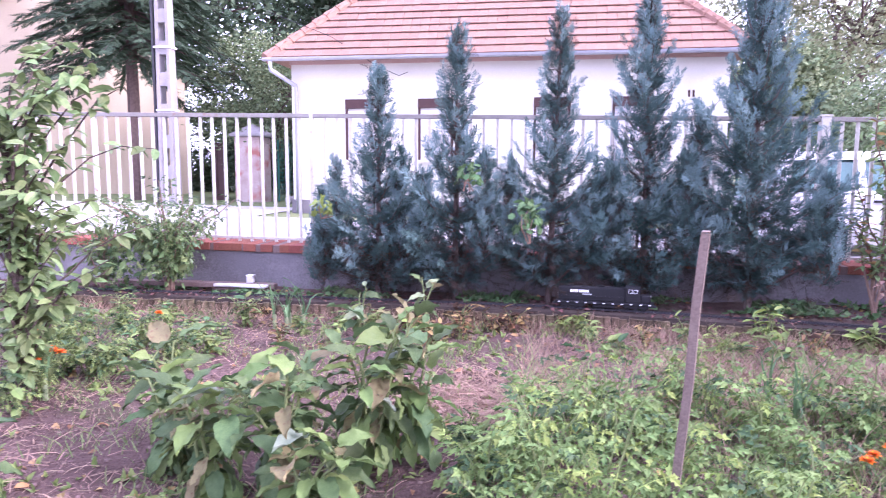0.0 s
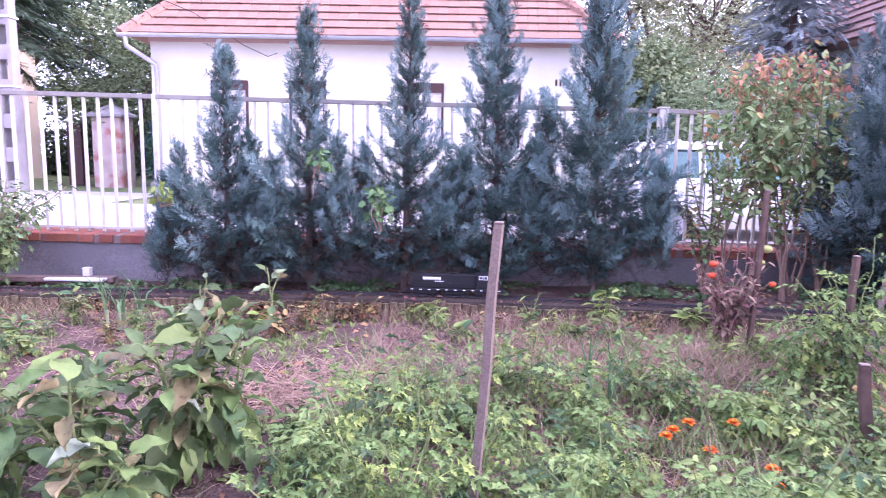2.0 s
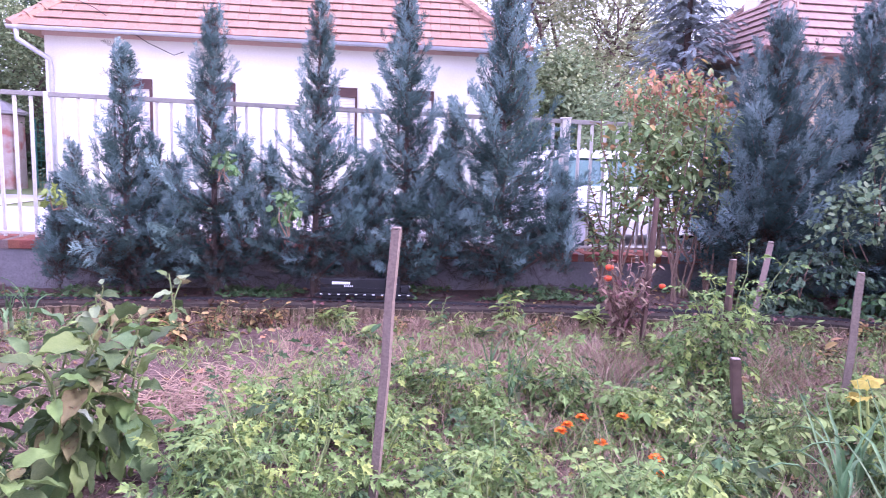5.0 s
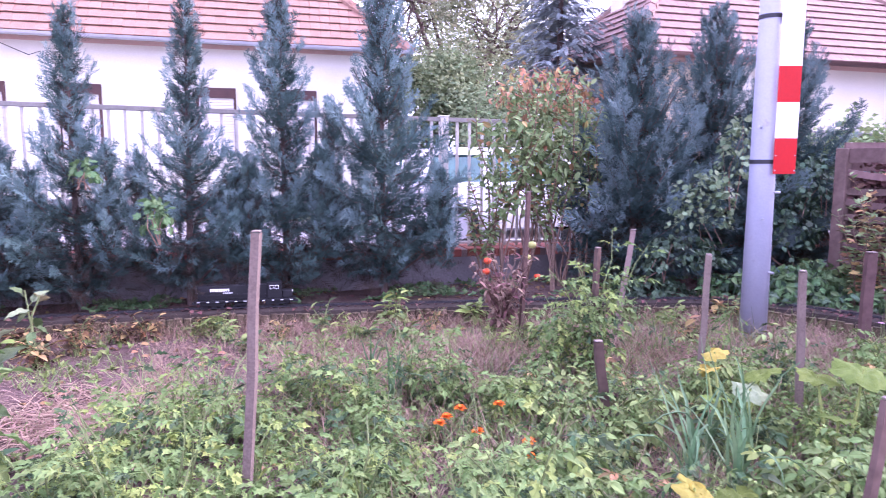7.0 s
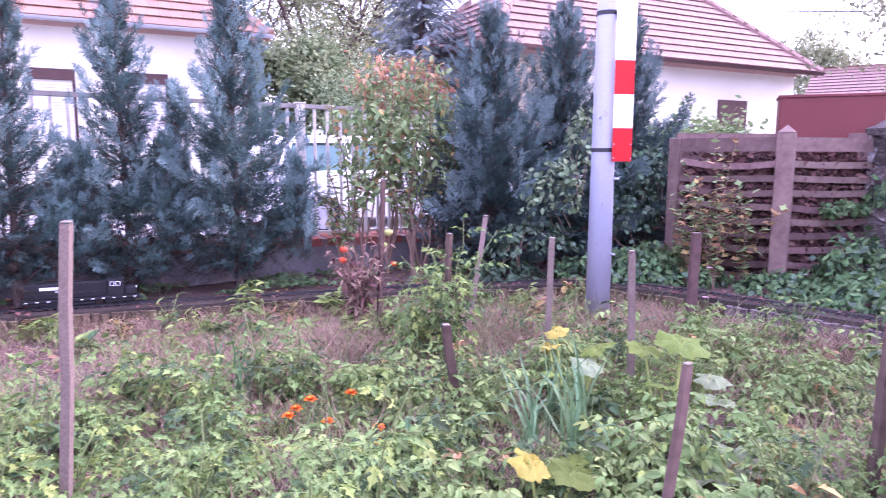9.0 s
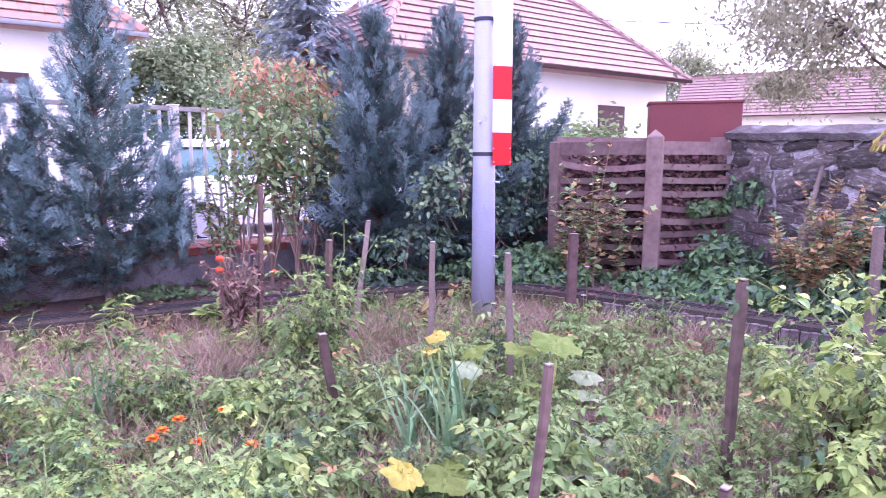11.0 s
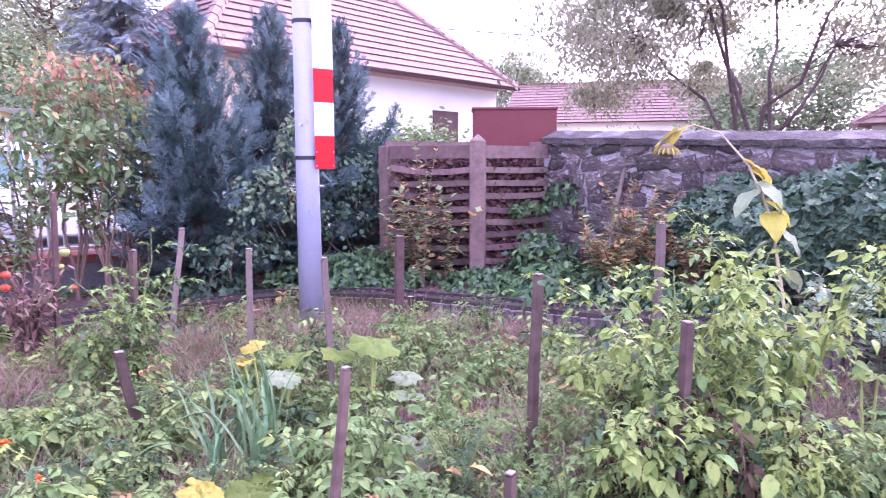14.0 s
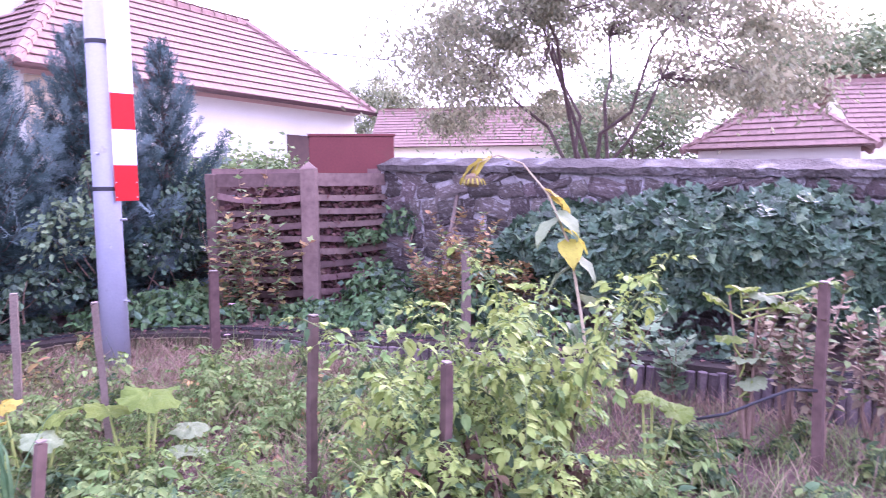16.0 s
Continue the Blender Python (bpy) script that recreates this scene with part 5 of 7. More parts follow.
def car(at, turn):
    """A white estate car, seen from its side; x runs forward."""
    ob = thing("car", "white estate car parked beyond the fence", "car", at, turn=turn)

    def loft(sections):
        g, v, f = Geo(), [], []
        for x, ring in sections:
            v += [(x, y, z) for y, z in ring]
        n = len(sections[0][1])
        for i in range(len(sections) - 1):
            for k in range(n):
                a, b = i * n + k, i * n + (k + 1) % n
                f.append((a, b, b + n, a + n))
        f += [tuple(reversed(range(n))), tuple(range(len(v) - n, len(v)))]
        return g.add(v, f)

    def ring(w, z0, z1, tuck):
        return [(-w + tuck, z0), (-w, z0 + 0.2), (-w, z1 - 0.06), (-w + 0.08, z1), (w - 0.08, z1), (w, z1 - 0.06), (w, z0 + 0.2), (w - tuck, z0)]

    part("body", loft([(-2.05, ring(0.7, 0.45, 0.85, 0.1)), (-1.95, ring(0.8, 0.3, 0.92, 0.1)), (-1.2, ring(0.84, 0.25, 0.95, 0.1)), (0.8, ring(0.84, 0.25, 0.94, 0.1)),
                       (1.6, ring(0.82, 0.27, 0.86, 0.1)), (2.0, ring(0.74, 0.32, 0.74, 0.1)), (2.1, ring(0.62, 0.4, 0.64, 0.1))]), M_CARWHITE, ob, smooth=False)

    def cabin(w, t, z1):
        return [(-w, 0.93), (-t, z1 - 0.05), (-t + 0.12, z1), (t - 0.12, z1), (t, z1 - 0.05), (w, 0.93)]

    part("cabin_glass", loft([(-1.95, cabin(0.72, 0.55, 1.05)), (-1.65, cabin(0.76, 0.62, 1.36)), (0.25, cabin(0.76, 0.62, 1.37)), (1.0, cabin(0.72, 0.55, 1.0))]), M_CARGLASS, ob, "greenish side windows")
    part("roof", loft([(-1.78, [(-0.6, 1.33), (-0.6, 1.38), (0.6, 1.38), (0.6, 1.33)]), (-1.5, [(-0.66, 1.35), (-0.6, 1.455), (0.6, 1.455), (0.66, 1.35)]),
                       (0.1, [(-0.66, 1.35), (-0.6, 1.46), (0.6, 1.46), (0.66, 1.35)]), (0.4, [(-0.6, 1.30), (-0.56, 1.36), (0.56, 1.36), (0.6, 1.30)])]), M_CARWHITE, ob)
    for x, dx in ((-1.7, -0.18), (-0.85, 0.0), (-0.1, 0.0), (0.42, 0.45)):
        for s in (-1, 1):
            part("pillar", Geo().add([(x - 0.04, s * 0.645, 1.36), (x + 0.04, s * 0.645, 1.36), (x + dx + 0.05, s * 0.78, 0.92), (x + dx - 0.05, s * 0.78, 0.92),
                                      (x - 0.04, s * 0.60, 1.36), (x + 0.04, s * 0.60, 1.36), (x + dx + 0.05, s * 0.72, 0.92), (x + dx - 0.05, s * 0.72, 0.92)],
                                     [(0, 1, 2, 3), (7, 6, 5, 4), (0, 4, 5, 1), (3, 2, 6, 7), (0, 3, 7, 4), (1, 5, 6, 2)]), M_CARWHITE, ob)
    for x in (-1.3, 1.25):
        for s in (-1, 1):
            wheel = part("wheel", Geo().tube([(x, s * 0.70, 0.3), (x, s * 0.86, 0.3)], 0.3, 18), M_TYRE, ob, "black tyre")
            part("rim", Geo().tube([(x, s * 0.855, 0.3), (x, s * 0.87, 0.3)], 0.19, 14), M_ZINC, wheel)
    for s in (-1, 1):
        part("door_line", Geo().box((-0.86, s * 0.842 - 0.004, 0.35), (-0.85, s * 0.842 + 0.004, 0.9)), M_BAND, ob)
        part("handle", Geo().box((-0.75, s * 0.85 - 0.012, 0.8), (-0.55, s * 0.85 + 0.012, 0.83)), M_BAND, ob)
        part("headlight", Geo().box((1.93, s * 0.5 - 0.13, 0.55), (2.06, s * 0.5 + 0.13, 0.68), bevel=0.02), M_SIGNWHITE, ob)
    return ob


car((5.05, 10.6, 0.24), 0)


# ---- plants of the beds ----
M_STEM = material("green stem", (0.16, 0.20, 0.07), (0.12, 0.15, 0.06), 0.7, 8, 40, 0.1)
M_DRYSTEM = material("dry stem", (0.24, 0.16, 0.115), (0.16, 0.105, 0.08), 0.9, 8, 40, 0.2)
M_EGG = material("aubergine leaf", (0.06, 0.105, 0.038), (0.11, 0.16, 0.06), 0.55, 6, 40, 0.25, leaf=0.22, vary=0.3, spots=(0.22, 0.20, 0.07), spot_scale=4, spot_at=0.68)
M_EGGLIGHT = material("fresh aubergine leaf", (0.135, 0.21, 0.06), (0.19, 0.26, 0.085), 0.5, 6, 40, 0.25, leaf=0.3, vary=0.25)
M_EGGGREY = material("grey-green leaf underside", (0.21, 0.25, 0.175), (0.15, 0.19, 0.13), 0.75, 6, 40, 0.25, leaf=0.2, vary=0.2)
M_EGGPALE = material("pale aubergine leaf", (0.25, 0.225, 0.095), (0.18, 0.165, 0.085), 0.6, 6, 40, 0.25, leaf=0.25, vary=0.3, spots=(0.17, 0.10, 0.05), spot_scale=6, spot_at=0.6)
M_TOMATO = material("tomato leaf", (0.11, 0.185, 0.05), (0.18, 0.25, 0.078), 0.6, 4, 30, 0.0, leaf=0.18, island=0.2, spec=0.2)
M_TOMLIGHT = material("yellow-green tomato leaf", (0.21, 0.29, 0.068), (0.285, 0.35, 0.095), 0.6, 4, 30, 0.0, leaf=0.26, island=0.2, spec=0.2)
M_WEED = material("weed leaf", (0.145, 0.21, 0.06), (0.21, 0.265, 0.085), 0.6, 4, 30, 0.0, leaf=0.18, island=0.3, spec=0.18)
M_WEEDDARK = material("dark weed leaf", (0.04, 0.075, 0.03), (0.07, 0.115, 0.045), 0.6, 4, 30, 0.0, leaf=0.12, island=0.4, spec=0.18)
M_STRAW = material("straw", (0.35, 0.245, 0.17), (0.25, 0.165, 0.12), 0.85, 5, 30, 0.0, leaf=0.12, island=0.35)
M_DRYGRASS = material("dry pinkish grass", (0.33, 0.225, 0.165), (0.25, 0.17, 0.12), 0.85, 5, 30, 0.0, leaf=0.25, island=0.4)
M_GRASS = material("grass blade", (0.15, 0.22, 0.07), (0.21, 0.27, 0.10), 0.6, 5, 30, 0.0, leaf=0.3, island=0.35)
M_LEEK = material("leek leaf", (0.085, 0.165, 0.07), (0.135, 0.225, 0.10), 0.5, 5, 40, 0.1, leaf=0.2, vary=0.25)
M_SQUASH = material("squash leaf", (0.145, 0.225, 0.04), (0.215, 0.295, 0.06), 0.55, 9, 50, 0.7, leaf=0.35, vary=0.2)
M_SQUASHPALE = material("pale mildewed squash leaf", (0.255, 0.305, 0.175), (0.18, 0.235, 0.11), 0.7, 9, 40, 0.4, leaf=0.25, vary=0.15)
M_YELLOWLEAF = material("yellow leaf", (0.42, 0.36, 0.06), (0.33, 0.28, 0.055), 0.6, 9, 40, 0.3, leaf=0.35, vary=0.2, spots=(0.3, 0.13, 0.03), spot_scale=9, spot_at=0.66)
M_VINE = material("creeper leaf", (0.03, 0.066, 0.032), (0.08, 0.135, 0.075), 0.45, 5, 40, 0.0, leaf=0.08, island=0.5, spec=0.25)
M_VINELIGHT = material("light vine leaf", (0.135, 0.205, 0.105), (0.205, 0.275, 0.15), 0.5, 5, 40, 0.0, leaf=0.25, island=0.35, spec=0.2)
M_COVER = material("ground cover leaf", (0.075, 0.145, 0.055), (0.12, 0.205, 0.08), 0.55, 5, 40, 0.0, leaf=0.2, island=0.35, spec=0.18)
M_AUTUMN = material("autumn leaf", (0.38, 0.22, 0.095), (0.29, 0.22, 0.095), 0.7, 3, 30, 0.0, leaf=0.3, island=0.5)
M_REDLEAF = material("red young leaf", (0.40, 0.17, 0.12), (0.36, 0.24, 0.11), 0.6, 3, 30, 0.0, leaf=0.3, island=0.45)
M_SHRUB = material("shrub leaf", (0.11, 0.17, 0.06), (0.165, 0.225, 0.085), 0.55, 3, 30, 0.0, leaf=0.25, island=0.4)
M_ORANGE = material("marigold petal", (0.78, 0.22, 0.015), (0.68, 0.14, 0.01), 0.7, 9, 60, 0.0, leaf=0.2, island=0.25)
M_TOMRED = material("ripe tomato", (0.55, 0.05, 0.02), (0.50, 0.09, 0.03), 0.3, 8, 40, 0.02)
M_TOMGREEN = material("unripe tomato", (0.32, 0.36, 0.10), (0.38, 0.36, 0.13), 0.35, 8, 40, 0.02)
M_PINK = material("pink petal", (0.62, 0.38, 0.48), (0.55, 0.30, 0.42), 0.7, 8, 40, 0.0, leaf=0.3)
M_SEED = material("dry flower head", (0.27, 0.215, 0.135), (0.19, 0.14, 0.09), 0.9, 8, 60, 0.4, island=0.4)
M_DRYSTALK = material("pale dry stalk", (0.42, 0.36, 0.22), (0.34, 0.27, 0.18), 0.8, 8, 40, 0.1)
M_WITHER = material("withered leaf", (0.085, 0.055, 0.032), (0.05, 0.032, 0.02), 0.9, 5, 40, 0.0, leaf=0.1, island=0.5, spec=0.1)
M_APPLE = material("fruit tree leaf", (0.13, 0.20, 0.07), (0.215, 0.285, 0.115), 0.5, 5, 40, 0.0, leaf=0.3, island=0.35, spec=0.25)

OVAL = oval_leaf(0.5, 0.08, 0.22)
SLIMLEAF = oval_leaf(0.3, 0.06, 0.3)
COMPOUND = [ragged_leaf(1, 3, 0.45, 0.32), ragged_leaf(2, 3, 0.25, 0.34), ragged_leaf(3, 4, 0.6, 0.28), ragged_leaf(4, 3, 0.5, 0.36), ragged_leaf(5, 4, 0.35, 0.27)]
LOBED = lobed_leaf(5, 0.3, 0.12, 2.5)
IVY = lobed_leaf(3, 0.38, 0.1, 2.2)


def arc(start, heading, length, lean, n=6, sag=0.0, rng=None):
    """A stem's path that rises and bends outwards along a heading."""
    out = Vector((math.cos(heading), math.sin(heading), 0))
    p = Vector(start)
    pts = [p.copy()]
    for i in range(n):
        t = (i + 1) / n
        a = lean * t + sag * t * t
        step = (Vector((0, 0, 1)) * math.cos(a) + out * math.sin(a)) * (length / n)
        if rng is not None:
            step += Vector(rng.normal(0, 0.12 * length / n, 3))
        p = p + step
        pts.append(p.copy())
    return pts


def on_path(pts, t):
    t = max(0.0, min(0.999, t)) * (len(pts) - 1)
    i = int(t)
    return np.array(pts[i].lerp(pts[i + 1], t - i))


def herb(name, label, category, at, seed, height, mats, stems=5, lean=0.5, per=14, leaf=0.16, templates=None, start=0.2, group="",
         stem_mat=None, stem_r=0.006, tilt=(-0.35, 0.5), sag=0.2, size_fall=0.4):
    """A leafy plant: several bent stems, leaves set round them. mats: leaf materials and their shares."""
    rng = np.random.default_rng(seed)
    x, y = at[0], at[1]
    z = at[2] if len(at) > 2 else ground_z(x, y) - 0.01
    ob = thing(name, label, category, (x, y, z), group)
    templates = templates or COMPOUND
    place, d, up, size = [], [], [], []
    for k in range(stems):
        h = height * rng.uniform(0.65, 1.1)
        a = k * 2.4 + rng.normal(0, 0.4)
        pts = arc(rng.normal(0, 0.015, 3) * np.array([1, 1, 0]), a, h, lean * rng.uniform(0.3, 1.2), 6, sag, rng)
        part("stem", Geo().tube(pts, list(np.linspace(stem_r * 1.2, stem_r * 0.4, len(pts))), 5, False), stem_mat or M_STEM, ob)
        for j in range(per):
            t = start + (1 - start) * (j + rng.random()) / per
            b = j * 2.4 + rng.normal(0, 0.5)
            place.append(on_path(pts, t))
            e = rng.uniform(*tilt) + 0.5 * (t > 0.85)
            d.append((math.cos(b), math.sin(b), e))
            up.append((0.25 * rng.normal(), 0.25 * rng.normal(), 1.0))
            size.append(leaf * rng.uniform(0.7, 1.2) * (1 - size_fall * max(0, t - 0.6)))
    place, d, up, size = (np.array(q, float) for q in (place, d, up, size))
    rot = axes(d, up)
    share = np.array([m[1] for m in mats], float)
    pick = rng.choice(len(mats), len(place), p=share / share.sum())
    kind = rng.integers(0, len(templates), len(place))
    for i, (m, _) in enumerate(mats):
        got = [strew(templates[q], place[(pick == i) & (kind == q)], rot[(pick == i) & (kind == q)], size[(pick == i) & (kind == q)])
               for q in range(len(templates)) if ((pick == i) & (kind == q)).any()]
        if got:
            v, f = merge(*got)
            part("foliage", mesh_of("foliage", v, f, m), m, ob)
    return ob


def big_leaf_plant(name, label, at, seed, height, stems, leaves, leaf, template, mats, lean=0.55, droop=-0.25, group=""):
    """A plant whose large leaves are parts of their own, on stalks."""
    rng = np.random.default_rng(seed)
    x, y = at
    ob = thing(name, label, "plant", (x, y, ground_z(x, y) - 0.01), group)
    meshes = [mesh_of("leaf", template[0], template[1], m, True) for m, _ in mats]
    share = np.array([s for _, s in mats], float)
    for k in range(stems):
        h = height * rng.uniform(0.7, 1.05)
        a = k * 2.4 + rng.normal(0, 0.5)
        pts = arc((0, 0, 0), a, h, lean * rng.uniform(0.25, 1.1), 6, 0.1, rng)
        stem = part("stem", Geo().tube(pts, list(np.linspace(0.012, 0.005, 7)), 6, False), M_STEM, ob)
        for j in range(leaves):
            t = 0.25 + 0.75 * (j + rng.random() * 0.8) / leaves
            p = on_path(pts, t)
            b = j * 2.4 + rng.normal(0, 0.5) + k
            e = droop + 2.6 * (t - 0.62) + rng.normal(0, 0.3)
            d = np.array([[math.cos(b), math.sin(b), e]])
            q = p + d[0] * leaf * 0.22
            rot = axes(d, np.array([[0.45 * rng.normal(), 0.45 * rng.normal(), 1.0]]))[0]
            lo = new("leaf", meshes[rng.choice(len(mats), p=share / share.sum())])
            lo.parent = ob
            s = leaf * rng.uniform(0.5, 1.1)
            lo.matrix_basis = Matrix.LocRotScale(Vector(q), Matrix(rot.tolist()).to_quaternion(), (s * rng.uniform(0.85, 1.1), s, s))
            part("stalk", Geo().tube([p, q], [0.004, 0.003], 4, False), M_STEM, ob)
    return ob


EGGLEAF = long_leaf(0.56, 0.09, 0.55, 0.055)
EGGMATS = [(M_EGG, 0.52), (M_EGGLIGHT, 0.33), (M_EGGPALE, 0.11), (M_EGGGREY, 0.04)]
for i, (x, y, h, st, lv) in enumerate(((-0.7, 3.6, 0.84, 5, 11), (-1.02, 3.32, 0.72, 5, 11), (-1.35, 3.22, 0.62, 4, 10), (-0.5, 3.72, 0.72, 3, 9), (-1.85, 3.75, 0.62, 2, 7), (-2.3, 2.95, 0.4, 2, 6), (-0.85, 3.1, 0.4, 3, 9), (-1.65, 3.45, 0.5, 3, 8))):
    big_leaf_plant("aubergine_plant", "aubergine plant with large dusty green and yellowing leaves", (x, y), 50 + i, h, st + 1, lv + 4, 0.195, EGGLEAF, EGGMATS, droop=-0.15, group="aubergine plants")
for i, (x, y, h) in enumerate(((-1.4, 5.92, 0.5), (-0.82, 5.95, 0.56), (-1.05, 5.75, 0.28))):
    big_leaf_plant("aubergine_plant", "small pale aubergine plant near the log edging", (x, y), 60 + i, h, 2, 7, 0.15, EGGLEAF, [(M_EGG, 0.5), (M_EGGPALE, 0.35), (M_SQUASHPALE, 0.15)], 0.35, -0.15, "aubergine plants")

# feathery young tomato plants round the first stake
TOM = [(M_TOMATO, 0.68), (M_TOMLIGHT, 0.14), (M_WEEDDARK, 0.18)]
rng = np.random.default_rng(77)
spots = []
while len(spots) < 34:
    x, y = rng.uniform(-0.1, 2.1), rng.uniform(2.1, 4.75)
    if ((x - 1.0) / 1.1) ** 2 + ((y - 3.35) / 1.25) ** 2 < 1 and math.hypot(x - 1.8, y - 3.6) > 0.42 and all(math.hypot(x - a, y - b) > 0.2 for a, b in spots):
        spots.append((x, y))
for i, (x, y) in enumerate(spots):
    herb("tomato_plant", "low feathery light green tomato plant in the bed", "plant", (x, y), 100 + i, rng.choice([0.3, 0.45, 0.58, 0.7], p=[0.28, 0.32, 0.25, 0.15]) * rng.uniform(0.85, 1.1), TOM, 5, 0.42, 11, 0.185, start=0.15, tilt=(-0.5, 0.8), group="low tomato plants")
herb("tomato_plant", "taller light green tomato shoot beside the stake", "plant", (0.42, 3.1), 160, 0.75, TOM, 3, 0.35, 11, 0.16, group="low tomato plants")
herb("tomato_plant", "taller light green tomato shoot beside the stake", "plant", (0.1, 3.3), 161, 0.6, TOM, 3, 0.5, 10, 0.16, group="low tomato plants")

SOFT = [ragged_leaf(21, 2, 0.45, 0.42, 0.5, True), ragged_leaf(22, 3, 0.3, 0.34, 0.46, True)]
# mixed low growth over the middle of the beds
spots = []
while len(spots) < 125:
    x, y = rng.uniform(1.6, 5.9), rng.uniform(0.4, 4.6)
    dist = math.hypot(x - 1.2, y - 0.3)
    if dist > 1.35 and y < 4.65 - 0.12 * x and past_edge(x, y) < -0.25 and math.hypot(x - 1.8, y - 3.6) > 0.42 and all(math.hypot(x - a, y - b) > 0.185 for a, b in spots):
        spots.append((x, y))
for i, (x, y) in enumerate(spots):
    near_right = x > 4.5 and y < 2.2
    m = [[(M_WEED, 0.7), (M_TOMATO, 0.3)], [(M_TOMATO, 0.8), (M_TOMLIGHT, 0.2)], [(M_WEEDDARK, 0.5), (M_WEED, 0.5)], [(M_TOMATO, 0.7), (M_AUTUMN, 0.15), (M_WEED, 0.15)]][i % 4]
    herb("bed_plant", "low green leafy plant in the mixed bed", "plant", (x, y), 200 + i, rng.uniform(0.16, 0.27) if near_right else rng.uniform(0.2, 0.48), m,
         4 if near_right else 6, 0.7, 11, rng.uniform(0.12, 0.18), (SOFT + COMPOUND[:2], COMPOUND, SOFT)[i % 3], group="low plants of the mixed bed")

# taller tomato plants tied to stakes
herb("staked_tomato", "green tomato plant tied to a wooden stake", "tomato plant", (3.02, 4.46), 301, 0.95, TOM, 10, 0.45, 16, 0.19)
herb("staked_tomato", "leafy green tomato plant in front of a stake", "tomato plant", (2.78, 4.6), 302, 0.7, TOM, 8, 0.55, 13, 0.19)
herb("staked_tomato", "thin tomato shoot beside a leaning stake", "tomato plant", (3.75, 4.75), 303, 0.5, TOM, 2, 0.4, 9, 0.15)
herb("staked_tomato", "thin tomato shoot with pale leaves", "tomato plant", (4.2, 4.6), 304, 0.55, TOM, 2, 0.25, 9, 0.16)
LEAFY = [ragged_leaf(11, 2, 0.5, 0.46, 0.55, True), ragged_leaf(12, 2, 0.7, 0.42, 0.6, True), ragged_leaf(13, 3, 0.6, 0.36, 0.5, True)]
TALL = [(M_TOMLIGHT, 0.62), (M_TOMATO, 0.25), (M_WEEDDARK, 0.13)]
for i, (x, y, h, s) in enumerate(((3.95, 1.25, 1.12, 6), (4.3, 0.95, 1.18, 7), (4.1, 1.6, 0.8, 5), (3.75, 0.95, 0.8, 5), (4.45, 1.3, 0.95, 5), (3.5, 1.35, 0.55, 4))):
    herb("tall_tomato", "tall sprawling yellow-green tomato plant", "tomato plant", (x, y), 310 + i, h * 1.2, TALL, s + 1, 0.36, 25, 0.165, LEAFY + COMPOUND[:3], start=0.5, sag=0.6, tilt=(-0.75, 0.3), group="tall tomato plants")
    herb("dry_tomato_stalks", "brown withered lower leaves of a tomato plant", "dead plant", (x, y), 330 + i, 0.6, [(M_WITHER, 1)], 10, 0.5, 18, 0.075, [SLIMLEAF, OVAL], stem_mat=M_DRYSTEM, tilt=(-1.2, -0.2))
herb("tall_tomato", "long bent tomato shoot with drooping leaves", "tomato plant", (4.15, 1.75), 350, 0.75, TALL, 2, 0.9, 9, 0.18, sag=0.6, group="tall tomato plants")


# the withered tomato with its red fruit
def fruit(parent, p, r, mat):
    bm = bmesh.new()
    bmesh.ops.create_uvsphere(bm, u_segments=14, v_segments=9, radius=r)
    for q in bm.verts:
        q.co.z *= 0.86
        a = math.atan2(q.co.y, q.co.x)
        q.co *= 1 + 0.03 * math.cos(5 * a)
        if q.co.z > 0.6 * r:
            q.co.z -= 0.12 * r
    me = bpy.data.meshes.new("fruit")
    bm.to_mesh(me)
    bm.free()
    me.materials.append(mat)
    me.polygons.foreach_set("use_smooth", [True] * len(me.polygons))
    ob = new("fruit", me)
    ob.parent = parent
    ob.location = p
    part("calyx", mesh_of("calyx", *merge(strew(SLIMLEAF, np.tile([0, 0, r * 0.76], (5, 1)), axes(np.array([(math.cos(a), math.sin(a), 0.1) for a in np.arange(5) * 1.257]), np.tile([0, 0, 1.0], (5, 1))), np.full(5, r * 0.8))), M_STEM), M_STEM, ob)
    return ob


DEAD = [(M_DEADLEAF, 0.6), (M_DRYGRASS, 0.4)]
dry = herb("withered_tomato", "withered brown tomato plant with a few red and green fruits", "tomato plant", (2.68, 5.42), 360, 0.75, DEAD, 30, 0.5, 14, 0.075, [SLIMLEAF, OVAL], stem_mat=M_DRYSTEM, stem_r=0.006, tilt=(-1.0, 0.2))
zz = dry.matrix_basis.translation
for p, r, m in (((2.60, 5.52, 0.665), 0.034, M_TOMRED), ((2.60, 5.54, 0.575), 0.034, M_TOMRED), ((2.96, 5.33, 0.55), 0.026, M_TOMRED), ((2.97, 5.47, 0.79), 0.037, M_TOMGREEN), ((2.93, 5.46, 0.69), 0.026, M_TOMGREEN)):
    q = Vector(p) - zz
    fruit(dry, q, r, m)
    part("stem", Geo().tube([q + Vector((0, 0, r * 0.7)), q * 0.75 + Vector((0.02, 0.02, 0.1)), Vector((0.05, 0.0, 0.4))], 0.004, 5, False), M_DRYSTEM, dry)


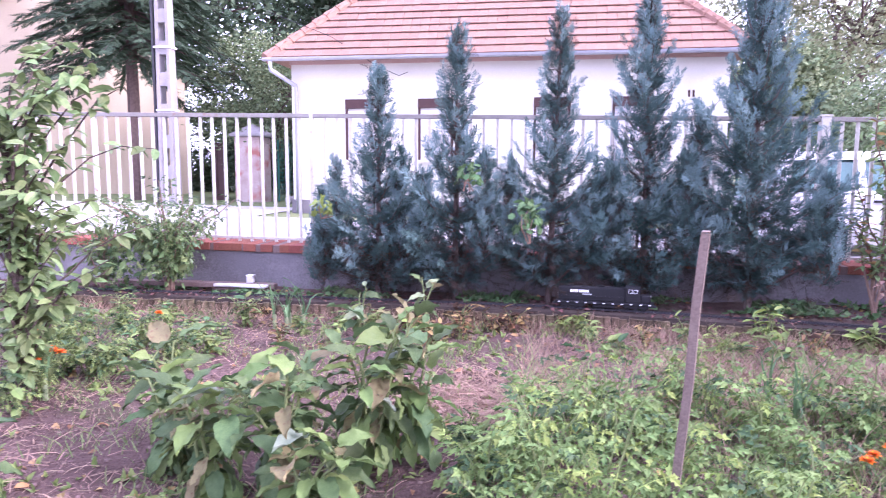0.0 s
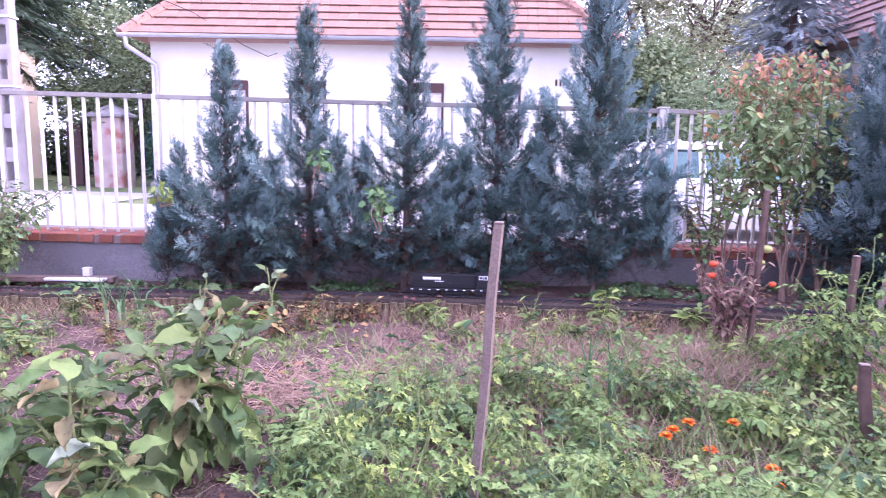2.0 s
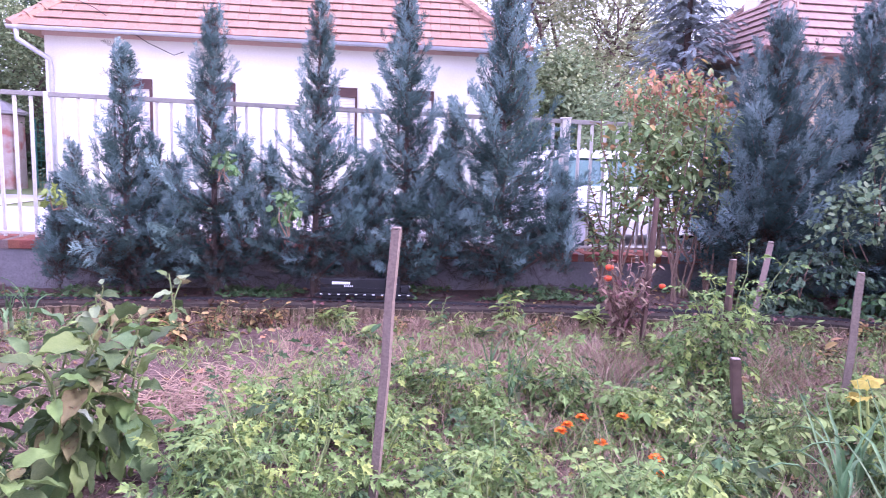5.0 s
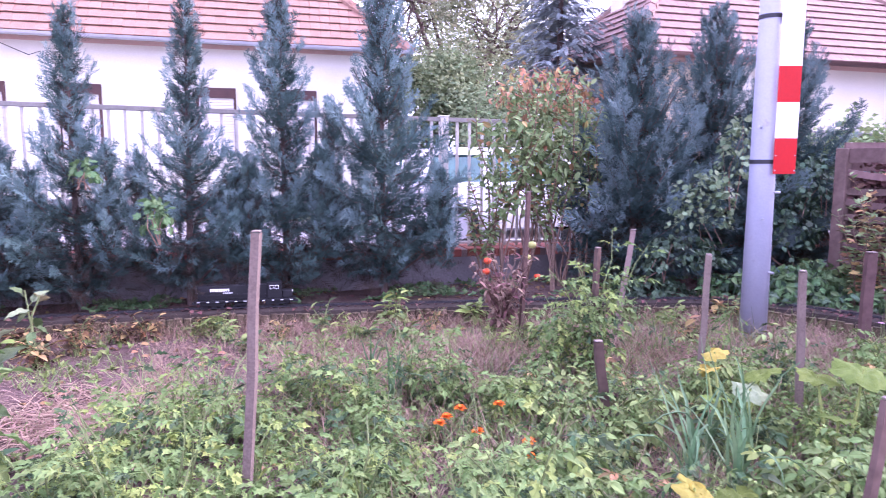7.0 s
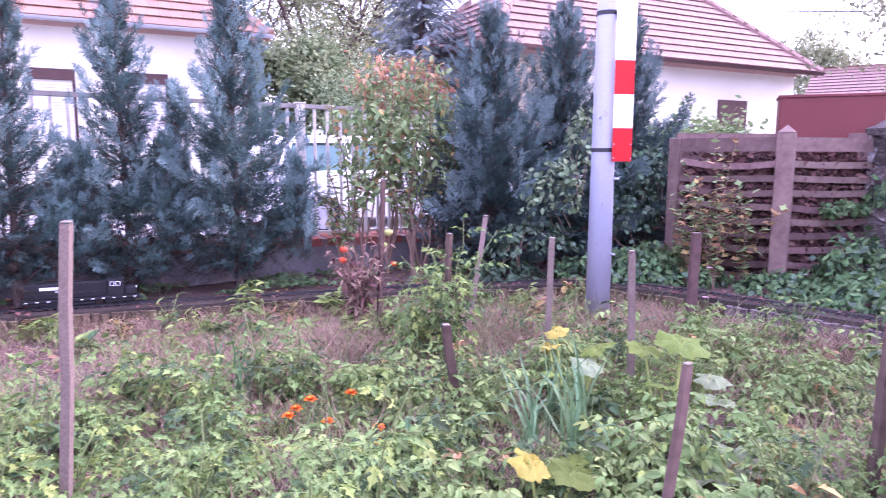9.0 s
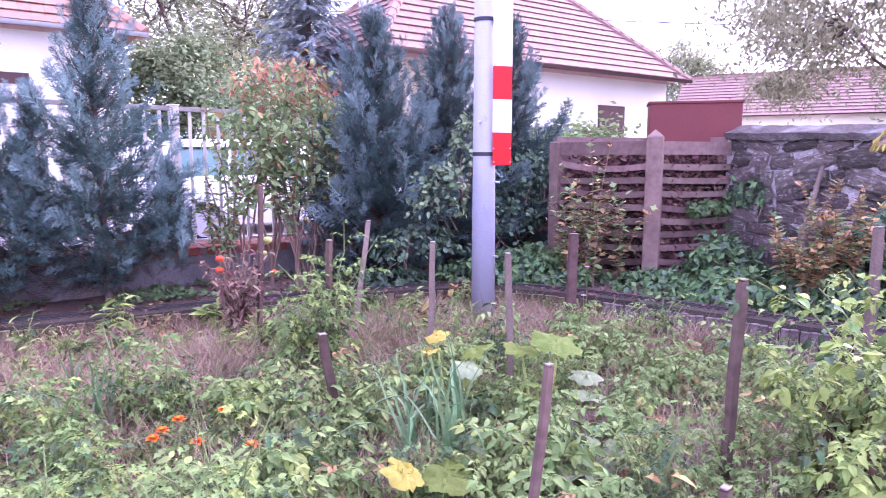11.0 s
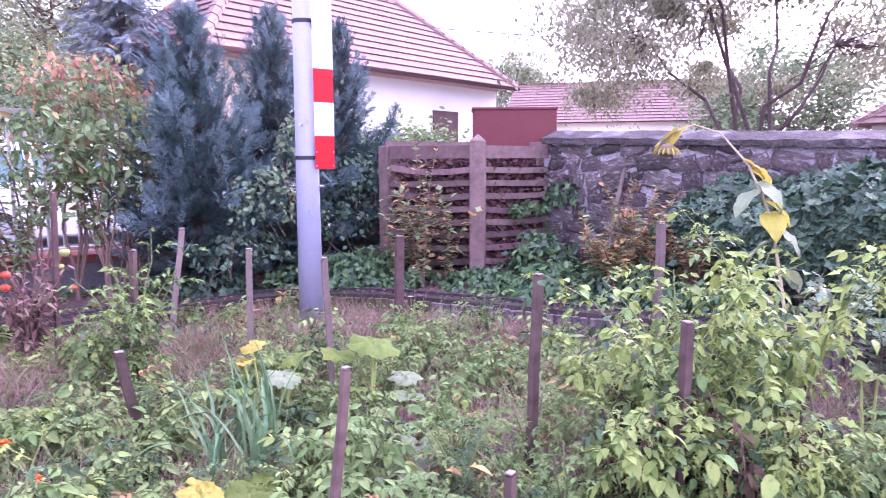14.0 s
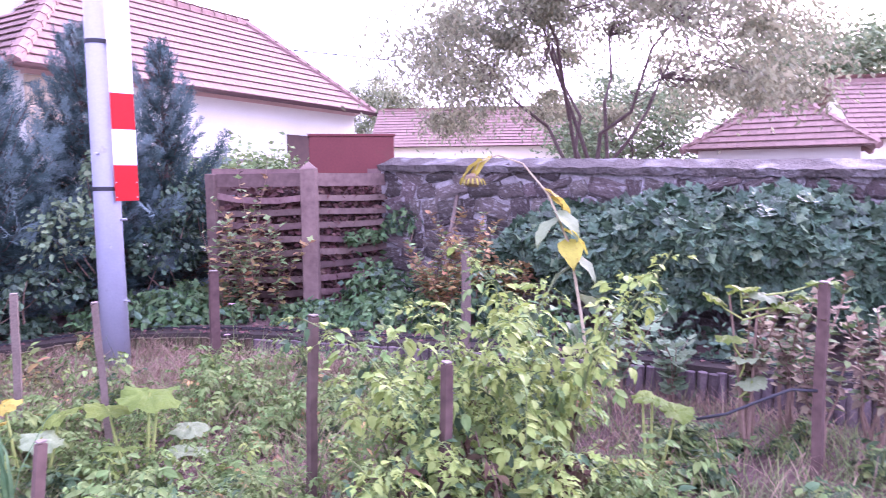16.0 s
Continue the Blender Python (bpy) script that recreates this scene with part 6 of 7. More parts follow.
# leeks
def leek(at, seed, n, h):
    rng = np.random.default_rng(seed)
    ob = thing("leek", "blue-green leek with long strap leaves", "vegetable", (*at, ground_z(*at) - 0.01), "leeks")
    part("shank", Geo().tube([(0, 0, 0), (0, 0, 0.16)], [0.018, 0.016], 8), M_SQUASHPALE, ob, "pale shank")
    for k in range(n):
        a = rng.uniform(0, 2 * math.pi)
        pts = arc((0, 0, 0.1), a, h * rng.uniform(0.7, 1.1), rng.uniform(0.1, 0.75), 8, rng.choice([0.1, 0.6, 1.9], p=[0.5, 0.3, 0.2]), rng)
        side = Vector((-math.sin(a), math.cos(a), 0))
        v, f = [], []
        for i, p in enumerate(pts):
            w = 0.010 * (1 - (i / 8) ** 2.2) + 0.001
            v += [p - side * w, p + Vector((0, 0, -0.006)), p + side * w]
        for i in range(8):
            b = i * 3
            f += [(b, b + 1, b + 4, b + 3), (b + 1, b + 2, b + 5, b + 4)]
        part("leaf", Geo().add(v, f), M_LEEK, ob, smooth=True)


for i, (x, y) in enumerate(((2.72, 3.0), (2.86, 3.1), (2.95, 2.92), (2.8, 2.8), (2.58, 2.86), (2.68, 2.7))):
    leek((x, y), 400 + i, 6, 0.58)
for i, (x, y) in enumerate(((1.5, 4.15), (1.58, 4.3), (1.42, 4.35), (-2.05, 5.9), (-1.95, 6.05), (-2.2, 6.0), (-2.1, 6.1), (-3.0, 4.2))):
    leek((x, y), 420 + i, 5, 0.4)

# squash: umbrella leaves on thick pale stalks
SQ = [broad_leaf(5, 0.14, 3), broad_leaf(5, 0.1, 4), broad_leaf(5, 0.17, 6)]
M_STALK = material("pale squash stalk", (0.33, 0.38, 0.11), (0.25, 0.31, 0.09), 0.6, 8, 40, 0.1)
SQUASHMATS = {"g": M_SQUASH, "y": M_YELLOWLEAF, "p": M_SQUASHPALE}


def squash(base, leaves, label, seed, foot=-0.12, vine=0.0):
    """leaves: (x, y, z, length, kind): where each blade hangs."""
    rng = np.random.default_rng(seed)
    ob = thing("squash_plant", label, "squash plant", (*base, foot), "squash plants")
    o = Vector((*base, foot))
    if vine:
        for e in (-0.03, 0.12):
            part("vine_stem", Geo().tube([(0, 0, 0), (0.02, e * 0.5, vine * 0.5), (0.0, e, vine)], [0.011, 0.009, 0.006], 7), M_DRYSTEM, ob, "brown woody stem")
    for k, (x, y, z, size, kind) in enumerate(leaves):
        c = Vector((x, y, z)) - o
        start = Vector((0, 0.05, c.z - 0.12)) if vine else Vector((c.x * 0.35, c.y * 0.35, 0))
        mid = start.lerp(c, 0.6) - Vector((0, 0, 0.02))
        part("stalk", Geo().tube([start, mid, c], [0.006, 0.005, 0.004] if vine else [0.010, 0.008, 0.005], 7, False), M_STALK, ob)
        a = rng.uniform(-2.6, -0.5)
        size *= 0.8
        d = np.array([[math.cos(a), math.sin(a), rng.uniform(-0.3, 0.2)]])
        rot = axes(d, np.array([[rng.normal(0, 0.2), rng.normal(-0.05, 0.2), 1.0]]))[0]
        lo = part("leaf", mesh_of("leaf", *SQ[k % 3], SQUASHMATS[kind], True), None, ob, {"g": "", "y": "yellowing leaf", "p": "pale mildewed leaf"}[kind])
        lo.matrix_basis = Matrix.LocRotScale(c - Vector(d[0]) * size * 0.36, Matrix(rot.tolist()).to_quaternion(), (size, size, size))
        if kind == "y":
            q = c + Vector((rng.normal(0, 0.03), rng.normal(0, 0.03), -0.06))
            part("flower", Geo().tube([q, q + Vector((0, -0.01, 0.03)), q + Vector((0, -0.02, 0.06))], [0.008, 0.016, 0.034], 8, False), M_YELLOWLEAF, ob, "wilting yellow flower")


SQTEXT = "squash plant with broad lobed yellow-green leaves"
squash((3.62, 3.02), ((3.67, 2.97, 0.42, 0.34, "g"), (3.52, 3.1, 0.36, 0.26, "g"), (3.8, 3.08, 0.37, 0.24, "g"), (3.88, 2.95, 0.18, 0.26, "p"), (3.75, 2.8, 0.12, 0.24, "p"), (3.45, 2.9, 0.22, 0.22, "g")), SQTEXT, 441)
squash((3.3, 3.45), ((3.26, 3.57, 0.38, 0.17, "y"), (3.16, 3.5, 0.31, 0.16, "y"), (3.44, 3.4, 0.3, 0.26, "g"), (3.3, 3.32, 0.24, 0.22, "p"), (3.1, 3.35, 0.2, 0.2, "g")), SQTEXT, 442)
squash((3.3, 2.5), ((3.4, 2.57, 0.03, 0.36, "p"), (3.2, 2.33, 0.02, 0.34, "p"), (3.5, 2.4, 0.0, 0.28, "p"), (3.3, 2.72, 0.08, 0.16, "p")), "squash plant with large pale mildewed leaves", 443)
squash((2.45, 2.5), ((2.34, 2.52, 0.2, 0.23, "y"), (2.5, 2.45, 0.14, 0.24, "g"), (2.62, 2.58, 0.1, 0.2, "g")), SQTEXT, 444)
squash((5.62, 0.32), ((5.6, 0.52, 0.82, 0.2, "g"), (5.6, 0.38, 0.88, 0.24, "g"), (5.6, 0.25, 0.85, 0.22, "p"), (5.62, 0.15, 0.81, 0.22, "g"), (5.55, 0.06, 0.86, 0.18, "g"), (5.6, -0.02, 0.94, 0.2, "g"), (5.58, 0.42, 0.6, 0.2, "g"), (5.58, 0.34, 0.48, 0.26, "p"), (5.56, 0.3, 0.36, 0.2, "p")), "climbing squash with bright lobed leaves", 445, vine=0.95)
squash((5.1, 0.75), ((5.0, 0.72, 0.36, 0.2, "g"), (5.1, 0.62, 0.28, 0.22, "g"), (5.2, 0.82, 0.3, 0.18, "g")), "young squash with bright yellow-green leaves", 446)


# marigolds
def marigold(at, seed, blooms, h, label="low bushy marigold with orange flowers"):
    rng = np.random.default_rng(seed)
    ob = herb("marigold", label, "flower", at, seed, h, [(M_WEED, 0.6), (M_WEEDDARK, 0.4)], 6, 0.6, 9, 0.1, [COMPOUND[2]], group="marigolds")
    petal = oval_leaf(0.6, 0.05, 0.1)
    for k in range(blooms):
        a, r = rng.uniform(0, 6.28), rng.uniform(0.02, 0.16)
        c = np.array([r * math.cos(a), r * math.sin(a), h * rng.uniform(0.8, 1.1)])
        n = 34
        b = np.arange(n) * 2.4
        e = np.linspace(0.05, 1.6, n)
        v, f = strew(petal, np.tile(c, (n, 1)), axes(np.stack([np.cos(b), np.sin(b), e], -1), np.tile([0, 0, 1.0], (n, 1))), np.linspace(0.042, 0.026, n))
        part("bloom", mesh_of("bloom", v, f, M_ORANGE), M_ORANGE, ob, "orange pompon flower")
        part("stem", Geo().tube([(0, 0, 0), c * 0.6 + np.array([0, 0, 0.02]), c], 0.003, 4, False), M_STEM, ob)


for i, (x, y, b) in enumerate(((1.93, 3.86, 2), (1.8, 3.7, 2), (2.0, 3.5, 1), (1.68, 3.85, 1), (1.7, 3.4, 0), (1.95, 3.25, 1))):
    marigold((x, y), 460 + i, b, 0.19)
for i, (x, y, b) in enumerate(((-3.5, 4.7, 5), (-3.2, 4.45, 5), (-3.05, 4.25, 4), (-3.75, 4.5, 3), (-2.85, 5.3, 1))):
    marigold((x, y), 470 + i, b, 0.3)


# sunflower, bent over and fading
def sunflower():
    ob = thing("sunflower", "withered sunflower bent over, with yellow drooping leaves", "flower", (5.78, 1.3, ground_z(5.78, 1.3)))
    o = Vector(ob.matrix_basis.translation)
    pts = [Vector(p) - o for p in ((5.78, 1.3, -0.1), (5.8, 1.36, 0.5), (5.86, 1.48, 1.05), (5.92, 1.66, 1.4), (5.93, 1.86, 1.62), (5.86, 2.02, 1.68), (5.76, 2.12, 1.63), (5.71, 2.14, 1.52))]
    part("stem", Geo().tube(pts, [0.012, 0.011, 0.010, 0.008, 0.0065, 0.006, 0.006, 0.006], 8), M_DRYSTALK, ob)
    c = pts[-1]
    g = Geo().tube([c + Vector((0, 0, 0.03)), c + Vector((-0.005, 0, 0.0)), c + Vector((-0.02, 0.0, -0.05))], [0.02, 0.06, 0.05], 14)
    part("head", g, M_SEED, ob, "brown seed head facing down")
    petal = mesh_of("petal", *SLIMLEAF, M_YELLOWLEAF)
    for k in range(16):
        a = k * 0.4
        lo = new("petal", petal)
        lo.parent = ob
        rot = axes(np.array([[math.cos(a), math.sin(a), -0.9]]), np.array([[math.cos(a), math.sin(a), 1.0]]))[0]
        lo.matrix_basis = Matrix.LocRotScale(c + Vector((math.cos(a) * 0.06, math.sin(a) * 0.06, 0)), Matrix(rot.tolist()).to_quaternion(), (0.05, 0.06, 0.06))
    leaf = mesh_of("leaf", *long_leaf(0.7, 0.08, 0.5), M_YELLOWLEAF, True)
    green = mesh_of("leaf", *long_leaf(0.75, 0.08, 0.5), M_SQUASHPALE, True)
    for t, a, s, m in ((0.83, 2.2, 0.22, leaf), (0.76, 2.7, 0.24, leaf), (0.42, -0.9, 0.2, leaf), (0.36, 2.6, 0.26, green), (0.38, -1.9, 0.26, green), (0.33, -1.2, 0.22, leaf), (0.3, -2.6, 0.24, leaf), (0.25, 2.0, 0.22, green), (0.45, -1.5, 0.18, leaf), (0.27, -1.7, 0.24, green), (0.2, -0.6, 0.22, green)):
        lo = new("leaf", m)
        lo.parent = ob
        rot = axes(np.array([[math.cos(a), math.sin(a), -0.5]]), np.array([[0.1, 0.1, 1.0]]))[0]
        lo.matrix_basis = Matrix.LocRotScale(Vector(on_path(pts, t)), Matrix(rot.tolist()).to_quaternion(), (s, s, s))


sunflower()

# dry seed heads and canes beside the last stake
HEADS = [(M_SEED, 0.66), (M_SHRUB, 0.34)]
for i, (x, y, h) in enumerate(((5.75, 0.35, 0.95), (5.7, -0.05, 1.0), (5.95, -0.3, 1.1), (6.1, 0.15, 1.0))):
    herb("seeding_perennial", "dry perennial with brown clustered seed heads", "plant", (x, y), 500 + i, h, HEADS, 6, 0.3, 40, 0.075, [OVAL, IVY], start=0.4, stem_mat=M_DRYSTEM, stem_r=0.009)
herb("currant_bush", "bush with pale lobed leaves beside the log edging", "shrub", (6.2, 0.85), 507, 0.7, [(M_VINELIGHT, 1)], 7, 0.6, 14, 0.1, [LOBED], start=0.3, stem_mat=M_DRYSTEM)
herb("currant_bush", "bush with pale lobed leaves beside the log edging", "shrub", (6.05, 1.2), 508, 0.8, [(M_VINELIGHT, 1)], 6, 0.55, 12, 0.1, [LOBED], start=0.35, stem_mat=M_DRYSTEM)
hose = thing("garden_hose", "thin dark hose bent across the bed", "hose", (5.3, 0.2, 0.1))
part("tube", Geo().tube([(0, 0.35, 0.08), (0.05, 0.2, 0.12), (0.1, 0.05, 0.2), (0.16, -0.1, 0.27), (0.2, -0.22, 0.27)], 0.0085, 8), M_BAND, hose, smooth=True)


# ---- climbing and covering growth ----
def leaf_bank(name, label, category, seed, points, normals, size, mats, templates, jitter=0.35, ob=None):
    rng = np.random.default_rng(seed)
    n = len(points)
    d = normals * 0.35 + rng.normal(0, jitter * 1.2, (n, 3)) + np.array([0, 0, -0.7])
    up = normals + rng.normal(0, jitter, (n, 3)) + np.array([0, 0, 0.35])
    rot = axes(d, up)
    s = size * rng.uniform(0.6, 1.25, n)
    ob = ob or thing(name, label, category)
    points = points - np.array(ob.matrix_basis.translation)
    share = np.array([m[1] for m in mats], float)
    pick, q = rng.choice(len(mats), n, p=share / share.sum()), rng.integers(0, len(templates), n)
    for i, (m, _) in enumerate(mats):
        got = [strew(templates[k], points[(pick == i) & (q == k)], rot[(pick == i) & (q == k)], s[(pick == i) & (q == k)]) for k in range(len(templates)) if ((pick == i) & (q == k)).any()]
        if got:
            v, f = merge(*got)
            part("foliage", mesh_of("foliage", v, f, m), m, ob)
    return ob


def ivy_bank():
    """Creeper that hangs over the stone wall in a deep overhanging mass, hollow below."""
    rng = np.random.default_rng(600)
    n = 13000
    y = rng.uniform(-2.6, 3.0, n)
    u = rng.random(n)
    top = 1.36 + 0.07 * np.sin(y * 2.1) + 0.05 * np.sin(y * 5.3 + 1) - 0.35 * np.clip((y - 2.2) / 0.8, 0, 1)
    foot = 0.42 + 0.12 * np.sin(y * 3.1 + 0.5) + 0.06 * np.sin(y * 8.3)
    z = foot + (top - foot) * u ** 0.7
    w = np.clip((z - foot) / (top - foot), 0, 1)
    bulge = 0.66 * np.sin(np.pi * (0.22 + 0.76 * w)) ** 0.7
    lump = np.array([0.27 * noise.noise((float(a) * 2.2, float(b) * 2.6, 0.3)) + 0.08 * noise.noise((float(a) * 6, float(b) * 6, 5)) for a, b in zip(y, z)])
    x = 8.08 - bulge * (0.8 + 0.2 * np.sin(y * 1.3)) - lump - rng.uniform(0, 0.1, n) + 0.12 * (z > top - 0.1)
    nz = np.clip((w - 0.5) * 1.8, -0.2, 1.3)
    nor = unit(np.stack([-np.ones(n), 0.25 * rng.normal(size=n), nz], -1))
    leaf_bank("creeper", "dense dark green creeper hanging over the stone wall", "climbing plant", 601, np.stack([x, y, z], -1), nor, 0.125, [(M_VINE, 0.93), (M_VINELIGHT, 0.07)], [IVY, LOBED], 0.38)


ivy_bank()


def mound(name, label, category, seed, centre, radii, n, size, mats, templates, jitter=0.5, ob=None, stems=True):
    rng = np.random.default_rng(seed)
    q = rand_dirs(rng, n, -0.3 if stems else -0.9, 1.0)
    k = 0.75 + (0.35 if stems else 0.75) * np.array([noise.noise(Vector(p * 2.3 + seed)) for p in q])
    pts = np.array(centre) + q * np.array(radii) * (k * rng.uniform(0.6, 1.05, n) ** 0.5)[:, None]
    ob = leaf_bank(name, label, category, seed, pts, q, size, mats, templates, jitter, ob)
    o = np.array(ob.matrix_basis.translation)
    for i in range(4 if stems else 0):
        e = pts[rng.integers(0, n)] - o
        b = np.array(centre) - o + np.array([rng.normal(0, 0.3) * radii[0], rng.normal(0, 0.3) * radii[1], -radii[2] * 0.6])
        part("stem", Geo().tube([b, (b + e) / 2 + rng.normal(0, 0.03, 3), e], [0.006, 0.005, 0.002], 5, False), M_DRYSTEM, ob)
    return ob


mound("ground_cover", "low bright green leafy ground cover", "plant", 610, (7.2, 3.9, 0.1), (0.85, 0.8, 0.32), 1500, 0.09, [(M_COVER, 0.8), (M_VINE, 0.2)], [IVY, OVAL])
mound("ground_cover", "low bright green leafy ground cover", "plant", 611, (7.6, 4.35, 0.1), (0.6, 0.5, 0.7), 900, 0.09, [(M_COVER, 0.8), (M_VINE, 0.2)], [IVY, OVAL])
mound("ground_cover", "dark leafy undergrowth at the foot of the wall", "plant", 612, (7.4, 3.1, 0.15), (0.7, 0.6, 0.6), 1300, 0.1, [(M_COVER, 0.4), (M_VINE, 0.6)], [IVY, OVAL])
for i, (x, y, h) in enumerate(((7.1, 3.35, 1.1), (7.2, 2.95, 1.15), (7.4, 2.6, 1.0), (6.95, 3.1, 0.8))):
    herb("autumn_shrub", "shrub with brown and orange autumn leaves before the stone wall", "shrub", (x, y), 560 + i, h, [(M_AUTUMN, 0.7), (M_SHRUBLIGHT, 0.3)], 8, 0.55, 42, 0.09, [OVAL, IVY], start=0.4, stem_mat=M_DRYSTEM, stem_r=0.008)
mound("ground_cover", "green undergrowth beside the slatted bin", "plant", 614, (6.15, 5.75, 0.15), (0.65, 0.55, 0.4), 1100, 0.09, [(M_COVER, 0.8), (M_SHRUB, 0.2)], [IVY, OVAL])
mound("climber", "climbing leaves on the slats of the bin", "climbing plant", 615, (7.85, 4.7, 0.85), (0.45, 0.12, 0.12), 180, 0.08, [(M_COVER, 1)], [IVY])
mound("climber", "dark climber in the corner of bin and wall", "climbing plant", 616, (8.3, 4.45, 1.0), (0.2, 0.35, 0.35), 300, 0.1, [(M_COVER, 0.6), (M_VINE, 0.4)], [IVY])
# yellowing climber before the bin
for i, (x, y, h) in enumerate(((6.5, 5.2, 1.5), (6.35, 5.05, 1.15), (6.75, 5.0, 1.0), (6.2, 5.3, 1.0), (6.6, 5.45, 1.3))):
    herb("yellowing_climber", "straggly climber with yellow and brown leaves", "climbing plant", (x, y), 620 + i, h, [(M_AUTUMN, 0.4), (M_WITHER, 0.12), (M_SHRUBLIGHT, 0.48)], 5, 0.35, 30, 0.1, [OVAL, IVY], stem_mat=M_DRYSTEM, start=0.15)
for i, (c, r, n, m) in enumerate((((5.6, 5.95, 0.1), (0.8, 0.4, 0.4), 1000, M_COVER), ((6.3, 5.4, 0.1), (0.6, 0.5, 0.28), 700, M_COVER), ((6.75, 4.6, 0.1), (0.5, 0.6, 0.25), 700, M_COVER), ((4.6, 6.2, 0.08), (0.7, 0.3, 0.3), 600, M_VINE), ((6.95, 2.1, 0.1), (0.4, 0.9, 0.35), 700, M_COVER), ((7.0, 0.6, 0.1), (0.4, 0.9, 0.35), 600, M_VINE))):
    mound("ground_cover", "low green undergrowth behind the log edging", "plant", 680 + i, c, r, n, 0.085, [(m, 0.75), (M_VINE, 0.25)], [IVY, OVAL])
# leaves that climb through the cypresses
for i, (c, r, n, m) in enumerate((((5.15, 6.15, 0.95), (0.5, 0.2, 0.6), 420, M_VINELIGHT), ((5.55, 6.2, 1.4), (0.25, 0.2, 0.7), 260, M_VINELIGHT), ((6.3, 6.25, 0.7), (0.6, 0.25, 0.6), 600, M_VINE), ((4.9, 6.1, 0.5), (0.7, 0.25, 0.35), 500, M_VINE), ((6.6, 6.3, 1.2), (0.4, 0.25, 0.5), 420, M_VINE),
                                  ((0.0, 6.5, 0.95), (0.16, 0.12, 0.3), 150, M_COVER), ((-0.55, 6.65, 1.35), (0.14, 0.1, 0.2), 70, M_COVER), ((-1.95, 6.6, 1.05), (0.12, 0.1, 0.16), 50, M_TOMLIGHT))):
    mound("climber", "light leaves of a climber growing through a cypress", "climbing plant", 630 + i, c, r, int(n * 0.7), 0.07, [(m, 1)], [LOBED, OVAL])


# ---- shrubs by the fence and the near fruit tree ----
herb("rose_bush", "leafy green rose bush before the brick-capped wall", "shrub", (-3.75, 6.95), 650, 1.25, [(M_SHRUB, 0.7), (M_WEEDDARK, 0.2), (M_VINELIGHT, 0.1)], 22, 0.8, 34, 0.18, [COMPOUND[1], COMPOUND[0]], start=0.25, stem_mat=M_DRYSTEM, stem_r=0.01)
rose = herb("rose_bush", "leafy green rose bush before the brick-capped wall", "shrub", (-4.5, 6.9), 651, 1.0, [(M_SHRUB, 1)], 9, 0.55, 30, 0.14, [COMPOUND[1], COMPOUND[0]], start=0.25, stem_mat=M_DRYSTEM, stem_r=0.01)
for i, (x, y, h) in enumerate(((3.3, 7.0, 2.0), (3.65, 7.1, 2.35), (4.0, 7.0, 2.45), (3.1, 6.9, 1.3), (4.25, 6.95, 2.1), (3.85, 6.85, 1.9))):
    red = herb("red_tipped_shrub", "tall shrub with green leaves and red tips", "shrub", (x, y), 660 + i, h * 0.95, [(M_SHRUBLIGHT, 0.85), (M_AUTUMN, 0.15)], 5, 0.42, 46, 0.1, [OVAL], start=0.45, stem_mat=M_DRYSTEM, stem_r=0.012, tilt=(-0.6, 0.4))
for i, (c, r, n) in enumerate((((3.45, 6.95, 1.6), (0.5, 0.4, 0.6), 560), ((3.95, 6.95, 1.7), (0.65, 0.4, 0.7), 820), ((3.3, 6.8, 1.2), (0.4, 0.3, 0.4), 110), ((4.1, 6.85, 1.25), (0.5, 0.3, 0.45), 160))):
    mound("", "", "", 670 + i, c, r, n, 0.095, [(M_SHRUBLIGHT, 0.75), (M_SHRUB, 0.2), (M_AUTUMN, 0.05)], [OVAL, SLIMLEAF], 0.6, red, False)
mound("", "", "", 668, (3.8, 7.0, 2.2), (0.7, 0.4, 0.34), 700, 0.075, [(M_REDLEAF, 0.5), (M_AUTUMN, 0.2), (M_SHRUBLIGHT, 0.3)], [SLIMLEAF, OVAL], 0.6, red, False)


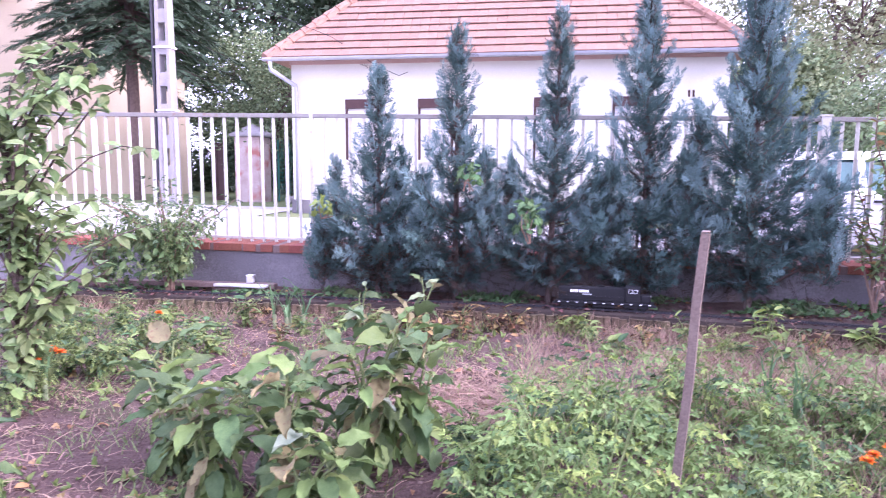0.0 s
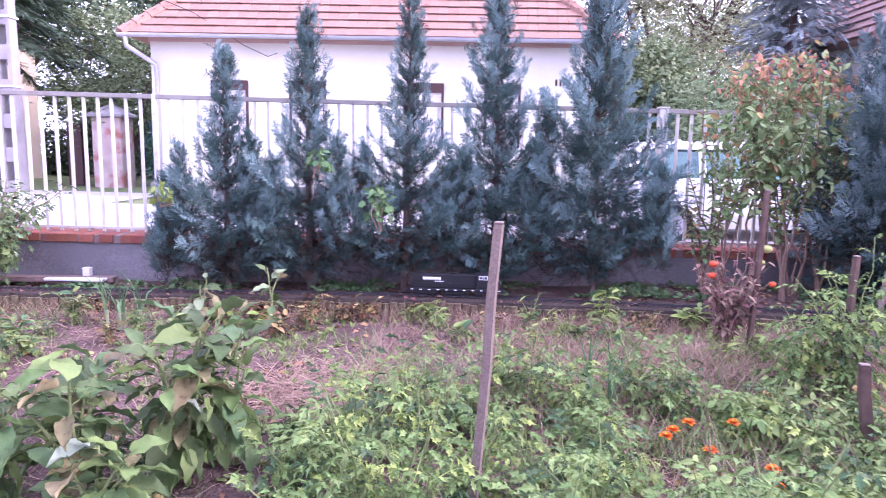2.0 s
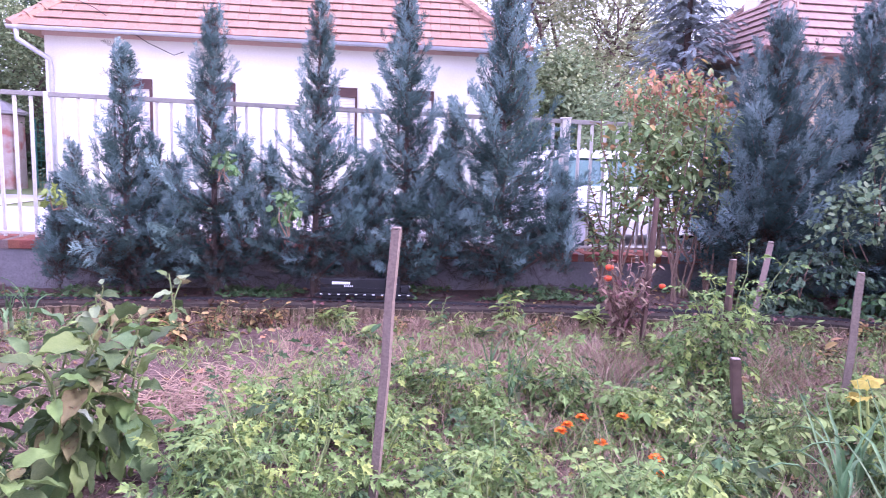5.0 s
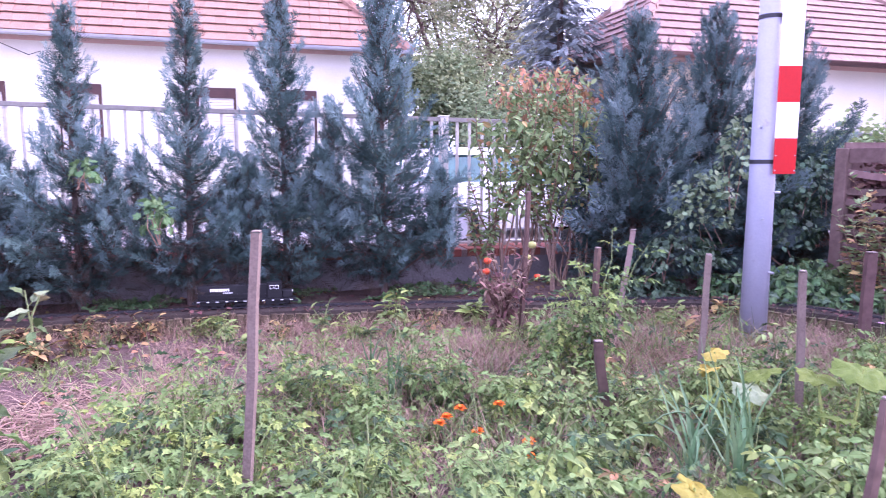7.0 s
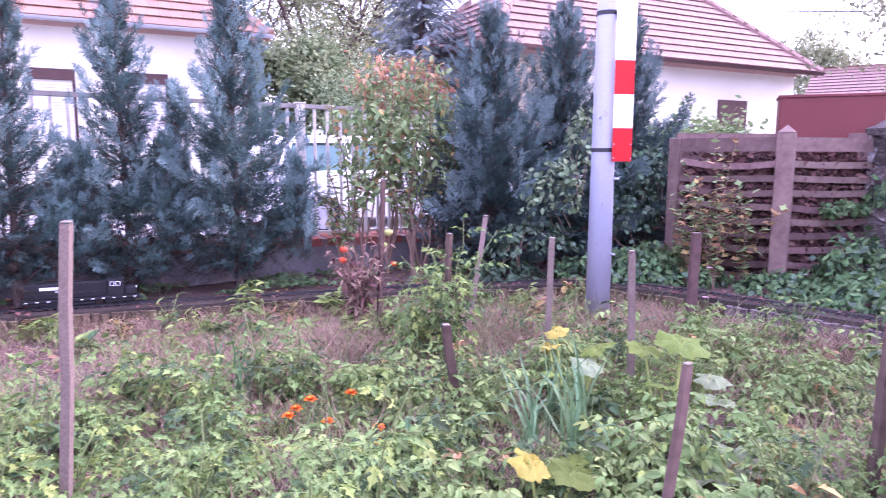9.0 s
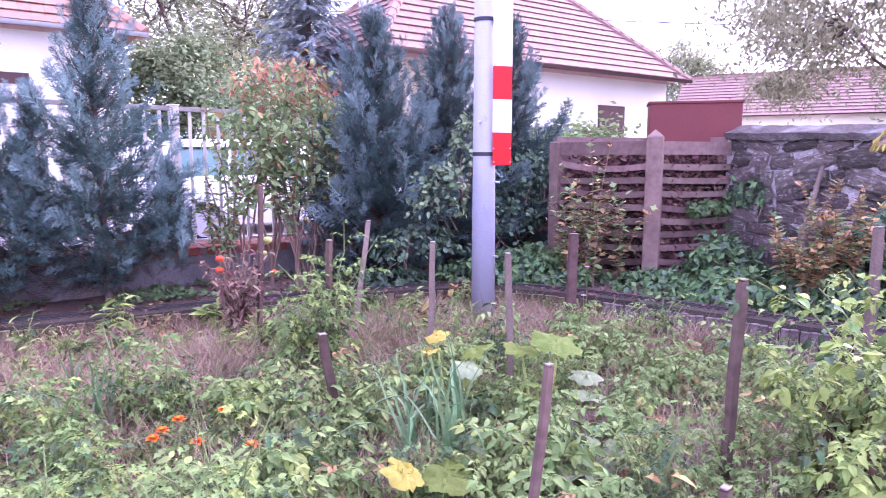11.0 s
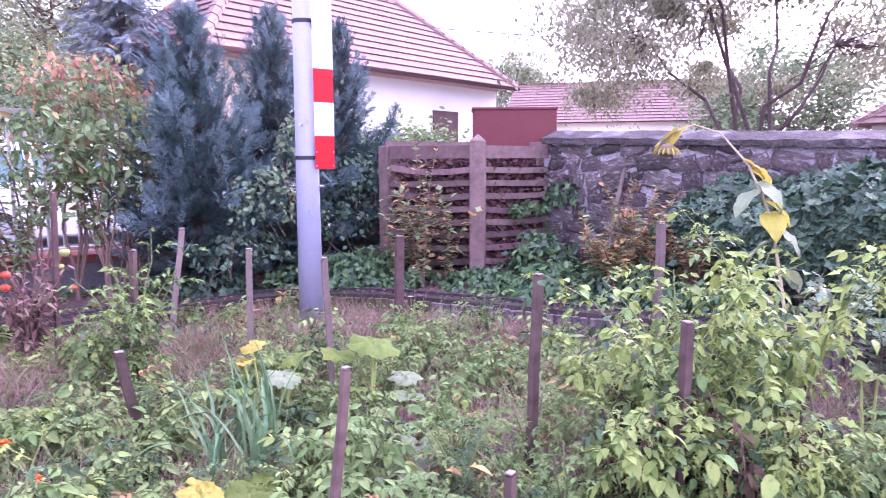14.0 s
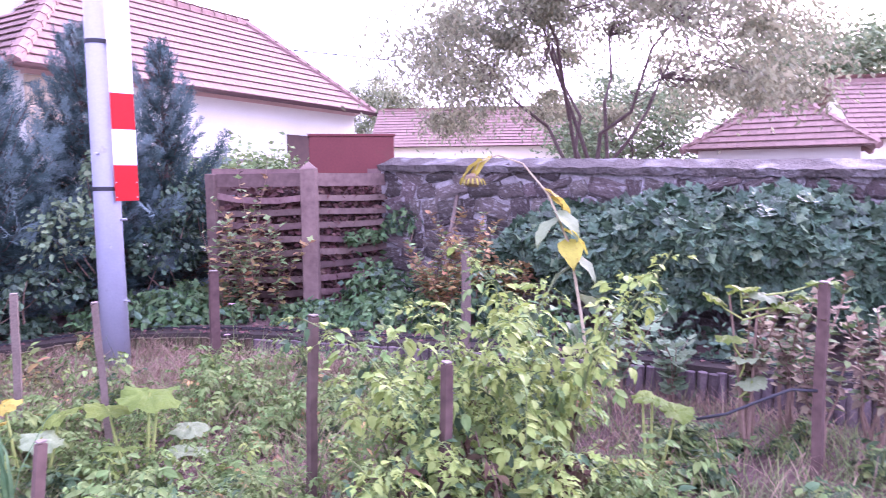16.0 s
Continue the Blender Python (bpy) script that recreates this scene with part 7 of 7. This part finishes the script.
def fruit_tree():
    rng = np.random.default_rng(680)
    ob = thing("fruit_tree", "young fruit tree with glossy green leaves", "tree", (-3.04, 4.05, -0.1))
    part("trunk", Geo().tube([(0, 0, 0), (0.02, 0, 0.5), (0.05, 0.02, 1.0)], [0.035, 0.03, 0.022], 8), M_BARK, ob)
    place, d, up, size = [], [], [], []
    for k in range(52):
        a = k * 2.4 + rng.normal(0, 0.3)
        z = rng.uniform(0.05, 1.8)
        ln = rng.uniform(0.5, 1.3)
        pts = arc((0.02, 0, z), a, ln, rng.uniform(0.7, 1.4), 6, rng.uniform(-0.3, 0.4), rng)
        part("branch", Geo().tube(pts, list(np.linspace(0.009, 0.003, 7)), 5, False), M_BARK, ob)
        for j in range(26):
            place.append(on_path(pts, 0.15 + 0.85 * (j + rng.random()) / 26))
            b = rng.uniform(0, 6.28)
            d.append((math.cos(b), math.sin(b), rng.uniform(-0.8, 0.4)))
            up.append((0.4 * rng.normal(), 0.4 * rng.normal(), 1))
            size.append(rng.uniform(0.085, 0.135))
    for a, z, ln, lean in ((-0.35, 1.15, 1.15, 1.15), (-0.1, 0.95, 1.35, 1.3), (0.15, 1.35, 0.9, 0.9), (-0.6, 0.8, 1.0, 1.4)):
        pts = arc((0.03, 0, z), a, ln, lean, 8, 0.1, rng)
        part("branch", Geo().tube(pts, list(np.linspace(0.012, 0.003, 9)), 5, False), M_BARK, ob, "long thin branch reaching over the bed")
        for j in range(30):
            place.append(on_path(pts, 0.3 + 0.7 * (j + rng.random()) / 30))
            b = rng.uniform(0, 6.28)
            d.append((math.cos(b), math.sin(b), rng.uniform(-0.7, 0.3)))
            up.append((0.4 * rng.normal(), 0.4 * rng.normal(), 1))
            size.append(rng.uniform(0.09, 0.14))
    place, d, up, size = (np.array(q, float) for q in (place, d, up, size))
    v, f = strew(oval_leaf(0.52, 0.08, 0.25), place, axes(d, up), size)
    part("foliage", mesh_of("foliage", v, f, M_APPLE), M_APPLE, ob)


fruit_tree()


# ---- what lies and grows on the soil ----
def soil_points(rng, n, box, keep):
    out = []
    while len(out) < n:
        x, y = rng.uniform(box[0], box[1]), rng.uniform(box[2], box[3])
        if keep(x, y):
            out.append((x, y, ground_z(x, y)))
    return np.array(out)


def blades(name, label, seed, pts, lo, hi, width, mat, lie=0.2, category="grass"):
    """Thin bent blades: lie 0 upright, 1 flat on the soil."""
    rng = np.random.default_rng(seed)
    n = len(pts)
    a = rng.uniform(0, 6.28, n)
    e = (1 - lie) * rng.uniform(0.5, 2.0, n) + 0.03
    d = np.stack([np.cos(a), np.sin(a), e], -1)
    tm = (np.array([(-0.5, 0, 0), (0.5, 0, 0), (-0.4, 0.5, 0.06), (0.4, 0.5, 0.06), (0, 1, -0.08)]), np.array([(0, 1, 3), (0, 3, 2), (2, 3, 4)]))
    ln = rng.uniform(lo, hi, n)
    size = np.stack([np.full(n, width) * rng.uniform(0.6, 1.4, n), ln, ln], -1)
    v, f = strew(tm, pts + np.array([0, 0, 0.006]), axes(d, np.tile([0, 0, 1.0], (n, 1)) + rng.normal(0, 0.3, (n, 3))), size)
    tagged(new(name, mesh_of(name, v, f, mat)), label, category, "", "stuff")


rng = np.random.default_rng(700)
inside = lambda x, y: past_edge(x, y) < -0.05
pink = lambda x, y: inside(x, y) and noise.noise((x * 0.9, y * 0.9, 1.0)) + 0.16 * (y - 4.3) + 0.03 * x > rng.uniform(-0.15, 0.35)
blades("dry_grass", "dry pinkish grass in tangled tufts on the soil", 701, soil_points(rng, 15000, (0.0, 6.3, 3.9, 6.5), pink), 0.06, 0.24, 0.004, M_DRYGRASS, 0.45)
blades("straw", "loose dry straw scattered on the soil", 702, soil_points(rng, 9000, (-4.0, 6.3, 2.4, 6.5), lambda x, y: inside(x, y) and noise.noise((x * 1.3, y * 1.3, 7.0)) > rng.uniform(-0.5, 0.3)), 0.06, 0.22, 0.005, M_STRAW, 0.93, "straw")
patch = lambda x, y: math.hypot((x + 0.25) / 0.6, (y - 4.6) / 0.5) < rng.random() ** 0.6
blades("straw", "heap of pinkish dry straw on the bare soil", 707, soil_points(rng, 1600, (-0.9, 0.4, 4.1, 5.1), patch), 0.1, 0.28, 0.007, M_STRAW, 0.85, "straw")
blades("grass_tufts", "short green grass and weeds on the soil", 703, soil_points(rng, 13000, (-4.5, 6.3, 1.2, 6.5), lambda x, y: inside(x, y) and noise.noise((x * 1.6, y * 1.6, 3.0)) > rng.uniform(-0.1, 0.5)), 0.04, 0.15, 0.005, M_GRASS, 0.15)
tuft = lambda cx, cy, r: (lambda x, y: math.hypot(x - cx, y - cy) < r * rng.random() ** 0.5)
for i, (cx, cy, r, n, hi) in enumerate(((5.3, 3.6, 0.5, 900, 0.42), (4.9, 4.3, 0.5, 800, 0.32), (5.75, 3.3, 0.35, 600, 0.4), (3.2, 5.3, 0.4, 500, 0.3), (1.9, 4.6, 0.35, 450, 0.3), (2.3, 5.0, 0.4, 600, 0.35))):
    blades("dry_grass", "taller clump of dry seeding grass", 710 + i, soil_points(rng, n, (cx - r, cx + r, cy - r, cy + r), tuft(cx, cy, r)), 0.15, hi, 0.004, M_DRYGRASS if i % 2 else M_STRAW, 0.1)
for i, (cx, cy, r, n) in enumerate(((5.95, -0.2, 0.6, 900), (5.2, -0.4, 0.7, 900), (4.9, 0.3, 0.5, 500))):
    blades("grass_tufts", "grass at the end of the bed", 720 + i, soil_points(rng, n // 2, (cx - r, cx + r, cy - r, cy + r), tuft(cx, cy, r)), 0.05, 0.15, 0.005, M_GRASS, 0.3)

bed = lambda x, y: inside(x, y) and math.hypot(x - 0.9, y - 0.3) > 1.6 and noise.noise((x * 1.2, y * 1.2, 31.0)) > rng.uniform(-0.45, 0.3)
blades("bed_grass", "thin upright grass stalks between the bed plants", 704, soil_points(rng, 5200, (0.0, 6.2, 1.0, 5.2), bed), 0.18, 0.45, 0.004, M_GRASS, 0.05)
blades("bed_grass", "thin dry stalks between the bed plants", 705, soil_points(rng, 7500, (0.0, 6.2, 1.0, 5.2), bed), 0.1, 0.4, 0.004, M_STRAW, 0.15)
blades("edge_grass", "dry grass in front of the log edging", 706, soil_points(rng, 5000, (-4.5, 6.5, 0.0, 6.6), lambda x, y: -0.35 < past_edge(x, y) < -0.03), 0.08, 0.24, 0.004, M_DRYGRASS, 0.2)


def clods():
    rng = np.random.default_rng(730)
    pts = soil_points(rng, 4500, (-4.0, 6.3, 2.4, 6.5), inside)
    bm = bmesh.new()
    bmesh.ops.create_icosphere(bm, subdivisions=1, radius=0.5)
    bm.verts.index_update()
    tv = np.array([q.co[:] for q in bm.verts]) * np.array([1, 1, 0.6])
    tf = np.array([[q.index for q in p.verts] for p in bm.faces])
    bm.free()
    n = len(pts)
    v, f = strew((tv, tf), pts, axes(rand_dirs(rng, n, -0.3, 0.3), np.tile([0, 0, 1.0], (n, 1))), rng.uniform(0.008, 0.045, n) ** 1.0)
    tagged(new("soil_clods", mesh_of("soil_clods", v, f, M_CLOD)), "crumbled clods of brown soil", "soil", "", "stuff")
    pts = soil_points(rng, 1300, (-4.5, 6.4, 2.4, 7.4), lambda x, y: True)
    n = len(pts)
    v, f = strew(oval_leaf(0.6, 0.12, 0.4), pts + np.array([0, 0, 0.012]), axes(rand_dirs(rng, n, -0.1, 0.35), np.tile([0, 0, 1.0], (n, 1)) + rng.normal(0, 0.3, (n, 3))), rng.uniform(0.03, 0.08, n))
    tagged(new("fallen_leaves", mesh_of("fallen_leaves", v, f, M_AUTUMN)), "fallen dry leaves on the soil", "leaf litter", "", "stuff")
    pts = soil_points(rng, 1500, (-5.0, 6.9, 0.0, 7.4), lambda x, y: 0.02 < past_edge(x, y) < 0.85 and noise.noise((x * 1.7, y * 1.7, 41.0)) > rng.uniform(-0.4, 0.3))
    pts[:, 2] = [0.15 if past_edge(x, y) < 0.39 else z for x, y, z in pts]
    n = len(pts)
    v, f = strew(oval_leaf(0.6, 0.12, 0.4), pts + np.array([0, 0, 0.01]), axes(rand_dirs(rng, n, -0.1, 0.35), np.tile([0, 0, 1.0], (n, 1)) + rng.normal(0, 0.3, (n, 3))), rng.uniform(0.025, 0.065, n))
    tagged(new("leaf_litter", mesh_of("leaf_litter", v, f, M_DEADLEAF)), "reddish-brown dead leaves along the garden railway", "leaf litter", "", "stuff")
    # small seedlings on the open soil
    pts = soil_points(rng, 1100, (-4.0, 6.2, 2.2, 6.5), lambda x, y: inside(x, y) and noise.noise((x * 1.1, y * 1.1, 11.0)) > rng.uniform(-0.2, 0.3))
    k = 4
    pts = np.repeat(pts, k, 0)
    n = len(pts)
    v, f = strew(OVAL, pts, axes(rand_dirs(rng, n, 0.15, 1.2), np.tile([0, 0, 1.0], (n, 1)) + rng.normal(0, 0.3, (n, 3))), rng.uniform(0.025, 0.07, n))
    tagged(new("seedlings", mesh_of("seedlings", v, f, M_WEED)), "small weed seedlings over the open soil", "weeds", "", "stuff")
    # growth on the strip between edging and wall
    pts = soil_points(rng, 900, (-5.0, 6.0, 6.75, 7.4), lambda x, y: noise.noise((x * 1.4, y * 1.4, 21.0)) > rng.uniform(-0.2, 0.4))
    pts = np.repeat(pts, 3, 0)
    n = len(pts)
    v, f = strew(IVY, pts + np.array([0, 0, 0.03]), axes(rand_dirs(rng, n, 0.0, 0.8), np.tile([0, 0, 1.0], (n, 1)) + rng.normal(0, 0.3, (n, 3))), rng.uniform(0.04, 0.08, n))
    tagged(new("strip_weeds", mesh_of("strip_weeds", v, f, M_COVER)), "low green weeds along the foot of the wall", "weeds", "", "stuff")


clods()
for i, (x, y) in enumerate(((-3.7, 5.2), (-3.4, 5.6), (-3.0, 5.0), (-3.9, 5.8), (-2.7, 5.6), (-2.4, 5.2), (-3.3, 6.1))):
    herb("bed_plant", "low green leafy plant in the mixed bed", "plant", (x, y), 740 + i, 0.22, [(M_WEED, 0.6), (M_COVER, 0.4)], 5, 0.9, 8, 0.12, [OVAL, COMPOUND[1]], group="low plants of the mixed bed")
for i, (x, y) in enumerate(((-3.3, 4.9), (-3.6, 5.0), (-2.9, 4.7), (-3.0, 5.3), (-3.8, 5.4), (-2.6, 5.0), (-3.5, 5.7))):
    herb("bed_plant", "bushy green leafy plant among the marigolds", "plant", (x, y), 760 + i, 0.36, [(M_WEED, 0.5), (M_WEEDDARK, 0.5)], 6, 0.8, 12, 0.14, group="low plants of the mixed bed")
rng = np.random.default_rng(780)
for i in range(34):
    x, y = rng.uniform(4.4, 6.2), rng.uniform(-1.3, 0.7)
    herb("bed_plant", "low green leafy plant in the mixed bed", "plant", (x, y), 781 + i, rng.uniform(0.14, 0.3), [(M_WEED, 0.4), (M_TOMATO, 0.15), (M_WEEDDARK, 0.45)], 6, 0.8, 11, rng.uniform(0.1, 0.15), [OVAL, COMPOUND[1], COMPOUND[0]], group="low plants of the mixed bed")
blades("bed_grass", "thin grass stalks at the end of the bed", 830, soil_points(rng, 1800, (4.2, 6.3, -1.3, 1.0), inside), 0.08, 0.28, 0.004, M_GRASS, 0.15)
blades("bed_grass", "thin dry stalks at the end of the bed", 831, soil_points(rng, 1500, (4.2, 6.4, -1.3, 1.2), inside), 0.1, 0.35, 0.004, M_STRAW, 0.2)
rng = np.random.default_rng(850)
for i in range(30):
    x, y = (rng.uniform(-1.7, 0.3), rng.uniform(2.3, 4.3)) if i < 20 else (rng.uniform(-3.3, -2.5), rng.uniform(3.7, 4.7))
    herb("weed_plant", "small green weed on the bare soil", "plant", (x, y), 851 + i, rng.uniform(0.1, 0.2) if i < 20 else 0.3, [(M_WEED, 0.6), (M_WEEDDARK, 0.4)], 5, 0.9, 8, rng.uniform(0.08, 0.13), [OVAL, COMPOUND[1], COMPOUND[2]], group="weeds on the soil")
mound("", "", "", 655, (-4.0, 6.85, 0.6), (0.6, 0.35, 0.5), 520, 0.1, [(M_SHRUB, 0.7), (M_WEEDDARK, 0.3)], [COMPOUND[1], OVAL], 0.6, rose, False)
# growth that breaks up the line of the log edging
for i in range(46):
    x = rng.uniform(-2.6, 5.6)
    y = float(np.interp(x, [p[0] for p in EDGE[:11]], [p[1] for p in EDGE[:11]])) - 0.08 - 1.0 * rng.random() ** 1.6
    herb("weed_plant", "green weed in front of the log edging", "plant", (x, y), 900 + i, rng.uniform(0.12, 0.34), [[(M_WEED, 0.7), (M_WEEDDARK, 0.3)], [(M_TOMLIGHT, 0.4), (M_WEED, 0.6)], [(M_AUTUMN, 0.5), (M_WITHER, 0.5)]][i % 3], 5, 0.7, 9, rng.uniform(0.08, 0.14), [OVAL, COMPOUND[1], COMPOUND[2], SLIMLEAF], group="weeds on the soil")
mound("ground_cover", "leafy undergrowth in front of a blue tub", "plant", 950, (5.75, 5.55, 0.12), (0.5, 0.3, 0.5), 700, 0.09, [(M_COVER, 0.6), (M_VINE, 0.4)], [IVY, OVAL])


# ---- garden railway and small things ----
M_BLACK = material("black engine paint", (0.012, 0.012, 0.014), (0.018, 0.018, 0.02), 0.45, 8, 60, 0.03)
M_WHITEMARK = material("white marking", (0.78, 0.78, 0.78), (0.7, 0.7, 0.7), 0.6, 8, 60, 0.0)


def locomotive():
    """A black model diesel engine; x runs along the track."""
    p = Vector((0.7, 6.465 + 0.19, 0.166))
    ob = thing("model_locomotive", "black model diesel locomotive on the garden track", "model train", p, turn=-5)
    part("frame", Geo().box((-0.44, -0.062, 0.05), (0.44, 0.062, 0.072), bevel=0.003), M_BLACK, ob)
    part("hood", Geo().box((-0.41, -0.045, 0.072), (0.19, 0.045, 0.2), bevel=0.006), M_BLACK, ob)
    cab = part("cab", Geo().box((0.19, -0.058, 0.072), (0.32, 0.058, 0.218), bevel=0.006), M_BLACK, ob)
    part("nose", Geo().box((0.32, -0.045, 0.072), (0.41, 0.045, 0.145), bevel=0.01), M_BLACK, ob)
    for s in (-1, 1):
        part("window", Geo().box((0.215, s * 0.0585 - 0.001, 0.16), (0.25, s * 0.0585 + 0.001, 0.195)), M_WHITEMARK, cab, "pale cab window frame")
        part("window", Geo().box((0.258, s * 0.0585 - 0.001, 0.16), (0.293, s * 0.0585 + 0.001, 0.195)), M_WHITEMARK, cab, "pale cab window frame")
        part("window_glass", Geo().box((0.219, s * 0.0598 - 0.0006, 0.164), (0.246, s * 0.0598 + 0.0006, 0.191)), M_BLACK, cab)
        part("window_glass", Geo().box((0.262, s * 0.0598 - 0.0006, 0.164), (0.289, s * 0.0598 + 0.0006, 0.191)), M_BLACK, cab)
        for x in np.linspace(-0.30, -0.15, 9):
            part("marking", Geo().box((x, s * 0.046 - 0.0012, 0.15), (x + 0.014, s * 0.046 + 0.0012, 0.175)), M_WHITEMARK, ob, "white bars of unreadable lettering")
        for x in np.linspace(-0.19, -0.12, 5):
            part("marking", Geo().box((x, s * 0.046 - 0.0012, 0.13), (x + 0.01, s * 0.046 + 0.0012, 0.14)), M_WHITEMARK, ob, "white bars of unreadable lettering")
        for x in np.linspace(-0.40, 0.40, 11):
            part("sill_stripe", Geo().box((x - 0.012, s * 0.0625 - 0.0012, 0.056), (x + 0.012, s * 0.0625 + 0.0012, 0.064)), M_WHITEMARK, ob, "white sill dash")
            part("stanchion", Geo().tube([(x, s * 0.06, 0.07), (x, s * 0.06, 0.12)], 0.0018, 5), M_BLACK, ob)
        part("handrail", Geo().tube([(-0.42, s * 0.06, 0.12), (0.19, s * 0.06, 0.12)], 0.0018, 5), M_BLACK, ob)
        for x in np.linspace(-0.38, 0.12, 8):
            part("door_panel", Geo().box((x, s * 0.0455 - 0.001, 0.08), (x + 0.05, s * 0.0455 + 0.001, 0.125)), M_BLACK, ob)
    for cx in (-0.28, 0.28):
        truck = part("bogie", Geo().box((cx - 0.11, -0.05, 0.02), (cx + 0.11, 0.05, 0.05), bevel=0.004), M_BLACK, ob)
        for dx in (-0.075, 0.0, 0.075):
            part("wheel", Geo().tube([(cx + dx, -0.028, 0.018), (cx + dx, 0.028, 0.018)], 0.018, 14), M_BAND, truck)
    part("fuel_tank", Geo().box((-0.1, -0.05, 0.012), (0.1, 0.05, 0.05), bevel=0.008), M_BLACK, ob)
    for x in (-0.3, -0.18):
        part("fan", Geo().tube([(x, 0, 0.2), (x, 0, 0.208)], 0.034, 16), M_BLACK, ob)
    part("exhaust", Geo().box((-0.06, -0.014, 0.2), (0.0, 0.014, 0.215)), M_BLACK, ob)
    for x, s in ((0.4105, 1), (-0.4105, -1)):
        part("headlight", Geo().tube([(x, 0, 0.13), (x + 0.006 * s, 0, 0.13)], 0.009, 10), M_WHITEMARK, ob)
        part("coupler", Geo().box((x + 0.02 * s - 0.03, -0.012, 0.03), (x + 0.02 * s + 0.03, 0.012, 0.05)), M_BAND, ob)


locomotive()

M_BLUE = material("blue plastic", (0.02, 0.055, 0.16), (0.015, 0.04, 0.12), 0.5, 4, 40, 0.2)
tub = thing("blue_tub", "crumpled blue plastic tub behind the pole", "tub", (6.05, 5.95, -0.08))
part("shell", Geo().tube([(0, 0, 0), (0.01, 0, 0.15), (0, 0.01, 0.33), (0, 0, 0.42)], [0.17, 0.2, 0.19, 0.215], 16), M_BLUE, tub, smooth=True)
part("rim", Geo().tube([(0, 0, 0.415), (0, 0, 0.44)], 0.225, 16), M_BLUE, tub)

plank = thing("plank", "pale weathered board lying at the foot of the wall", "plank", (-3.9, 7.2, 0.2), turn=1)
part("board", Geo().box((-1.1, -0.06, -0.05), (1.2, 0.06, 0.0), bevel=0.004), M_STAKE, plank)
gutter_piece = thing("gutter_piece", "white plastic channel lying at the foot of the wall", "gutter", (-3.05, 7.12, 0.2), turn=-4)
part("channel", Geo().box((-0.3, -0.05, -0.03), (0.3, 0.05, 0.0), bevel=0.008), M_SHUTTER, gutter_piece)
cup = thing("white_box", "small white plastic box by the wall", "box", (-2.99, 7.24, 0.2))
part("body", Geo().box((-0.036, -0.033, 0.0), (0.036, 0.033, 0.075), bevel=0.006), M_SHUTTER, cup)
part("lid", Geo().box((-0.039, -0.036, 0.075), (0.039, 0.036, 0.085), bevel=0.003), M_SHUTTER, cup)

lean_pole = thing("leaning_pole", "old wooden pole leaning on the stone wall", "pole", (8.0, 3.75, 0.2))
part("shaft", Geo().tube([(0, 0, 0), (0.12, 0.0, 0.5), (0.2, -0.1, 1.15)], [0.03, 0.028, 0.022], 8), M_STAKE, lean_pole)

# flowers on thin stalks by the thick post
for i, (x, y, z) in enumerate(((5.42, 4.5, 0.62), (5.35, 4.28, 0.32), (5.5, 4.38, 0.55))):
    fl = thing("pink_flower", "small pink daisy-like flower on a thin stalk", "flower", (x, y, ground_z(x, y) - 0.01), "pink flowers")
    part("stem", Geo().tube([(0, 0, 0), (0.02, 0.01, z * 0.6), (0.0, 0.0, z)], 0.003, 5), M_STEM, fl)
    pet = mesh_of("petal", *oval_leaf(0.45, 0.03, 0.1), M_PINK)
    for k in range(8):
        a = k * 0.785
        q = axes(np.array([[math.cos(a), math.sin(a), 0.1]]), np.array([[0, 0, 1.0]]))[0]
        lo = new("petal", pet)
        lo.parent = fl
        lo.matrix_basis = Matrix.LocRotScale(Vector((0, 0, z)), Matrix(q.tolist()).to_quaternion(), (0.032, 0.032, 0.032))

wire = thing("overhead_cable", "thin overhead cable against the sky", "cable")
part("strand", Geo().tube([(60, 12, 9.5), (36, 22.5, 8.8), (18, 36, 9.6)], 0.03, 5), M_BAND, wire)
